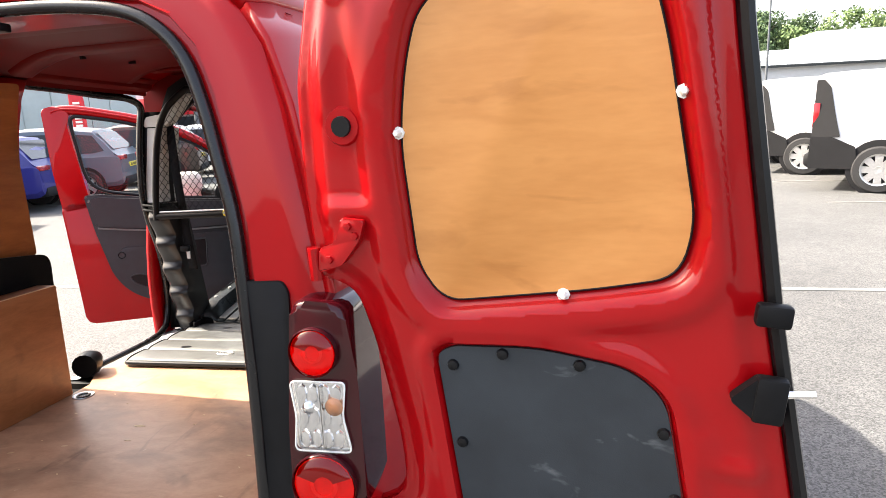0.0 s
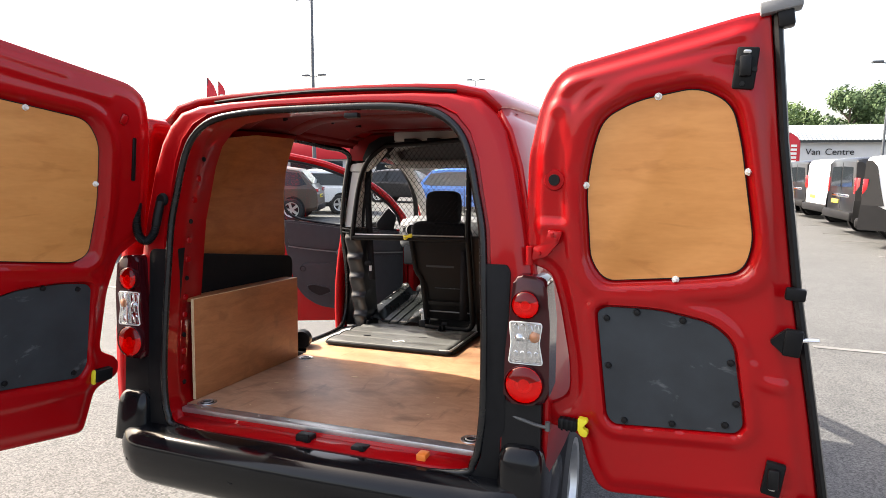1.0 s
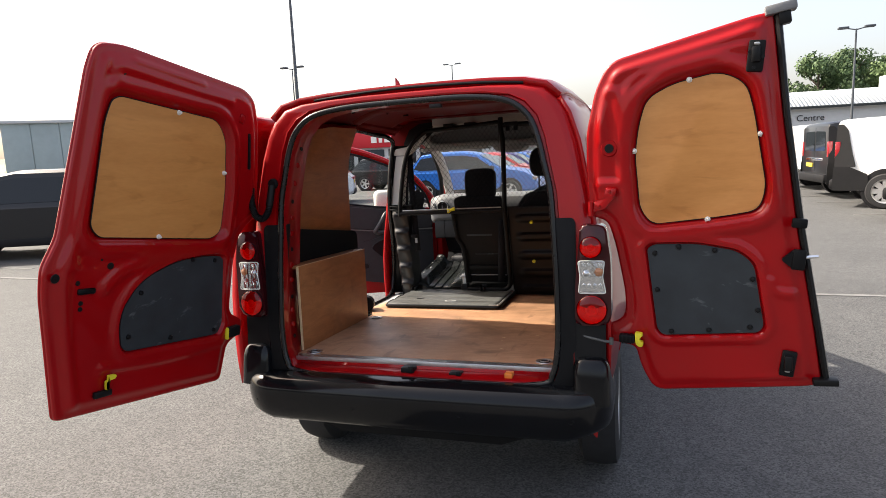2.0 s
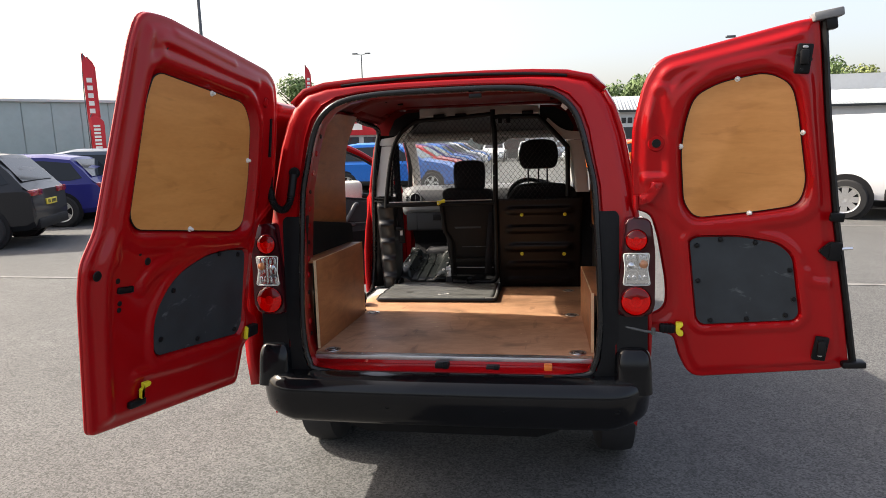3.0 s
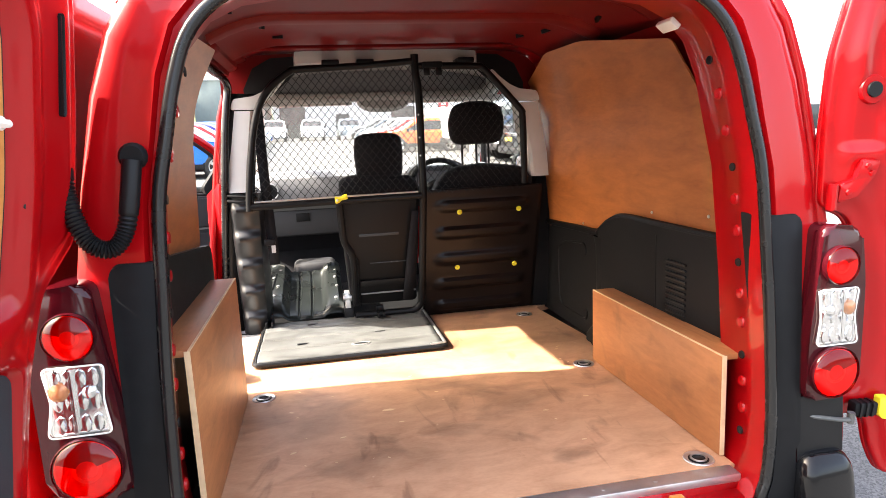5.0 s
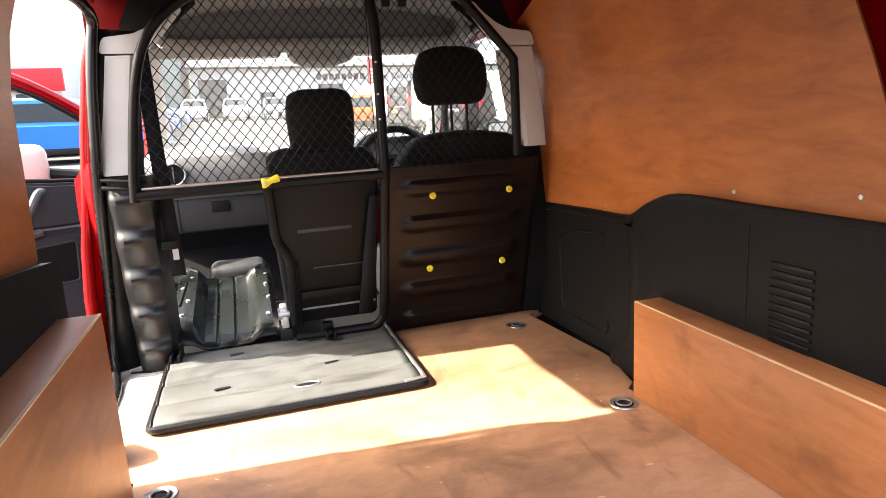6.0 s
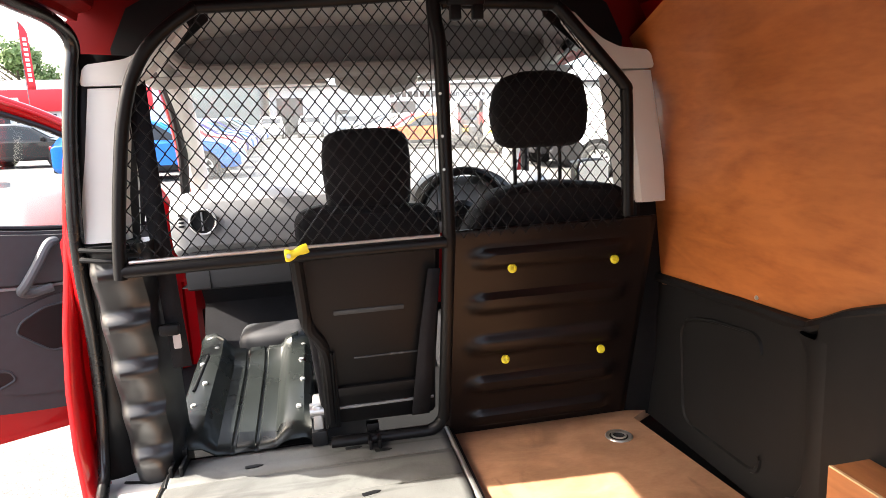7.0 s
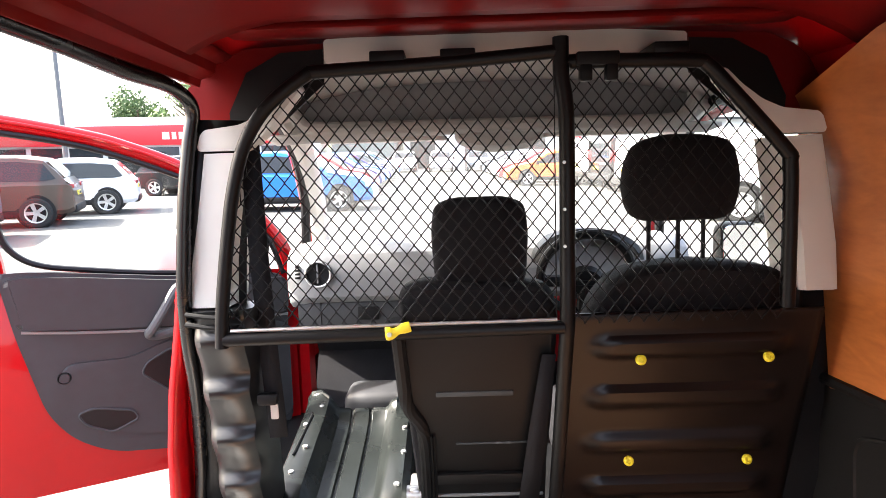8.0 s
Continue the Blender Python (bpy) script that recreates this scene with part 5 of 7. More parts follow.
slab(bm, rounded([(0.08, 1.20), (0.20, 1.215), (0.22, 1.27), (0.12, 1.40), (0.05, 1.33)], 0.02), -0.03, 0.012, bevel=0.004)
part("mirror_base", bm, PLASTIC, front_door)
bm = bmesh.new()
box(bm, (0.30, 1.20, -0.26), (0.50, 1.40, -0.12), 0.05, seg=3)
mirror = part("door_mirror", bm, WHITE, front_door, "white-backed door mirror")
bm = bmesh.new()
sweep(bm, [(0.12, 1.24, -0.03), (0.18, 1.24, -0.09), (0.32, 1.26, -0.18)], 0.03, 8)
part("mirror_arm", bm, PLASTIC, mirror)

# ---- bumper ----
def bumper_plan(side):
    """Half the plan of the bumper's outer face, from the middle to the side: place and outward normal."""
    out = [((0.70 * k / 8, -0.225 + 0.012 * (k / 8) ** 2), (0.0, -1.0)) for k in range(9)]
    for k in range(1, 9):
        a = math.pi / 2 * k / 8
        out.append(((0.70 + 0.183 * math.sin(a), -0.015 - 0.198 * math.cos(a)), (math.sin(a), -math.cos(a))))
    out += [((0.886, y), (1.0, 0.0)) for y in (0.06, 0.14, 0.22)]
    return [(Vector((side * p[0], p[1])), Vector((side * n[0], n[1]))) for p, n in out]


PROF = [(-0.145, 0.556), (-0.10, 0.556), (-0.065, 0.552), (-0.035, 0.544), (-0.014, 0.528), (-0.004, 0.508), (0.0, 0.484), (-0.004, 0.45), (-0.014, 0.405), (-0.026, 0.37), (-0.045, 0.35), (-0.09, 0.338), (-0.14, 0.335)]
plan = bumper_plan(-1)[:0:-1] + bumper_plan(1)
bm = bmesh.new()
rows = []
for p, n in plan:
    turn = abs(n.x)
    rows.append([Vector((p.x + n.x * d * (1 - 0.75 * turn), p.y + n.y * d * (1 - 0.35 * turn), z + 0.045 * turn * max(0.0, (0.47 - z) / 0.13))) for d, z in PROF])
loft(bm, rows)
bumper = thick(part("rear_bumper", bm, BUMPER, van, "black textured plastic rear bumper"), 0.008, 1)
bm = bmesh.new()
sweep(bm, [(x, -0.192 + 0.012 * (x / 0.7) ** 2, 0.356) for x in (-0.62, -0.3, 0.0, 0.3, 0.62)], 0.004, 6)
part("lower_lip", bm, BUMPER, bumper)
for side in (-1, 1):
    bm = bmesh.new()
    rows = []
    for z, g in ((0.50, -0.002), (0.545, 0.0), (0.60, 0.001), (0.64, 0.003), (0.664, 0.008), (0.680, 0.017), (0.689, 0.029), (0.693, 0.05)):
        cx, cy, a, b = 0.808, -0.035 + 0.10 * (z - 0.55), 0.080 - g, 0.125 - g
        rows.append([Vector((side * (cx + a * math.copysign(abs(math.cos(t)) ** 0.42, math.cos(t))), cy + b * math.copysign(abs(math.sin(t)) ** 0.42, math.sin(t)), z)) for t in [2 * math.pi * q / 36 for q in range(36)]])
    loft(bm, rows, closed=True, caps=True)
    part("bumper_corner", bm, BUMPER, bumper)
for x in (-0.76, -0.25, 0.26, 0.73):
    bm = bmesh.new()
    lathe(bm, [(0.0, 0), (0.014, 0), (0.014, 0.005), (0.011, 0.007), (0.009, 0.004), (0.0, 0.004)], pose(x, -0.219 + 0.02 * max(0.0, (abs(x) - 0.70) / 0.05), 0.445, 90, 0, 0), 16)
    part("parking_sensor", bm, PLASTIC, bumper)

# ---- tail lamps ----
for side in (-1, 1):
    m = Matrix(((side, 0, 0, 0), (0, 0, -1, 0), (0, 1, 0, 0), (0, 0, 0, 1)))
    leaning = Matrix(((side, 0, 0, 0), (0, 0.065, -1, -0.034), (0, 1, 0, 0), (0, 0, 0, 1)))
    bm = bmesh.new()
    o = rounded([(0.615, 0.535), (0.735, 0.52), (0.735, 0.70), (0.748, 0.72), (0.752, 1.25, 0.01), (0.740, 1.272, 0.01), (0.660, 1.272, 0.004), (0.667, 1.18), (0.677, 1.05), (0.684, 0.88), (0.684, 0.74), (0.672, 0.63), (0.655, 0.585)], 0.006)
    slab(bm, o, 0.02, 0.1145, leaning, bevel=0.004)
    surround = part("lamp_surround", bm, PLASTIC, van, "black plastic lamp surround")
    bm = bmesh.new()
    slab(bm, rounded([(0.74, 0.52), (0.868, 0.52), (0.868, 0.83), (0.74, 0.83)], 0.004), 0.02, 0.113, leaning)
    part("recess", bm, RUBBER, surround)
    bm = bmesh.new()
    o = rounded([(0.745, 0.825, 0.03), (0.893, 0.825, 0.05), (0.893, 1.10), (0.875, 1.24, 0.03), (0.775, 1.25, 0.03), (0.75, 1.0)], 0.03)
    slab(bm, o, -0.02, 0.112, m, bevel=0.014, seg=3)
    lamp = part("tail_lamp", bm, LENS_DARK, van, "red and clear tail lamp cluster")
    for z, r in ((1.153, 0.046), (0.895, 0.064)):
        at = pose(side * 0.815, -0.111, z, 90, 0, 0)
        bm = bmesh.new()
        lathe(bm, [(r * 0.96, 0.0), (r, 0.002), (r, 0.013), (r * 0.97, 0.016), (r * 0.94, 0.013), (r * 0.90, 0.004), (r * 0.88, 0.0)], at, 36)
        ring = part("lamp_rim", bm, LENS_DARK, lamp)
        bm = bmesh.new()
        lathe(bm, [(r * 0.92, 0.012), (r * 0.80, 0.005), (r * 0.62, 0.002), (r * 0.56, 0.002)], at, 20)
        part("reflector", bm, REFLECTOR, ring, "", False)
        bm = bmesh.new()
        lathe(bm, [(r * 0.56, 0.002), (r * 0.54, 0.012), (r * 0.30, 0.014), (r * 0.28, 0.006), (0.0, 0.005)], at, 20)
        part("bulb_holder", bm, REFLECTOR, ring, "", False)
        bm = bmesh.new()
        slab(bm, [Vector((q * math.cos(radians(a)), q * math.sin(radians(a)))) for q, aa in ((r * 0.88, range(20, 161, 14)), (r * 0.30, range(160, 19, -14))) for a in aa], 0.0125, 0.0145, at)
        part("shade", bm, LENS_SHADE, ring)
        bm = bmesh.new()
        lathe(bm, [(r * 0.955, 0.013), (r * 0.90, 0.019), (r * 0.70, 0.025), (r * 0.40, 0.028), (0.0, 0.029)], at, 36)
        part("round_lens", bm, LENS_RED, lamp, "round red lens")
    bm = bmesh.new()
    o = rounded([(0.763, 0.962), (0.874, 0.962), (0.861, 1.03), (0.870, 1.097), (0.763, 1.097), (0.771, 1.03)], 0.012)
    slab(bm, o, 0.09, 0.1135, m, bevel=0.002)
    clear = part("clear_lens", bm, MIRRORED, lamp, "clear fluted reversing lens")
    bm = bmesh.new()
    sweep(bm, [m @ Vector((p.x, p.y, 0.118)) for p in o], 0.0018, 8, True, up=(0, 1, 0))
    part("lens_edge", bm, WHITE, clear)
    for k in range(12):
        bm = bmesh.new()
        lathe(bm, [(0.0, 0.0), (0.0088, 0.0), (0.0075, 0.004), (0.0, 0.0055)], pose(side * (0.785 + 0.022 * (k % 4)), -0.1135, 0.985 + 0.044 * (k // 4), 90, 0, 0) @ Matrix.Diagonal((1.1, 2.2, 1, 1)), 8)
        part("facet", bm, MIRRORED, clear, "", False)
    for x, z, r, mat, nm in ((0.846, 1.05, 0.019, LENS_AMBER, "amber bulb"), (0.795, 1.045, 0.013, CHROME, "")):
        bm = bmesh.new()
        lathe(bm, [(0.0, 0.0), (r, 0.0), (r * 0.9, 0.006), (r * 0.5, 0.010), (0.0, 0.011)], pose(side * x, -0.1135, z, 90, 0, 0), 16)
        part("bulb", bm, mat, clear, nm)
    for x in (0.820, 0.823):
        bm = bmesh.new()
        box(bm, (min(side * x, side * (x + 0.0015)), -0.124, 0.970), (max(side * x, side * (x + 0.0015)), -0.113, 1.090))
        part("divider", bm, CHROME, clear)
    bm = bmesh.new()
    slab(bm, o, 0.1235, 0.125, m)
    part("lens_cover", bm, CLEAR_COVER, clear)

# ---- seats and cab ----
def headrest(x, y, z, outline, d, name, parent, posts):
    """A padded headrest: its outline swells and rounds off towards front and back."""
    bm = bmesh.new()
    o = rounded(outline, 0.05, 6)
    rows = []
    for k in range(9):
        t = -1 + 2 * k / 8
        sc = 1 - 0.16 * abs(t) ** 3.5
        rows.append([Vector((x + p.x * sc, y + d / 2 * t, z + p.y * sc)) for p in o])
    loft(bm, rows, closed=True, caps=True)
    hr = part(name, bm, FABRIC, parent, "black fabric headrest", True, 60)
    for dx in posts:
        bm = bmesh.new()
        sweep(bm, [(x + dx, y, z - 0.24), (x + dx, y, z - 0.06)], 0.0055, 8)
        part("post", bm, TUBE, hr)


def seat_back(outline, y0, d, slope, name, label):
    """A seat back from an outline in x and z, its rear face leaning with the guard."""
    bm = bmesh.new()
    o = rounded(outline, 0.04, 5)
    rows = []
    for t, sc in ((0.0, 0.93), (0.06, 0.97), (0.2, 1.0), (0.75, 1.0), (0.95, 0.96), (1.0, 0.90)):
        c = sum(o, Vector((0, 0))) / len(o)
        rows.append([Vector((c.x + (p.x - c.x) * sc, y0 + d * t + slope * (1.25 - p.y), c.y + (p.y - c.y) * sc)) for p in o])
    loft(bm, rows, closed=True, caps=True)
    return part(name, bm, FABRIC, van, label, True, 50)


driver = seat_back([(0.18, 0.75), (0.68, 0.75), (0.695, 1.0), (0.685, 1.25, 0.06), (0.63, 1.345, 0.08), (0.43, 1.372, 0.1), (0.255, 1.35, 0.08), (0.185, 1.27, 0.06), (0.165, 1.0)], 1.57, 0.14, 0.2, "driver_seat", "black fabric driver's seat")
headrest(0.405, 1.63, 1.558, [(-0.118, -0.10), (0.122, -0.10), (0.14, 0.0, 0.05), (0.118, 0.085, 0.06), (0.05, 0.102), (-0.05, 0.102), (-0.112, 0.082, 0.06), (-0.138, 0.0, 0.05)], 0.10, "headrest", driver, (-0.07, 0.0, 0.06))
bm = bmesh.new()
box(bm, (0.18, 1.80, 0.62), (0.70, 2.25, 0.88), 0.06, seg=3)
part("cushion", bm, FABRIC, driver)
middle = seat_back([(-0.24, 0.72), (0.085, 0.72), (0.10, 1.0), (0.105, 1.26, 0.03), (0.085, 1.33, 0.04), (-0.21, 1.345, 0.05), (-0.262, 1.325, 0.04), (-0.265, 1.1)], 1.545, 0.11, 0.289, "passenger_seat", "black fabric folding passenger seat")
headrest(-0.072, 1.585, 1.43, [(-0.105, -0.105, 0.03), (0.105, -0.105, 0.03), (0.113, 0.02), (0.104, 0.085, 0.035), (0.06, 0.10), (-0.06, 0.10), (-0.104, 0.085, 0.035), (-0.113, 0.02)], 0.09, "headrest", middle, (-0.06, 0.06))
bm = bmesh.new()
slab(bm, rounded([(-0.25, -0.02), (-0.245, -0.22), (-0.235, -0.265), (-0.205, -0.30), (-0.205, -0.57), (0.085, -0.575), (0.085, -0.02)], 0.018), -0.055, -0.030, LEANING, bevel=0.006)
shell = part("seat_shell", bm, DARKGREY, middle, "dark grey plastic seat back shell")
for lo, hi, mat, nm in (((-0.185, -0.212, -0.031), (0.0, -0.198, -0.027), PANEL, "label_strip"), ((-0.14, -0.355, -0.031), (0.045, -0.349, -0.027), PANEL, "seam"), ((-0.19, -0.47, -0.034), (0.07, -0.44, -0.016), DARKGREY, "lower_rib"), ((-0.195, -0.52, -0.032), (0.08, -0.512, -0.025), DASH, "seam")):
    bm = bmesh.new()
    box(bm, lo, hi, 0.002, LEANING)
    part(nm, bm, mat, shell)
bm = bmesh.new()
sweep(bm, smooth_path([LEANING @ Vector(p) for p in ((-0.268, 0.0, -0.03), (-0.262, -0.13, -0.03), (-0.255, -0.23, -0.03), (-0.228, -0.285, -0.03), (-0.218, -0.34, -0.03), (-0.218, -0.56, -0.03))], 5), 0.017, 10)
part("shell_edge", bm, PLASTIC, shell)
bm = bmesh.new()
box(bm, (-0.225, -0.33, -0.10), (-0.198, -0.57, -0.022), 0.008, LEANING)
part("recliner_cover", bm, PLASTIC, shell)
bm = bmesh.new()
box(bm, (-0.232, -0.35, -0.06), (-0.2265, -0.30, -0.03), 0.002, LEANING)
part("recliner_plate", bm, STEEL, shell)
bm = bmesh.new()
loft(bm, [[LEANING @ Vector((x - w, v, -0.012)), LEANING @ Vector((x + w, v, -0.012))] for x, v, w in ((0.078, -0.09, 0.016), (0.058, -0.3, 0.021), (0.038, -0.56, 0.026))])
thick(part("seat_belt", bm, FABRIC, van, "black seat belt webbing"), 0.003)
bm = bmesh.new()
loft(bm, [[Vector((x, y, z)), Vector((x + 0.045, y, z))] for x, y, z in ((-0.615, 1.58, 1.70), (-0.612, 1.59, 1.40), (-0.605, 1.60, 1.15), (-0.60, 1.62, 0.95))])
thick(part("seat_belt", bm, FABRIC, van, "black seat belt webbing"), 0.003)
bm = bmesh.new()
box(bm, (-0.615, 1.575, 1.045), (-0.565, 1.60, 1.075), 0.008, pose(0, 0, 0))
tongue = part("belt_tongue", bm, PLASTIC, van, "belt tongue with a bright metal plate")
bm = bmesh.new()
slab(bm, rounded([(-0.584, 1.010), (-0.566, 1.010), (-0.566, 1.047), (-0.584, 1.047)], 0.004), -1.588, -1.584, Matrix(((1, 0, 0, 0), (0, 0, -1, 0), (0, 1, 0, 0), (0, 0, 0, 1))))
part("metal_plate", bm, STEEL, tongue)
for x in (-0.665, -0.255):
    bm = bmesh.new()
    box(bm, (x - 0.012, 1.70, 0.64), (x + 0.016, 1.80, 0.76), 0.006)
    lathe(bm, [(0.0, -0.02), (0.022, -0.02), (0.022, 0.02), (0.0, 0.02)], pose(x, 1.72, 0.74, 0, 90, 0), 14)
    hg = part("seat_hinge", bm, STEEL, van, "bright metal seat hinge")
    bm = bmesh.new()
    box(bm, (x - 0.02, 1.685, 0.62), (x + 0.025, 1.76, 0.69), 0.006)
    part("hinge_foot", bm, RUBBER, hg)

# folded seat base: steel pan on its hinges
bm = bmesh.new()
rows = []
for y, z, up in ((1.70, 0.655, 0.4), (1.74, 0.668, 0.7), (1.80, 0.68, 1.0), (2.0, 0.715, 1.0), (2.15, 0.74, 1.0), (2.23, 0.755, 0.9), (2.27, 0.775, 0.8), (2.28, 0.79, 0.8)):
    rows.append([Vector((-0.46 + x, y - 0.05 * (1 if abs(x) < 0.13 and y > 2.2 else 0), z + dz * up)) for x, dz in ((-0.205, -0.02), (-0.20, 0.03), (-0.185, 0.058), (-0.15, 0.066), (-0.115, 0.06), (-0.095, 0.03), (-0.08, 0.004), (-0.042, 0.0), (-0.038, -0.009), (-0.030, -0.009), (-0.026, 0.0), (0.022, 0.0), (0.026, -0.009), (0.034, -0.009), (0.038, 0.0), (0.078, 0.0), (0.086, 0.006), (0.10, 0.03), (0.12, 0.045), (0.165, 0.048), (0.185, 0.03), (0.19, -0.02))])
loft(bm, rows)
seat_pan = thick(part("folded_seat_pan", bm, material("green_grey_steel", (0.013, 0.0155, 0.015), 0.28, metal=0.3, vary=0.3, scale=10, spec=0.25), van, "folded seat pan of dark pressed steel"), 0.006, 1)
for x, y, z in ((-0.615, 1.84, 0.752), (-0.60, 1.96, 0.774), (-0.625, 2.08, 0.796), (-0.595, 2.20, 0.81), (-0.31, 1.80, 0.728), (-0.30, 1.95, 0.754), (-0.305, 2.08, 0.777), (-0.30, 2.2, 0.79)):
    bm = bmesh.new()
    lathe(bm, [(0.0, 0), (0.009, 0), (0.008, 0.006), (0.0, 0.008)], pose(x, y, z - 0.002, 8, 0, 0), 10)
    part("rivet", bm, STEEL, seat_pan)
bm = bmesh.new()
sweep(bm, [(-0.628, 1.92, 0.768), (-0.615, 2.14, 0.806)], 0.004, 6)
part("slot", bm, RUBBER, seat_pan)
bm = bmesh.new()
box(bm, (-0.53, 2.24, 0.70), (-0.29, 2.42, 0.835), 0.035, seg=3)
part("seat_cushion", bm, DOOR_GREY, van, "grey folded seat cushion edge")

# steel flap lying on the load floor
bm = bmesh.new()
rows = []
for k in range(57):
    y = 1.165 + 0.56 * k / 56
    dz = 0.010 * (0.5 - (2 * ((k / 14) % 1.0) - 1) ** 4)
    rows.append([Vector((x, y, 0.636 + dz)) for x in (-0.652, -0.64, -0.4, -0.1, 0.085, 0.11)])
loft(bm, rows)
flap = thick(part("loading_flap", bm, PLATE, van, "worn grey ribbed steel flap lying folded down"), 0.006, 1)
bm = bmesh.new()
sweep(bm, [(p.x, p.y, 0.628) for p in rounded([(-0.66, 1.155), (0.13, 1.155), (0.13, 1.735), (-0.66, 1.735)], 0.03)], 0.010, 8, True)
part("flap_rim", bm, RUBBER, flap)
bm = bmesh.new()
sweep(bm, smooth_path([(0.118, 1.70, 0.642), (0.120, 1.45, 0.640), (0.122, 1.20, 0.640), (0.112, 1.172, 0.640), (0.06, 1.166, 0.639)], 5), 0.008, 10, flat=0.6)
part("edge_bar", bm, STEEL, flap, "bright worn edge bar")
bm = bmesh.new()
sweep(bm, [(-0.652, 1.165 + 0.56 * k / 56, 0.642 + 0.010 * (0.5 - (2 * ((k / 14) % 1.0) - 1) ** 4)) for k in range(57)], 0.004, 6)
part("left_edge", bm, RUBBER, flap)
for x, y, a in ((-0.47, 1.33, 8), (-0.43, 1.62, 5), (-0.13, 1.40, 12), (-0.16, 1.645, 4), (-0.08, 1.61, 0)):
    bm = bmesh.new()
    slab(bm, rounded([(-0.024, -0.007), (0.012, -0.007), (0.026, 0.0), (0.012, 0.008), (-0.024, 0.008)], 0.004), 0, 0.0015, pose(x, y, 0.6465, 0, 0, a))
    part("slot", bm, RUBBER, flap)
bm = bmesh.new()
slab(bm, [Vector((-0.225 + 0.036 * math.cos(t), 1.25 + 0.015 * math.sin(t))) for t in [2 * math.pi * k / 20 for k in range(20)]], 0.640, 0.6475)
hole = part("finger_hole", bm, RUBBER, flap)
bm = bmesh.new()
sweep(bm, [(-0.225 + 0.037 * math.cos(t), 1.25 + 0.016 * math.sin(t), 0.647) for t in [2 * math.pi * k / 20 for k in range(20)]], 0.004, 6, True)
part("hole_rim", bm, STEEL, hole)
for x in (-0.63, -0.10):
    bm = bmesh.new()
    box(bm, (x - 0.018, 1.62, 0.64), (x - 0.008, 1.72, 0.672), 0.003)
    box(bm, (x + 0.008, 1.62, 0.64), (x + 0.018, 1.72, 0.672), 0.003)
    box(bm, (x - 0.018, 1.69, 0.66), (x + 0.018, 1.72, 0.69), 0.003)
    part("hinge_bracket", bm, TUBE, flap)

# dashboard, windscreen and cab trim
bm = bmesh.new()
rows = []
for x in [-0.755 + 0.0755 * k for k in range(21)]:
    e = max(0.0, (abs(x) - 0.68) / 0.075) ** 2
    rows.append([Vector((x, y + 0.03 * e, z - 0.02 * e)) for y, z in ((2.52, 1.128), (2.490, 1.135), (2.475, 1.15), (2.468, 1.19), (2.470, 1.25), (2.485, 1.292), (2.52, 1.315), (2.62, 1.322), (2.8, 1.30), (3.15, 1.20))])
loft(bm, rows)
dash = thick(part("dashboard", bm, DASH, van, "grey plastic dashboard"), 0.02, 1)
bm = bmesh.new()
loft(bm, [[Vector((x, y, z)) for y, z in ((2.52, 0.955), (2.497, 0.965), (2.490, 0.99), (2.488, 1.10), (2.50, 1.128))] for x in (-0.73, -0.4, -0.1, 0.08)])
part("glovebox", bm, material("mid_grey_dash", (0.022, 0.0225, 0.024), 0.5, vary=0.1, scale=20), dash)
for lo, hi, mat, nm in (((-0.73, 2.484, 1.126), (0.05, 2.50, 1.131), RUBBER, "panel_gap"), ((-0.50, 2.480, 1.045), (-0.42, 2.50, 1.095), DARKGREY, "glovebox_latch"), ((-0.645, 2.486, 0.96), (-0.641, 2.50, 1.128), RUBBER, "panel_gap"), ((-0.66, 2.545, 1.318), (-0.15, 2.56, 1.327), RUBBER, "screen_slot")):
    bm = bmesh.new()
    box(bm, lo, hi, 0.002)
    part(nm, bm, mat, dash)
bm = bmesh.new()
loft(bm, [[Vector((x, y, z)) for y, z in ((2.46, 0.579), (2.80, 0.585), (2.95, 0.80), (2.85, 0.95), (2.53, 0.965))] for x in (-0.76, -0.4, 0.0, 0.14)])
part("footwell", bm, FABRIC, dash)
bm = bmesh.new()
lathe(bm, [(0.0, 0), (0.050, 0), (0.050, 0.016), (0.044, 0.022), (0.038, 0.012), (0.0, 0.010)], pose(-0.634, 2.450, 1.234, 90, 0, 0), 28)
vent = part("air_vent", bm, PLASTIC, dash)
bm = bmesh.new()
sweep(bm, [(-0.634 + 0.047 * math.cos(a), 2.428, 1.234 + 0.047 * math.sin(a)) for a in [2 * math.pi * k / 28 for k in range(28)]], 0.004, 8, True, up=(0, 1, 0))
part("vent_ring", bm, STEEL, vent)
bm = bmesh.new()
box(bm, (-0.640, 2.430, 1.20), (-0.634, 2.442, 1.27), 0.001, pose(0, 0, 0))
part("vent_blade", bm, DASH, vent)
for k in range(4):
    bm = bmesh.new()
    box(bm, (-0.725, 2.448, 1.215 + 0.014 * k), (-0.708, 2.474, 1.222 + 0.014 * k), 0.001)
    part("side_vent", bm, RUBBER, dash)
bm = bmesh.new()
loft(bm, [[Vector((0.36 + w * math.cos(a), y, 1.26 + h * math.sin(a))) for a in [math.pi * k / 14 for k in range(15)]] for y, w, h in ((2.36, 0.18, 0.10), (2.38, 0.20, 0.12), (2.55, 0.20, 0.11))])
part("instrument_hood", bm, PLASTIC, dash)
bm = bmesh.new()
sweep(bm, [(0.32 + 0.155 * math.cos(a), 2.25 - 0.06 * math.sin(a), 1.235 + 0.142 * math.sin(a)) for a in [2 * math.pi * k / 40 for k in range(40)]], 0.016, 10, True, up=(0, 1, 0))
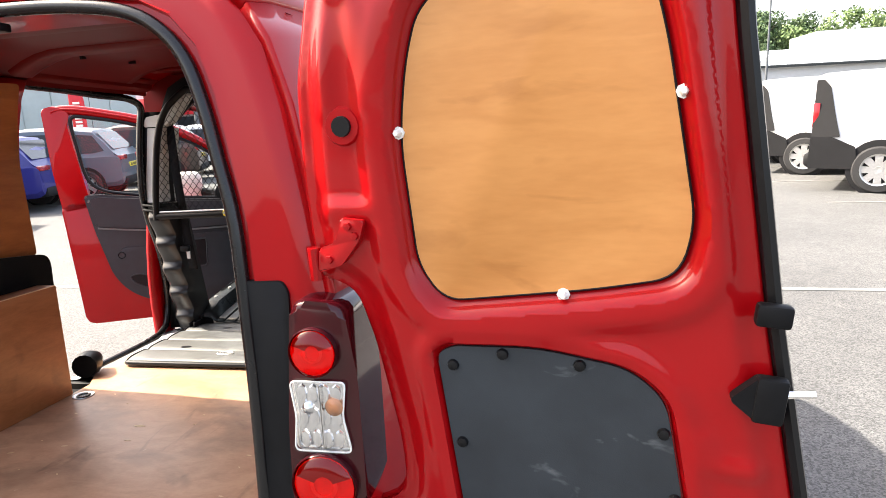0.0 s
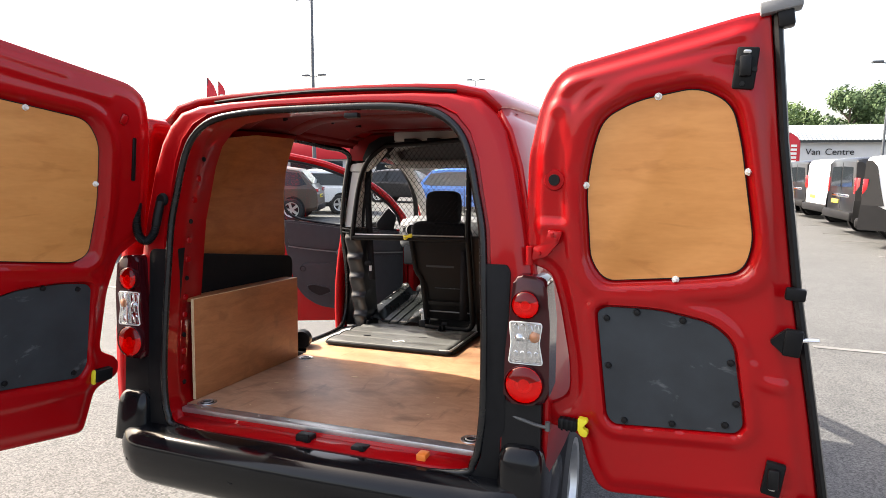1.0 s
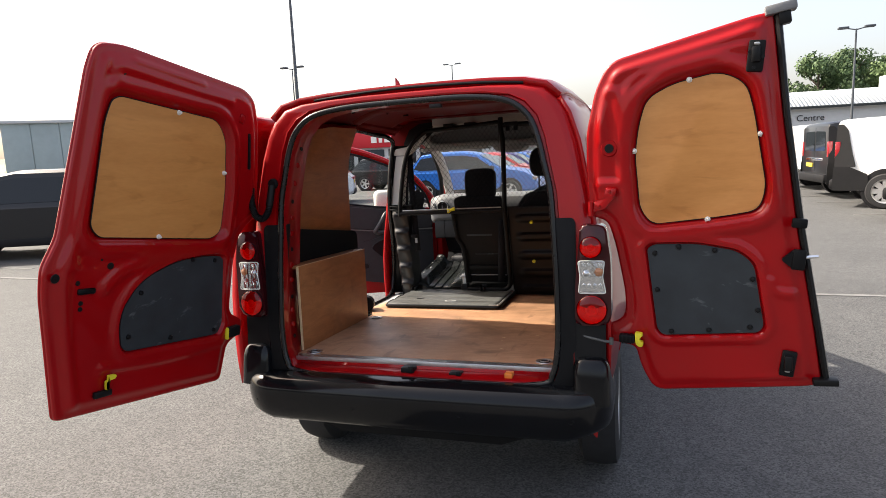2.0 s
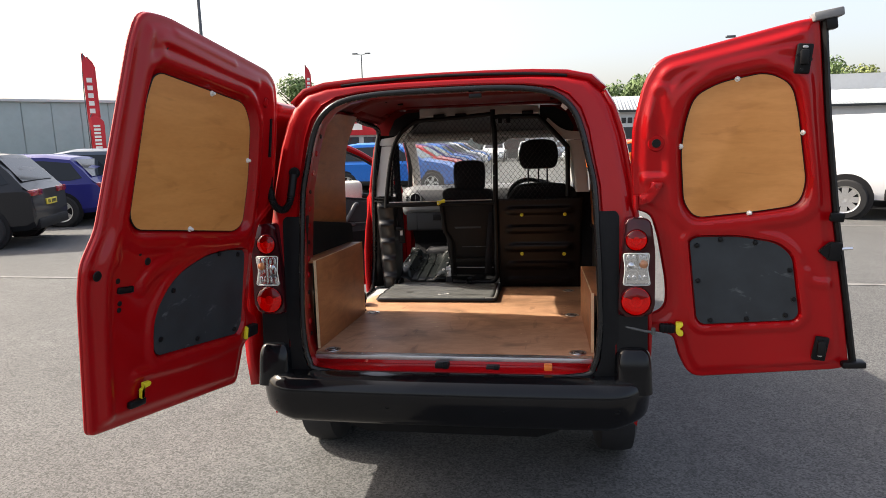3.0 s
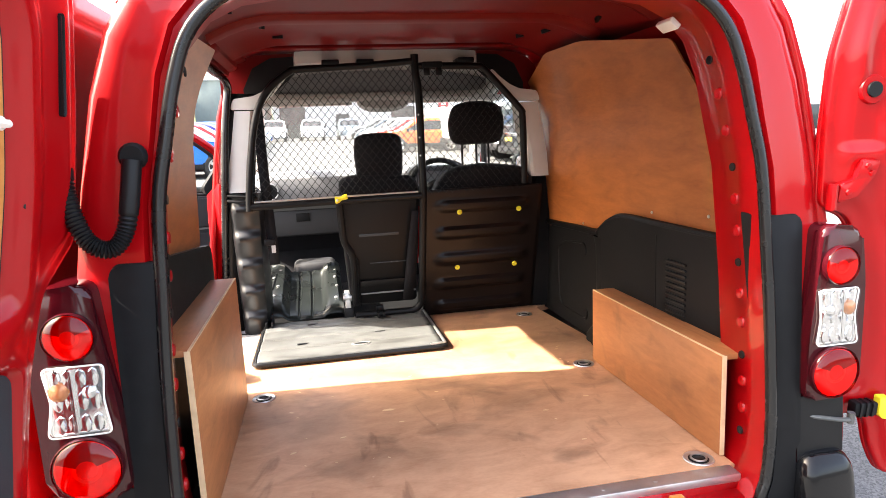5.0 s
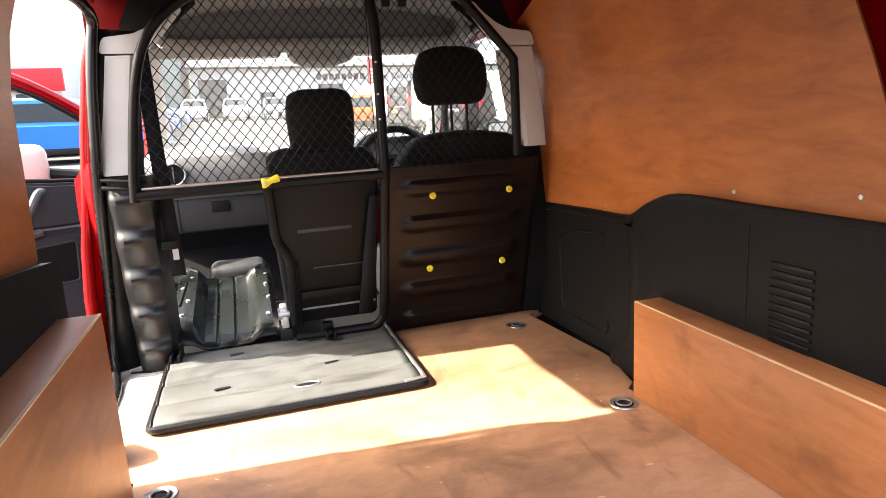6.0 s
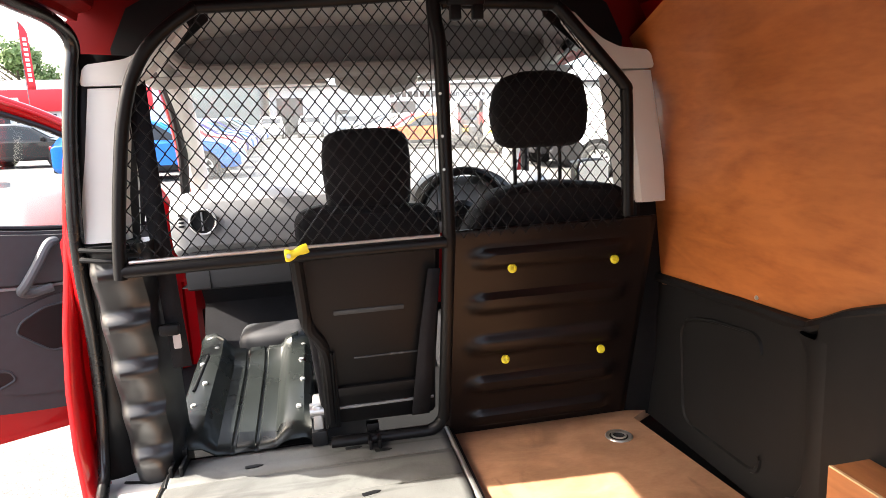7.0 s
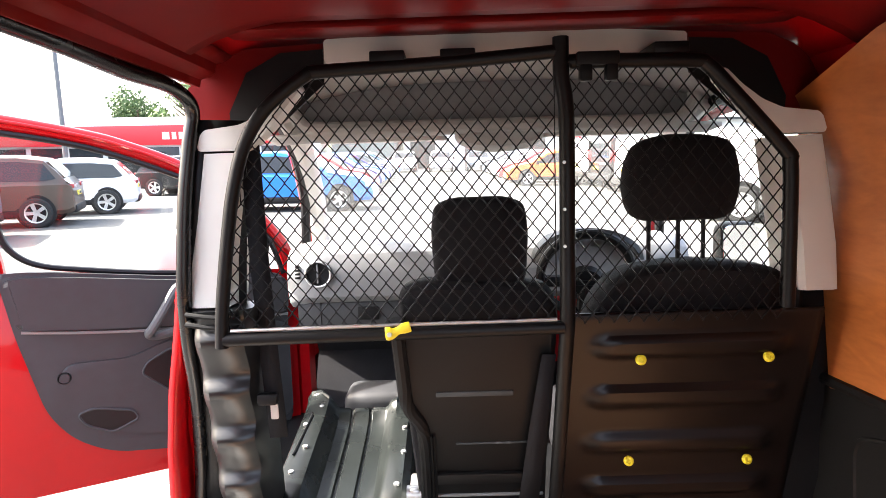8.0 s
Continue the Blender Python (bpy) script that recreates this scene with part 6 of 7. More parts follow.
sweep(bm, [(0.17, 2.27, 1.21), (0.47, 2.27, 1.21)], 0.022, 8)
sweep(bm, [(0.32, 2.27, 1.21), (0.32, 2.31, 1.09)], 0.022, 8)
lathe(bm, [(0.0, 0), (0.07, 0), (0.06, 0.02), (0.0, 0.025)], pose(0.32, 2.28, 1.20, 113, 0, 0), 20)
part("steering_wheel", bm, PLASTIC, dash)

# headliner, parcel shelf over the windscreen and mirror console
bm = bmesh.new()
loft(bm, [[Vector((x, y, z - dz * (abs(x) / 0.68) ** 3)) for x in [-0.70 + 0.07 * k for k in range(21)]] for y, z, dz in ((1.63, 1.885, 0.11), (1.80, 1.878, 0.10), (2.03, 1.868, 0.09), (2.05, 1.86, 0.09))])
thick(part("headliner", bm, HEADLINER, van, "pale grey cab headliner"), 0.012, 1)
bm = bmesh.new()
slab(bm, rounded([(-0.60, 1.872), (-0.60, 1.78, 0.04), (-0.53, 1.735, 0.03), (0.53, 1.73, 0.03), (0.60, 1.77, 0.04), (0.60, 1.872)], 0.02, 5), 0, 0.03, Matrix(((1, 0, 0, 0), (0, 0, -1, 2.09), (0, 1, 0, 0), (0, 0, 0, 1))))
shelf = part("overhead_shelf", bm, DASH, van, "grey hollow of the overhead storage shelf")
bm = bmesh.new()
sweep(bm, smooth_path([(-0.60, 2.03, 1.845), (-0.598, 2.03, 1.79), (-0.575, 2.03, 1.755), (-0.52, 2.03, 1.734), (-0.2, 2.03, 1.730), (0.2, 2.03, 1.728), (0.52, 2.03, 1.727), (0.575, 2.03, 1.748), (0.596, 2.03, 1.785), (0.59, 2.03, 1.84)], 6), 0.020, 10, up=(0, 1, 0))
part("shelf_lip", bm, HEADLINER, shelf)
bm = bmesh.new()
loft(bm, [[Vector((x, y, z - 0.02 * (abs(x) / 0.68) ** 2)) for x in [-0.68 + 0.068 * k for k in range(21)]] for y, z in ((2.03, 1.724), (2.15, 1.712), (2.40, 1.735), (2.46, 1.745))])
thick(part("visor_panel", bm, HEADLINER, van, "pale panel with the sun visors"), 0.012, 1)
for x0, x1 in ((-0.55, -0.14), (0.18, 0.56)):
    bm = bmesh.new()
    slab(bm, rounded([(x0, -0.06), (x1, -0.06), (x1, 0.07), (x0, 0.07)], 0.03), 0, 0.014, pose(0, 2.22, 1.699, 2), bevel=0.005)
    part("sun_visor", bm, TRIM, van, "pale folded sun visor")
bm = bmesh.new()
loft(bm, [[Vector((0.03 + w * math.copysign(abs(math.cos(a)) ** 0.8, math.cos(a)), 2.14 + d, 1.708 + h * math.sin(a))) for a in [2 * math.pi * k / 24 for k in range(24)]] for d, w, h in ((0.0, 0.09, 0.015), (0.01, 0.135, 0.035), (0.06, 0.145, 0.052), (0.16, 0.13, 0.050), (0.24, 0.09, 0.03))], closed=True, caps=True)
part("mirror_console", bm, HEADLINER, van)
bm = bmesh.new()
loft(bm, [[Vector((x * w, y, z)) for x in (-1, -0.5, 0, 0.5, 1)] for y, z, w in ((2.47, 1.75, 0.66), (2.8, 1.52, 0.70), (3.18, 1.20, 0.76))])
screen = thick(part("windscreen", bm, SCREEN, van, "clear windscreen with a pale veil of glare"), 0.004)
screen.visible_shadow = False
for side in (-1, 1):
    bm = bmesh.new()
    sweep(bm, smooth_path([(side * 0.655, 1.95, 1.79), (side * 0.675, 2.20, 1.755), (side * 0.695, 2.45, 1.67), (side * 0.725, 2.68, 1.52), (side * 0.755, 2.80, 1.36), (side * 0.77, 2.82, 1.15)], 6), 0.020, 10)
    part("door_seal", bm, RUBBER, van)
    bm = bmesh.new()
    sweep(bm, smooth_path([(side * 0.63, 2.05, 1.79), (side * 0.65, 2.30, 1.735), (side * 0.675, 2.55, 1.635), (side * 0.705, 2.83, 1.44), (side * 0.755, 3.12, 1.20)], 6), 0.040, 10)
    part("pillar_trim", bm, TRIM, van)
    bm = bmesh.new()
    sweep(bm, smooth_path([(side * 0.70, 2.30, 1.80), (side * 0.725, 2.58, 1.68), (side * 0.76, 2.88, 1.47), (side * 0.82, 3.17, 1.20)], 6), 0.03, 8)
    part("windscreen_pillar", bm, RED, van)
# door jamb below the windscreen pillar
bm = bmesh.new()
loft(bm, [[Vector((x, y, z)) for x, y in ((-0.87, 2.86), (-0.86, 2.79), (-0.80, 2.76), (-0.765, 2.78), (-0.755, 2.84))] for z in (0.45, 0.8, 1.1, 1.25)])
part("door_jamb", bm, RED, van)
bm = bmesh.new()
loft(bm, [[Vector((x, y, z)) for y in (1.72, 2.1, 2.5, 2.85)] for x, z in ((-0.88, 0.40), (-0.875, 0.50), (-0.85, 0.515), (-0.80, 0.515), (-0.785, 0.50), (-0.78, 0.45))])
part("door_sill", bm, RED, van)

bm = bmesh.new()
loft(bm, [[p + Vector((0.002, 0, 0)) for p in section(y, 1)[6:11]] for y in (1.78, 1.95, 2.2, 2.45)])
g = thick(part("driver_door_glass", bm, GLASS, van, "clear side window"), 0.004)
g.visible_shadow = False
bm = bmesh.new()
box(bm, (0.846, 2.40, 1.215), (0.99, 2.50, 1.382), 0.035, seg=3)
mir = part("door_mirror", bm, PLASTIC, van, "black-backed door mirror")
bm = bmesh.new()
slab(bm, rounded([(0.854, 1.224), (0.981, 1.224), (0.981, 1.373), (0.854, 1.373)], 0.03), -2.404, -2.396, Matrix(((1, 0, 0, 0), (0, 0, -1, 0), (0, 1, 0, 0), (0, 0, 0, 1))))
part("mirror_glass", bm, CHROME, mir)
bm = bmesh.new()
sweep(bm, [(0.80, 2.45, 1.16), (0.90, 2.45, 1.20)], 0.025, 8)
part("mirror_arm", bm, PLASTIC, mir)

# dark underside: plain box added to block light passing under the floor
bm = bmesh.new()
loft(bm, [[Vector((x, y, z)) for x, z in ((-0.56, 0.52), (-0.54, 0.30), (-0.4, 0.25), (0.4, 0.25), (0.54, 0.30), (0.56, 0.52))] for y in (-0.05, 0.1, 3.4, 3.6)], caps=True)
part("underbody", bm, PLASTIC, van)

for side in (-1, 1):
    for y in (0.19, 0.985):
        bm = bmesh.new()
        box(bm, (min(side * 0.58, side * 0.855), y, 0.30), (max(side * 0.58, side * 0.855), y + 0.025, 0.60), 0.005)
        part("arch_liner", bm, PLASTIC, van)

# front end
bm = bmesh.new()
rows = []
for y, w, top, low in ((2.45, 0.86, 1.15, 0.34), (2.95, 0.87, 1.16, 0.34), (3.25, 0.865, 1.13, 0.34), (3.6, 0.85, 1.04, 0.34), (3.9, 0.80, 0.93, 0.34), (4.1, 0.70, 0.80, 0.30), (4.18, 0.62, 0.62, 0.28), (4.16, 0.6, 0.30, 0.28)):
    rows.append([Vector((x * w, y, z)) for x, z in ((-0.97, low), (-1, 0.5 * low + 0.5 * top - 0.1), (-1, top - 0.12), (-0.93, top - 0.04), (-0.7, top), (0, top + 0.03), (0.7, top), (0.93, top - 0.04), (1, top - 0.12), (1, 0.5 * low + 0.5 * top - 0.1), (0.97, low))])
loft(bm, rows[1:])
thick(part("front_body", bm, RED, van, "red bonnet and wings"), 0.02, 1)
for side, y in ((-1, 0.60), (1, 0.60), (-1, 3.32), (1, 3.32)):
    zc = 0.245 if y < 1 else 0.37
    m = pose(side * 0.70, y, zc, 0, side * 90, 0)
    bm = bmesh.new()
    lathe(bm, [(0.19, -0.02), (0.27, 0.0), (0.305, 0.02), (0.312, 0.08), (0.312, 0.13), (0.30, 0.18), (0.26, 0.195), (0.20, 0.18), (0.19, 0.1)], m, 36)
    w = part("wheel", bm, TYRE, van)
    bm = bmesh.new()
    lathe(bm, [(0.0, 0.15), (0.06, 0.165), (0.16, 0.14), (0.185, 0.18), (0.21, 0.185), (0.205, 0.17), (0.19, 0.06)], m, 36)
    part("rim", bm, STEEL, w, "silver wheel trim")

# ---- surroundings ----
bm = bmesh.new()
bmesh.ops.create_grid(bm, x_segments=60, y_segments=60, size=1500)
tagged(part("ground", bm, ASPHALT, None, "", False), "worn grey asphalt of an open car park", "ground", kind="structure")
LINE = material("worn_white_line", (0.145, 0.144, 0.138), 0.9, vary=0.4, scale=8)
bm = bmesh.new()
for lo, hi in [((-16, 4.45), (-3.2, 4.54)), ((2.6, 4.70), (18, 4.78))] + [((-14.5, y), (-9.0, y + 0.09)) for y in (5.2, 7.9, 10.6, 13.3, 16.2, 18.9)] + [((-7.6, y), (-2.4, y + 0.09)) for y in (17.9, 20.6, 23.3, 26, 28.7, 31.4)] + [((5.2, y), (10.5, y + 0.09)) for y in (9.6, 12.4, 15.3, 17.2, 19.9, 22.6)]:
    box(bm, (*lo, 0.001), (*hi, 0.006))
tagged(part("road_marking", bm, LINE, None, "", False), "faded white parking bay lines", "road marking", kind="structure")

CONCRETE = material("weathered_concrete_block", (0.17, 0.165, 0.155), 0.9, vary=0.25, scale=2, bump=0.3, bump_scale=30)
# unseen wall, added so the red paint mirrors less bright sky
bm = bmesh.new()
box(bm, (-45, -20.4, 0), (45, -20, 3.2))
tagged(part("reflection_wall", bm, CONCRETE, None, "", False), "plain grey wall out of view, added to darken reflections", "wall", kind="structure")

CLAD = material("grey_green_cladding", (0.36, 0.42, 0.41), 0.7, vary=0.08, scale=3)
PALE = material("pale_cladding", (0.55, 0.56, 0.56), 0.7, vary=0.06, scale=3)
ROOFS = material("ribbed_roof_sheet", (0.42, 0.45, 0.47), 0.55, vary=0.1, scale=3)
DARK = material("dark_opening", (0.03, 0.035, 0.035), 0.6)
SIGN_RED = material("red_sign", (0.55, 0.02, 0.03), 0.5)
LETTER = material("dark_lettering", (0.02, 0.02, 0.022), 0.5)


def car_paint(name, c, metal=0.0):
    return material(name, c, 0.35, coat=0.45, metal=metal, spec=0.25)


PAINTS = {"black": car_paint("black_paint", (0.012, 0.013, 0.015)), "blue": car_paint("bright_blue_paint", (0.015, 0.15, 0.55)), "navy": car_paint("dark_blue_paint", (0.02, 0.022, 0.16)),
          "grey": car_paint("grey_paint", (0.085, 0.11, 0.14)), "brown": car_paint("brown_paint", (0.07, 0.05, 0.04)), "white": car_paint("white_paint", (0.75, 0.76, 0.77), 0.0),
          "red": car_paint("car_red_paint", (0.5, 0.02, 0.025)), "orange": car_paint("orange_paint", (0.75, 0.15, 0.02)), "silver": car_paint("silver_paint", (0.4, 0.41, 0.42))}
CLADDING = material("car_black_trim", (0.009, 0.009, 0.010), 0.6, spec=0.25, vary=0.2, scale=10)
ALLOY = material("alloy_wheel", (0.6, 0.6, 0.6), 0.3, metal=0.8)
PLATE_Y = material("yellow_plate", (0.7, 0.55, 0.06), 0.5)
LAMP_RED = material("car_lamp_red", (0.30, 0.01, 0.015), 0.2, coat=0.5)


def wheel(car, x, y, r, side, spokes=True):
    m = pose(x, y, r, side * -90, 0, 0)
    bm = bmesh.new()
    lathe(bm, [(r * 0.60, -0.10), (r * 0.93, -0.10), (r, -0.07), (r, 0.07), (r * 0.93, 0.10), (r * 0.68, 0.105), (r * 0.64, 0.07), (r * 0.3, 0.03)], m, 28)
    w = part("wheel", bm, TYRE, car)
    bm = bmesh.new()
    lathe(bm, [(r * 0.56, 0.05), (r * 0.66, 0.095), (r * 0.68, 0.108), (r * 0.62, 0.10), (r * 0.60, 0.05)], m, 28)
    lathe(bm, [(0.0, 0.09), (r * 0.16, 0.095), (r * 0.18, 0.06), (0.0, 0.05)], m, 12)
    for k in range(5 if spokes else 8):
        a = 2 * math.pi * k / (5 if spokes else 8)
        d, n = Vector((math.cos(a), math.sin(a), 0)), Vector((-math.sin(a), math.cos(a), 0))
        wd = r * (0.10 if spokes else 0.12)
        loft(bm, [[m @ (d * q + n * s * w2 + Vector((0, 0, h))) for s, h in ((-1, h0 - 0.03), (-1, h0), (1, h0), (1, h0 - 0.03))] for q, w2, h0 in ((r * 0.12, wd, 0.09), (r * 0.62, wd * 1.25, 0.095))], closed=True, caps=True)
    part("rim", bm, ALLOY if spokes else STEEL, w, "silver alloy rim" if spokes else "pale steel rim")


def on_face(bm, quads, lift=0.008):
    """Panes laid a little proud of the body."""
    for q in quads:
        q = [Vector(p) for p in q]
        n = (q[1] - q[0]).cross(q[-1] - q[0]).normalized()
        vs = [bm.verts.new(p + n * lift) for p in q]
        bm.faces.new(vs)


def build_car(name, label, paint, L=4.4, width=1.82, H=1.62, group="parked cars", plate=True, clad=True):
    """A five-door car; rear at x = 0, nose towards +x, wheels on z = 0."""
    car = thing(name, label, "car", group=group)
    W = width / 2
    prof = [(0.0, 0.46, 0.60, 0.86), (0.03, 0.36, H * 0.58, 0.93), (0.14, 0.30, H * 0.64, 0.965), (0.34, 0.29, H * 0.80, 0.985), (0.58, 0.28, H * 0.95, 0.99), (1.1, 0.28, H * 0.995, 1), (L * 0.45, 0.28, H, 1), (L * 0.56, 0.28, H * 0.94, 1), (L * 0.74, 0.28, H * 0.645, 1), (L * 0.90, 0.28, H * 0.57, 0.96), (L * 0.98, 0.30, H * 0.45, 0.88), (L, 0.36, H * 0.34, 0.80)]
    rows = []
    for x, lo, hi, w in prof:
        waist = min(hi, H * 0.61)
        k = (hi - waist) / (H - waist)
        top = W * w * (1 - 0.20 * k)
        half = [(W * w * 0.90, lo), (W * w * 0.99, lo + 0.10), (W * w, lo + 0.22 if lo + 0.22 < waist else waist - 0.05), (W * w, waist - 0.04), (W * w * 0.975, waist), (top, hi - 0.05 * k), (top * 0.86, hi), (top * 0.5, hi + 0.015)]
        rows.append([Vector((x, -y, z)) for y, z in half] + [Vector((x, 0, hi + 0.02))] + [Vector((x, y, z)) for y, z in half[::-1]])
    bm = bmesh.new()
    loft(bm, rows, caps=True)
    part("body", bm, PAINTS[paint], car, "", True, 26)
    mixp = lambda a, b, t: a + (b - a) * t
    for sgn, lo_i, hi_i in ((-1, 4, 5), (1, 12, 11)):
        bm = bmesh.new()
        cols = [(mixp(rows[i][lo_i], rows[i][hi_i], 0.10), mixp(rows[i][lo_i], rows[i][hi_i], 0.86)) for i in (4, 5, 6, 7)]
        tip = mixp(rows[8][lo_i], rows[7][lo_i], 0.25)
        back = mixp(rows[3][lo_i], rows[3][hi_i], 0.35)
        qs = []
        for a, b in zip(cols, cols[1:]):
            qs.append((a[0], b[0], b[1], a[1]))
        qs.append((cols[-1][0], tip + Vector((0, 0, 0.03)), cols[-1][1]))
        qs.append((back, cols[0][0], cols[0][1]))
        on_face(bm, [q if sgn < 0 else q[::-1] for q in qs])
        part("side_glass", bm, CARGLASS, car)
    bm = bmesh.new()
    on_face(bm, [(mixp(rows[2][6], rows[4][6], 0.12), mixp(rows[2][6], rows[4][6], 0.88), mixp(rows[2][10], rows[4][10], 0.88), mixp(rows[2][10], rows[4][10], 0.12))], 0.03)
    part("rear_glass", bm, CARGLASS, car)
    bm = bmesh.new()
    on_face(bm, [(mixp(rows[7][6], rows[8][6], 0.08), mixp(rows[7][6], rows[8][6], 0.9), mixp(rows[7][10], rows[8][10], 0.9), mixp(rows[7][10], rows[8][10], 0.08))], 0.02)
    part("windscreen", bm, CARGLASS, car)
    for s in (-1, 1):
        bm = bmesh.new()
        box(bm, (-0.005, min(s * W * 0.42, s * W * 0.93), H * 0.535), (0.22, max(s * W * 0.42, s * W * 0.93), H * 0.60), 0.02)
        part("tail_lamp", bm, LAMP_RED, car)
        bm = bmesh.new()
        box(bm, (L * 0.93, min(s * W * 0.5, s * W * 0.90), H * 0.40), (L * 0.985, max(s * W * 0.5, s * W * 0.90), H * 0.48), 0.02)
        part("headlamp", bm, LENS_CLEAR, car)
        bm = bmesh.new()
        box(bm, (L * 0.66, min(s * W * 1.0, s * W * 1.16), H * 0.60), (L * 0.69, max(s * W * 1.0, s * W * 1.16), H * 0.70), 0.03)
        part("door_mirror", bm, CLADDING, car)
        for x in (0.80, L - 0.92):
            bm = bmesh.new()
            lathe(bm, [(0.0, -0.1), (0.41, -0.1), (0.41, 0.012), (0.37, 0.016), (0.0, 0.016)], pose(x, s * W * 0.98, 0.36, s * -90, 0, 0), 24)
            part("wheel_arch", bm, CLADDING, car)
            wheel(car, x, s * (W - 0.065), 0.345, s)
        if clad:
            bm = bmesh.new()
            box(bm, (0.9, min(s * W * 0.95, s * W * 1.012), 0.27), (L - 1.0, max(s * W * 0.95, s * W * 1.012), 0.42), 0.02)
            part("sill_cladding", bm, CLADDING, car)
    bm = bmesh.new()
    box(bm, (-0.03, -W * 0.80, 0.30), (0.25, W * 0.80, 0.50), 0.05)
    part("rear_bumper", bm, CLADDING, car)
    bm = bmesh.new()
    box(bm, (-0.006, -0.26, 0.70), (0.05, 0.26, 0.81), 0.004)
    pl = part("number_plate", bm, PLATE_Y, car)
    bm = bmesh.new()
    for q in range(7):
        if q != 4:
            box(bm, (-0.009, -0.21 + 0.06 * q, 0.725), (-0.005, -0.172 + 0.06 * q, 0.785))
    part("plate_bars", bm, LETTER, pl)
    return car


def recolour(car, paint, label):
    for ob in car.children:
        if ob.name.startswith("body"):
            ob.material_slots[0].link = "OBJECT"
            ob.material_slots[0].material = PAINTS[paint]
    car["label"] = label
    return car


suv = build_car("car", "black sport utility car with tinted glass", "black", 4.6, 1.86, 1.67)
suv.matrix_world = pose(-8.6, 7.6, 0, 0, 0, 203)
hatch = build_car("car", "dark blue small crossover car", "navy", 4.15, 1.77, 1.57)
hatch.matrix_world = pose(-9.5, 10.5, 0, 0, 0, 200)


def park(src, paint, label, x, y, turn):
    return recolour(copy_thing(src, pose(x, y, 0, 0, 0, turn)), paint, label)


park(suv, "grey", "grey-blue estate-backed car with red lamps", -9.3, 12.6, 202)
park(suv, "brown", "dark brown sport utility car", -9.34, 15.75, 203)
park(hatch, "white", "white hatchback with silver alloy wheels", -9.37, 18.86, 203)
park(suv, "blue", "bright blue sport utility car", -6.85, 18.45, 0)
park(hatch, "black", "dark hatchback with silver alloy wheels", -12.6, 25.9, 0)
park(hatch, "silver", "silver hatchback parked beyond the bays", -19.5, 25.0, 0)
for k, (p, l) in enumerate((("red", "red hatchback"), ("red", "red hatchback"), ("navy", "dark blue hatchback"), ("blue", "bright blue hatchback"), ("navy", "dark blue hatchback"), ("grey", "grey hatchback"), ("white", "white hatchback"), ("blue", "bright blue hatchback"), ("silver", "silver hatchback"))):
    park(hatch, p, l + " in the far row of bays", -6.9 - 0.05 * k, 21.3 + 2.7 * k, 0)
for k, (p, l) in enumerate((("orange", "bright orange hatchback"), ("red", "red hatchback"), ("white", "white hatchback"), ("silver", "silver hatchback"), ("grey", "grey hatchback"), ("black", "black hatchback"), ("white", "white hatchback"))):
    park(hatch, p, l + " facing the far row of bays", 6.6 - 0.1 * k, 28.6 + 2.6 * k, 180)
for x, p, l in ((-3.4, "white", "white hatchback"), (-0.6, "silver", "silver hatchback"), (2.2, "grey", "grey hatchback"), (5.0, "white", "white hatchback")):
    park(hatch, p, l + " by the far building", x, 50.5, -90)


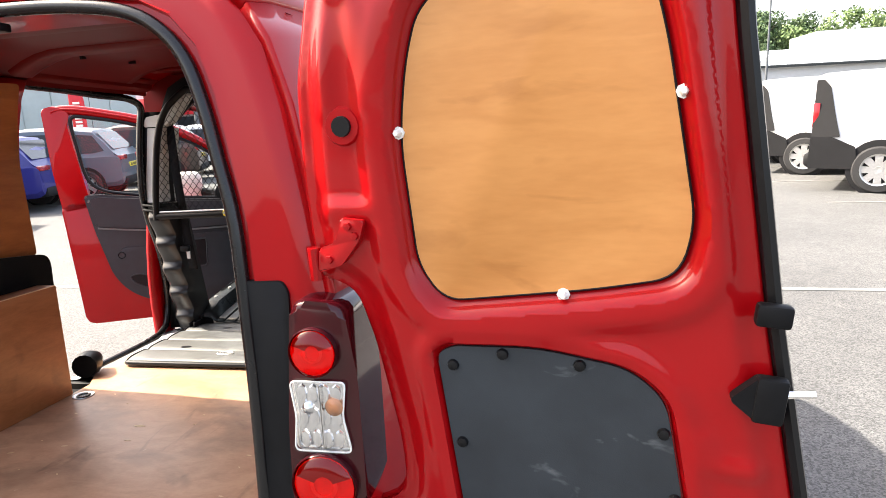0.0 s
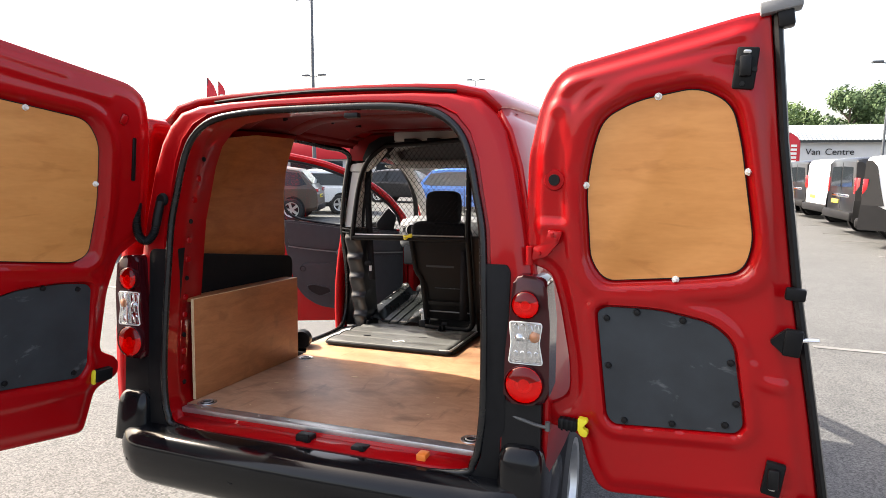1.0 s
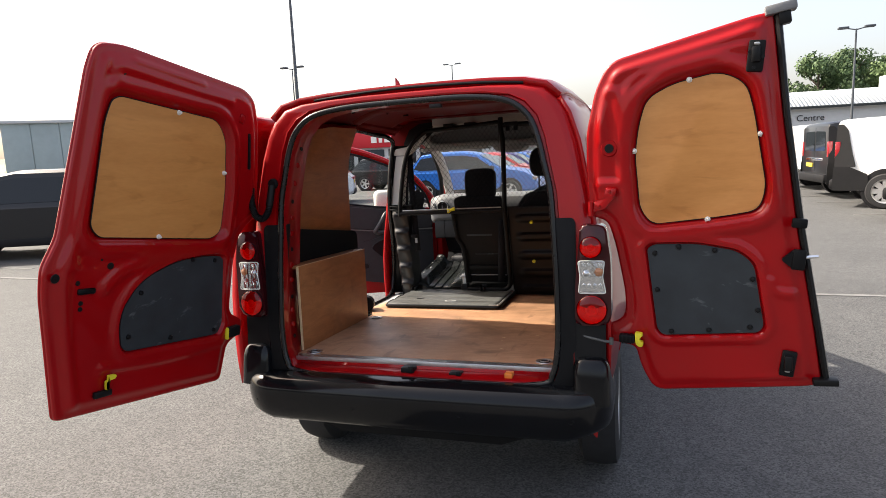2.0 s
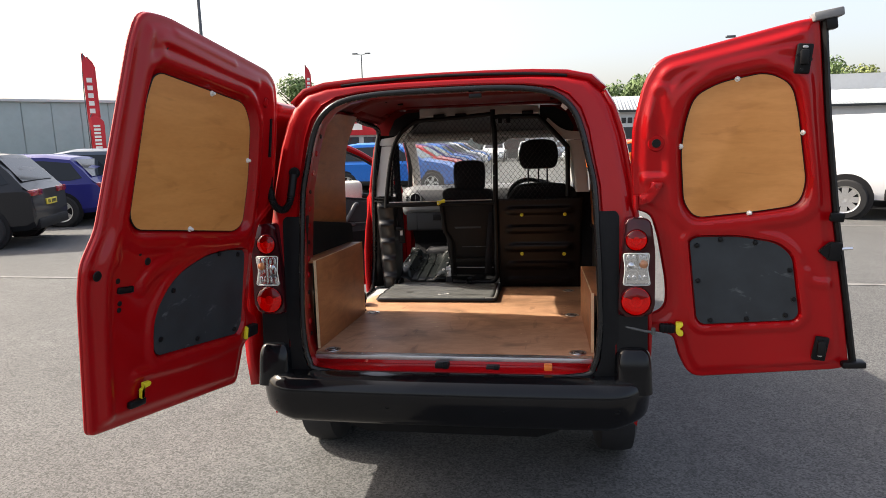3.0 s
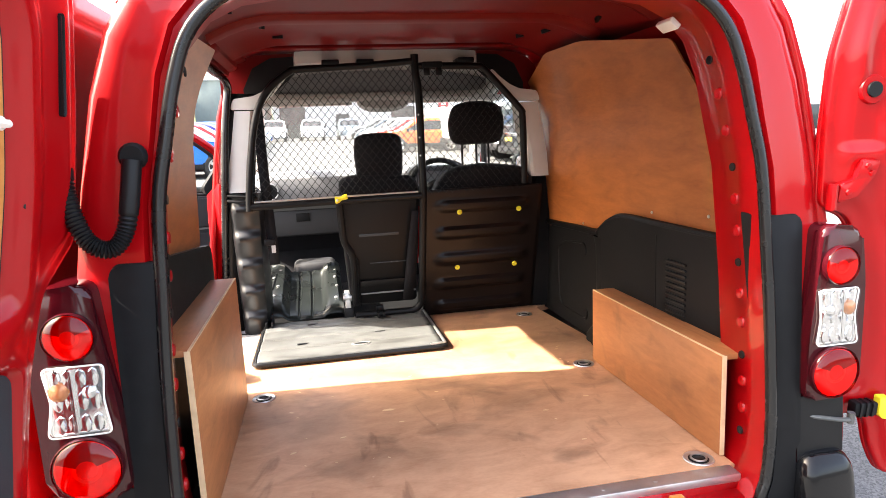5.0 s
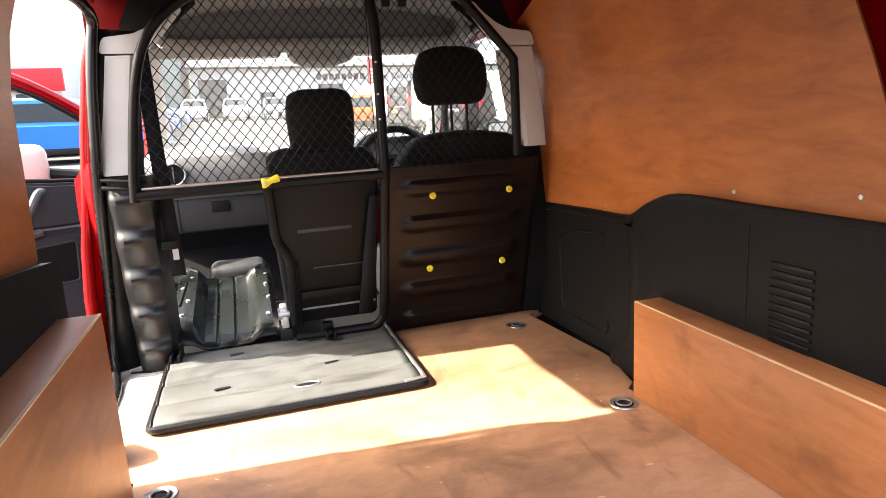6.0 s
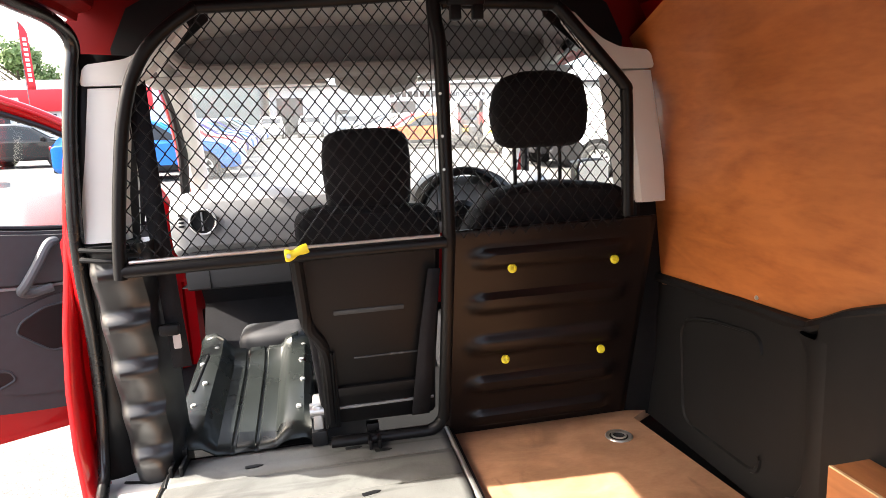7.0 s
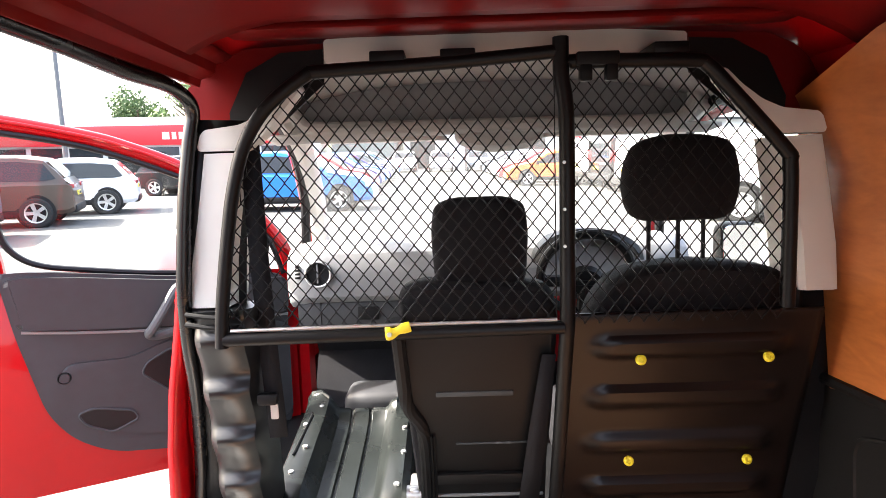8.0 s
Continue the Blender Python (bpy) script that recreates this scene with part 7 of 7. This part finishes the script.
def build_van(paint, label):
    """A panel van; rear at x = 0, nose towards +x."""
    v = thing("van", label, "van", group="row of panel vans")
    L, W, H = 5.0, 0.97, 1.97
    rows = []
    for x, lo, hi, w in ((0.0, 0.45, H * 0.94, 0.93), (0.03, 0.38, H * 0.972, 0.955), (0.12, 0.34, H * 0.988, 0.975), (0.5, 0.33, H, 1), (L * 0.62, 0.33, H, 1), (L * 0.70, 0.33, H * 0.96, 1), (L * 0.83, 0.33, H * 0.62, 1), (L * 0.95, 0.33, H * 0.50, 0.95), (L, 0.36, H * 0.38, 0.84)):
        waist = min(hi, H * 0.55)
        k = (hi - waist) / (H - waist)
        t = W * w * (1 - 0.10 * k)
        half = [(W * w * 0.93, lo), (W * w, lo + 0.12), (W * w, waist - 0.03), (W * w * 0.995, waist), (t, hi - 0.10 * k), (t * 0.97, hi - 0.035 * k), (t * 0.90, hi)]
        rows.append([Vector((x, -y, z)) for y, z in half] + [Vector((x, 0, hi + 0.02))] + [Vector((x, y, z)) for y, z in half[::-1]])
    bm = bmesh.new()
    loft(bm, rows, caps=True)
    part("body", bm, PAINTS[paint], v, "", True, 30)
    for s in (-1, 1):
        for nm, o in (("rear_pillar", [(-0.01, 0.80), (0.36, 0.80), (0.28, 1.2), (0.19, 1.70), (0.10, 1.84), (0.0, 1.84)]), ("bumper_wrap", [(-0.04, 0.34), (0.60, 0.34), (0.56, 0.66), (0.22, 0.82), (-0.02, 0.82)])):
            bm = bmesh.new()
            slab(bm, rounded(o, 0.03), 0.0, 0.03, Matrix(((1, 0, 0, 0), (0, 0, s, 0), (0, 1, 0, 0), (0, 0, 0, 1))))
            for q in bm.verts:
                z, x = q.co.z, q.co.x
                q.co.y += s * (W * (0.950 + 0.05 * min(1, max(0, x) / 0.35)) - 0.006 - 0.10 * W * max(0, z - 1.06) / 0.9)
            part(nm, bm, CLADDING, v, "dark grey plastic corner cladding")
        bm = bmesh.new()
        box(bm, (-0.015, min(s * W * 0.84, s * W * 0.955), 0.98), (0.075, max(s * W * 0.84, s * W * 0.955), 1.42), 0.015)
        part("tail_lamp", bm, LAMP_RED, v)
        if paint == "black":
            bm = bmesh.new()
            slab(bm, rounded([(0.05, 1.15), (0.70, 1.15), (0.66, 1.70), (0.05, 1.72)], 0.04), 0, 0.012, Matrix(((0, 0, -1, 0.004), (s, 0, 0, 0), (0, 1, 0, 0), (0, 0, 0, 1))))
            part("rear_window", bm, CARGLASS, v)
        bm = bmesh.new()
        box(bm, (3.25, min(s * W * 0.9, s * (W + 0.01)), 1.12), (4.0, max(s * W * 0.9, s * (W + 0.004)), 1.62), 0.02)
        part("cab_window", bm, CARGLASS, v)
        for x in (0.86, L - 0.95):
            bm = bmesh.new()
            lathe(bm, [(0.0, -0.1), (0.41, -0.1), (0.41, 0.014), (0.37, 0.018), (0.0, 0.018)], pose(x, s * W * 0.985, 0.36, s * -90, 0, 0), 24)
            part("wheel_arch", bm, CLADDING, v)
            wheel(v, x, s * (W - 0.06), 0.335, s, False)
        bm = bmesh.new()
        box(bm, (1.4, min(s * W * 0.95, s * W * 1.015), 0.33), (L - 1.4, max(s * W * 0.95, s * W * 1.015), 0.52), 0.02)
        part("sill_cladding", bm, CLADDING, v)
    bm = bmesh.new()
    box(bm, (-0.10, -W * 0.96, 0.36), (0.3, W * 0.96, 0.56), 0.05)
    part("rear_bumper", bm, CLADDING, v)
    bm = bmesh.new()
    box(bm, (-0.02, -0.55, 0.86), (0.02, 0.55, 0.95), 0.01)
    part("door_garnish", bm, CHROME if paint == "black" else PAINTS[paint], v)
    bm = bmesh.new()
    box(bm, (-0.018, 0.12, 0.70), (0.03, 0.56, 0.79), 0.004)
    part("number_plate", bm, PLATE_Y, v)
    bm = bmesh.new()
    box(bm, (-0.004, -0.005, 0.60), (0.01, 0.005, 1.83))
    part("door_gap", bm, CLADDING, v)
    for ob in v.children_recursive:
        if ob.name.split(".")[0] not in ("wheel", "tyre", "rim", "wheel_arch"):
            for q in ob.data.vertices:
                q.co.z = min(q.co.z, 0.8) + 0.80 * max(0.0, q.co.z - 0.8)
        ob.data.transform(Matrix.Scale(1.17, 4))
    return v


white_van = build_van("white", "white panel van with dark corner cladding")
white_van.matrix_world = pose(5.87, 12.05, 0, 0, 0, -26)
copy_thing(white_van, pose(5.70, 15.0, 0, 0, 0, -26))
black_van = build_van("black", "black panel van with rear windows")
black_van.matrix_world = pose(5.55, 17.3, 0, 0, 0, 4)
copy_thing(white_van, pose(5.65, 20.6, 0, 0, 0, 6))
copy_thing(black_van, pose(5.6, 23.9, 0, 0, 0, 8))
copy_thing(white_van, pose(5.5, 27.2, 0, 0, 0, 10))
copy_thing(white_van, pose(5.4, 30.4, 0, 0, 0, 10))

# buildings
showroom = thing("showroom", "long pale grey showroom with a ribbed metal roof", "building")
bm = bmesh.new()
box(bm, (-4.0, 57.0, 0), (48, 80, 4.15))
part("wall", bm, PALE, showroom)
bm = bmesh.new()
for k in range(174):
    x = -4.3 + 0.3 * k
    loft(bm, [[Vector((x + dx, y, z + dz)) for dx, dz in ((0, 0), (0.05, 0.05), (0.20, 0.05), (0.25, 0), (0.30, 0))] for y, z in ((56.5, 4.05), (60.5, 5.5), (68, 5.9), (80, 5.9))])
thick(part("roof", bm, ROOFS, showroom, "grey ribbed metal roof"), 0.08)
bm = bmesh.new()
box(bm, (-4.3, 56.42, 3.92), (48.3, 56.55, 4.12))
part("gutter", bm, DARK, showroom)
bm = bmesh.new()
box(bm, (24, 66, 5.0), (36, 74, 7.4))
part("roof_plant_room", bm, PALE, showroom)
for x, w, z0, z1 in ((-6.6 + 3.2, 2.2, 0.0, 3.1), (1.5, 1.2, 0.6, 2.0), (20, 4.0, 0.0, 2.8), (27, 4.0, 0.0, 2.8), (34, 4.0, 0, 2.8), (6.5, 2.2, 0.0, 2.6)):
    bm = bmesh.new()
    box(bm, (x, 56.9, z0), (x + w, 57.05, z1), 0.03)
    part("window", bm, DARK, showroom)
for word, x in (("Van", 11.7), ("Centre", 13.1)):
    txt = bpy.data.curves.new("lettering", "FONT")
    txt.body, txt.size, txt.extrude = word, 0.72, 0.02
    lettering = new("lettering_curve", txt)
    bpy.context.view_layer.update()
    me = bpy.data.meshes.new_from_object(lettering.evaluated_get(bpy.context.evaluated_depsgraph_get()))
    bpy.data.objects.remove(lettering)
    sign = new("lettering", me)
    me.materials.clear()
    me.materials.append(LETTER)
    sign.parent, sign.matrix_local = showroom, pose(x, 56.95, 2.95, 90, 0, 0)
for k in range(8):
    bm = bmesh.new()
    box(bm, (6.4 + 0.55 * k, 56.93, 2.95), (6.8 + 0.55 * k, 56.99, 3.45), 0.02)
    part("brand_bar", bm, LETTER, showroom)

shed = thing("warehouse", "long grey-green metal-clad warehouse", "building")
m = axes((-35, 25, 0), (0.733, 0.680, 0), (-0.680, 0.733, 0), (0, 0, 1))
bm = bmesh.new()
box(bm, (0, 0.04, 0), (13.5, 14, 4.48), 0, m)
shed_wall = part("wall", bm, CLAD, shed)
for k in range(9):
    bm = bmesh.new()
    box(bm, (1.5 * k + 0.02, -0.02, 0), (1.5 * k + 1.48, 0.05, 4.46), 0.01, m)
    part("panel", bm, CLAD, shed_wall)
bm = bmesh.new()
box(bm, (-0.3, -0.2, 4.45), (13.8, 14.2, 4.62), 0.03, m)
part("roof_edge", bm, PALE, shed)

dealer = thing("dealership", "low white dealership with a red fascia", "building")
bm = bmesh.new()
box(bm, (-40, 46, 0), (-11, 58, 4.3))
part("wall", bm, PALE, dealer)
bm = bmesh.new()
box(bm, (-40.2, 45.7, 2.3), (-10.8, 46.05, 3.7), 0.03)
part("fascia", bm, SIGN_RED, dealer, "red sign fascia")
bm = bmesh.new()
for x0, w in ((-20.6, 0.5), (-19.9, 0.3), (-19.4, 0.6), (-15.0, 1.4)):
    box(bm, (x0, 45.66, 2.7), (x0 + w, 45.69, 3.2))
part("sign_bars", bm, WHITE, dealer)
for k in range(-3, 7):
    bm = bmesh.new()
    box(bm, (-30.4 + 2.8 * k, 45.92, 0.2), (-28.0 + 2.8 * k, 46.02, 2.15), 0.02)
    part("window", bm, CARGLASS, dealer)
annex = thing("annex", "dark grey-green workshop block", "building")
bm = bmesh.new()
box(bm, (-10.0, 54.0, 0), (-4.6, 66, 4.9), 0.05)
part("wall", bm, material("dark_green_cladding", (0.16, 0.2, 0.19), 0.7, vary=0.1, scale=3), annex)
bm = bmesh.new()
box(bm, (-10.2, 53.8, 4.85), (-4.4, 66.2, 5.05), 0.03)
part("roof_edge", bm, PALE, annex)


# lamp posts and flags
POST = material("grey_post", (0.09, 0.1, 0.11), 0.5, metal=0.3)


def lamp_post(x, y, h, thick_r=0.07):
    p = thing("street_lamp", "tall grey twin-headed car park lamp", "street lamp", pose(x, y, 0), group="car park lamps")
    bm = bmesh.new()
    sweep(bm, [(0, 0, 0), (0, 0, h * 0.5), (0, 0, h)], [thick_r, thick_r * 0.85, thick_r * 0.6], 10)
    part("pole", bm, POST, p)
    for s in (-1, 1):
        bm = bmesh.new()
        sweep(bm, [(0, 0, h - 0.05), (s * 0.45, 0, h + 0.05)], 0.03, 8)
        box(bm, (min(s * 0.35, s * 0.85), -0.15, h + 0.02), (max(s * 0.35, s * 0.85), 0.15, h + 0.14), 0.04)
        part("lamp_head", bm, POST, p)
    return p


for x, y, h, r in LAMPS:
    lamp_post(x, y, h, r)


def flag(x, y, base, h, w, turn=0, mat=SIGN_RED):
    p = thing("feather_flag", "red and white feather flag on a pole", "flag", pose(x, y, 0, 0, 0, turn), group="feather flags")
    bm = bmesh.new()
    sweep(bm, smooth_path([(0, 0, 0), (0, 0, base), (0, 0, h * 0.75), (0.06, 0, h * 0.95), (0.25 * w, 0, h)], 4), 0.02, 6)
    part("pole", bm, POST, p)
    bm = bmesh.new()
    rows = []
    for k in range(13):
        t = k / 12
        z = base + (h - base) * t
        wd = w * (1 if t < 0.8 else 1 - ((t - 0.8) / 0.2) ** 2 * 0.85)
        rows.append([Vector((0.03 + wd * s, 0.03 * math.sin(6 * t + 3 * s), z)) for s in (0, 0.25, 0.5, 0.75, 1.0)])
    loft(bm, rows)
    sail = thick(part("sail", bm, mat, p), 0.006)
    for k in range(9):
        z = base + (h - base) * (0.12 + 0.075 * k)
        bm = bmesh.new()
        box(bm, (0.03 + w * 0.25, -0.055, z), (0.03 + w * 0.72, -0.048, z + (h - base) * 0.045))
        part("flag_bar", bm, WHITE, sail)


for x, y, b, h, w, a in FLAGS:
    flag(x, y, b, h, w, a)


# trees behind the buildings
LEAF = [material("foliage_" + n, c, 0.7, vary=0.35, scale=4) for n, c in (("dark", (0.07, 0.115, 0.045)), ("mid", (0.105, 0.16, 0.055)), ("light", (0.17, 0.20, 0.065)))]
BARK = material("bark", (0.09, 0.07, 0.05), 0.9, vary=0.3, scale=20)


def tree(x, y, h, spread, tone, seed, low=0.3):
    rng = random.Random(seed)
    t = thing("tree", "leafy green broadleaf tree", "tree", pose(x, y, 0), group="trees beyond the roofs")
    bm = bmesh.new()
    sweep(bm, [(0, 0, 0), (0.1, 0, h * 0.35), (0, 0.1, h * 0.8)], [0.35, 0.25, 0.08], 8)
    for k in range(6):
        a = rng.uniform(0, 6.28)
        sweep(bm, [(0.05, 0, h * (0.3 + 0.07 * k)), (spread * 0.5 * math.cos(a), spread * 0.5 * math.sin(a), h * (0.5 + 0.07 * k))], [0.13, 0.04], 6)
    part("trunk", bm, BARK, t)
    vs, fs = [], []
    clumps = []
    for _ in range(26):
        a, u = rng.uniform(0, 6.28), rng.random() ** 0.5
        z = h * rng.uniform(low, 0.92)
        k = math.sin(math.pi * min(0.98, (z / h - low) / (1.02 - low) * 0.8 + 0.15))
        clumps.append((spread * u * k * math.cos(a), spread * u * k * math.sin(a), z, spread * rng.uniform(0.22, 0.42)))
    for cx, cy, cz, cr in clumps:
        for _ in range(300):
            d = Vector((rng.gauss(0, 1), rng.gauss(0, 1), rng.gauss(0, 0.8))).normalized() * cr * rng.uniform(0.6, 1.08)
            p = Vector((cx, cy, cz)) + d
            n = (d.normalized() + Vector((rng.gauss(0, 0.5), rng.gauss(0, 0.5), rng.gauss(0, 0.5)))).normalized()
            u = n.orthogonal().normalized()
            v = n.cross(u)
            s = rng.uniform(0.12, 0.26)
            i = len(vs)
            vs += [p + u * s, p + v * s * 0.7, p - u * s, p - v * s * 0.7]
            fs.append((i, i + 1, i + 2, i + 3))
    me = bpy.data.meshes.new("crown")
    me.from_pydata(vs, [], fs)
    me.materials.append(LEAF[tone])
    crown = new("crown", me)
    crown.parent = t


for k, (x, y, h, s, tone) in enumerate(TREES):
    tree(x, y, h, s, tone, k + 3)
rng = random.Random(5)
bm = bmesh.new()
loft(bm, [[Vector((x, y, z * (0.6 + 0.4 * noise.noise((x * 0.03, y * 0.03, 0))))) for x in range(-160, 221, 10)] for y, z in ((96, -1), (104, 6.5), (120, 9.0), (150, 10.5), (190, 9))])
tagged(part("hillside", bm, LEAF[2], None), "green wooded hillside behind the buildings", "hill", kind="structure")
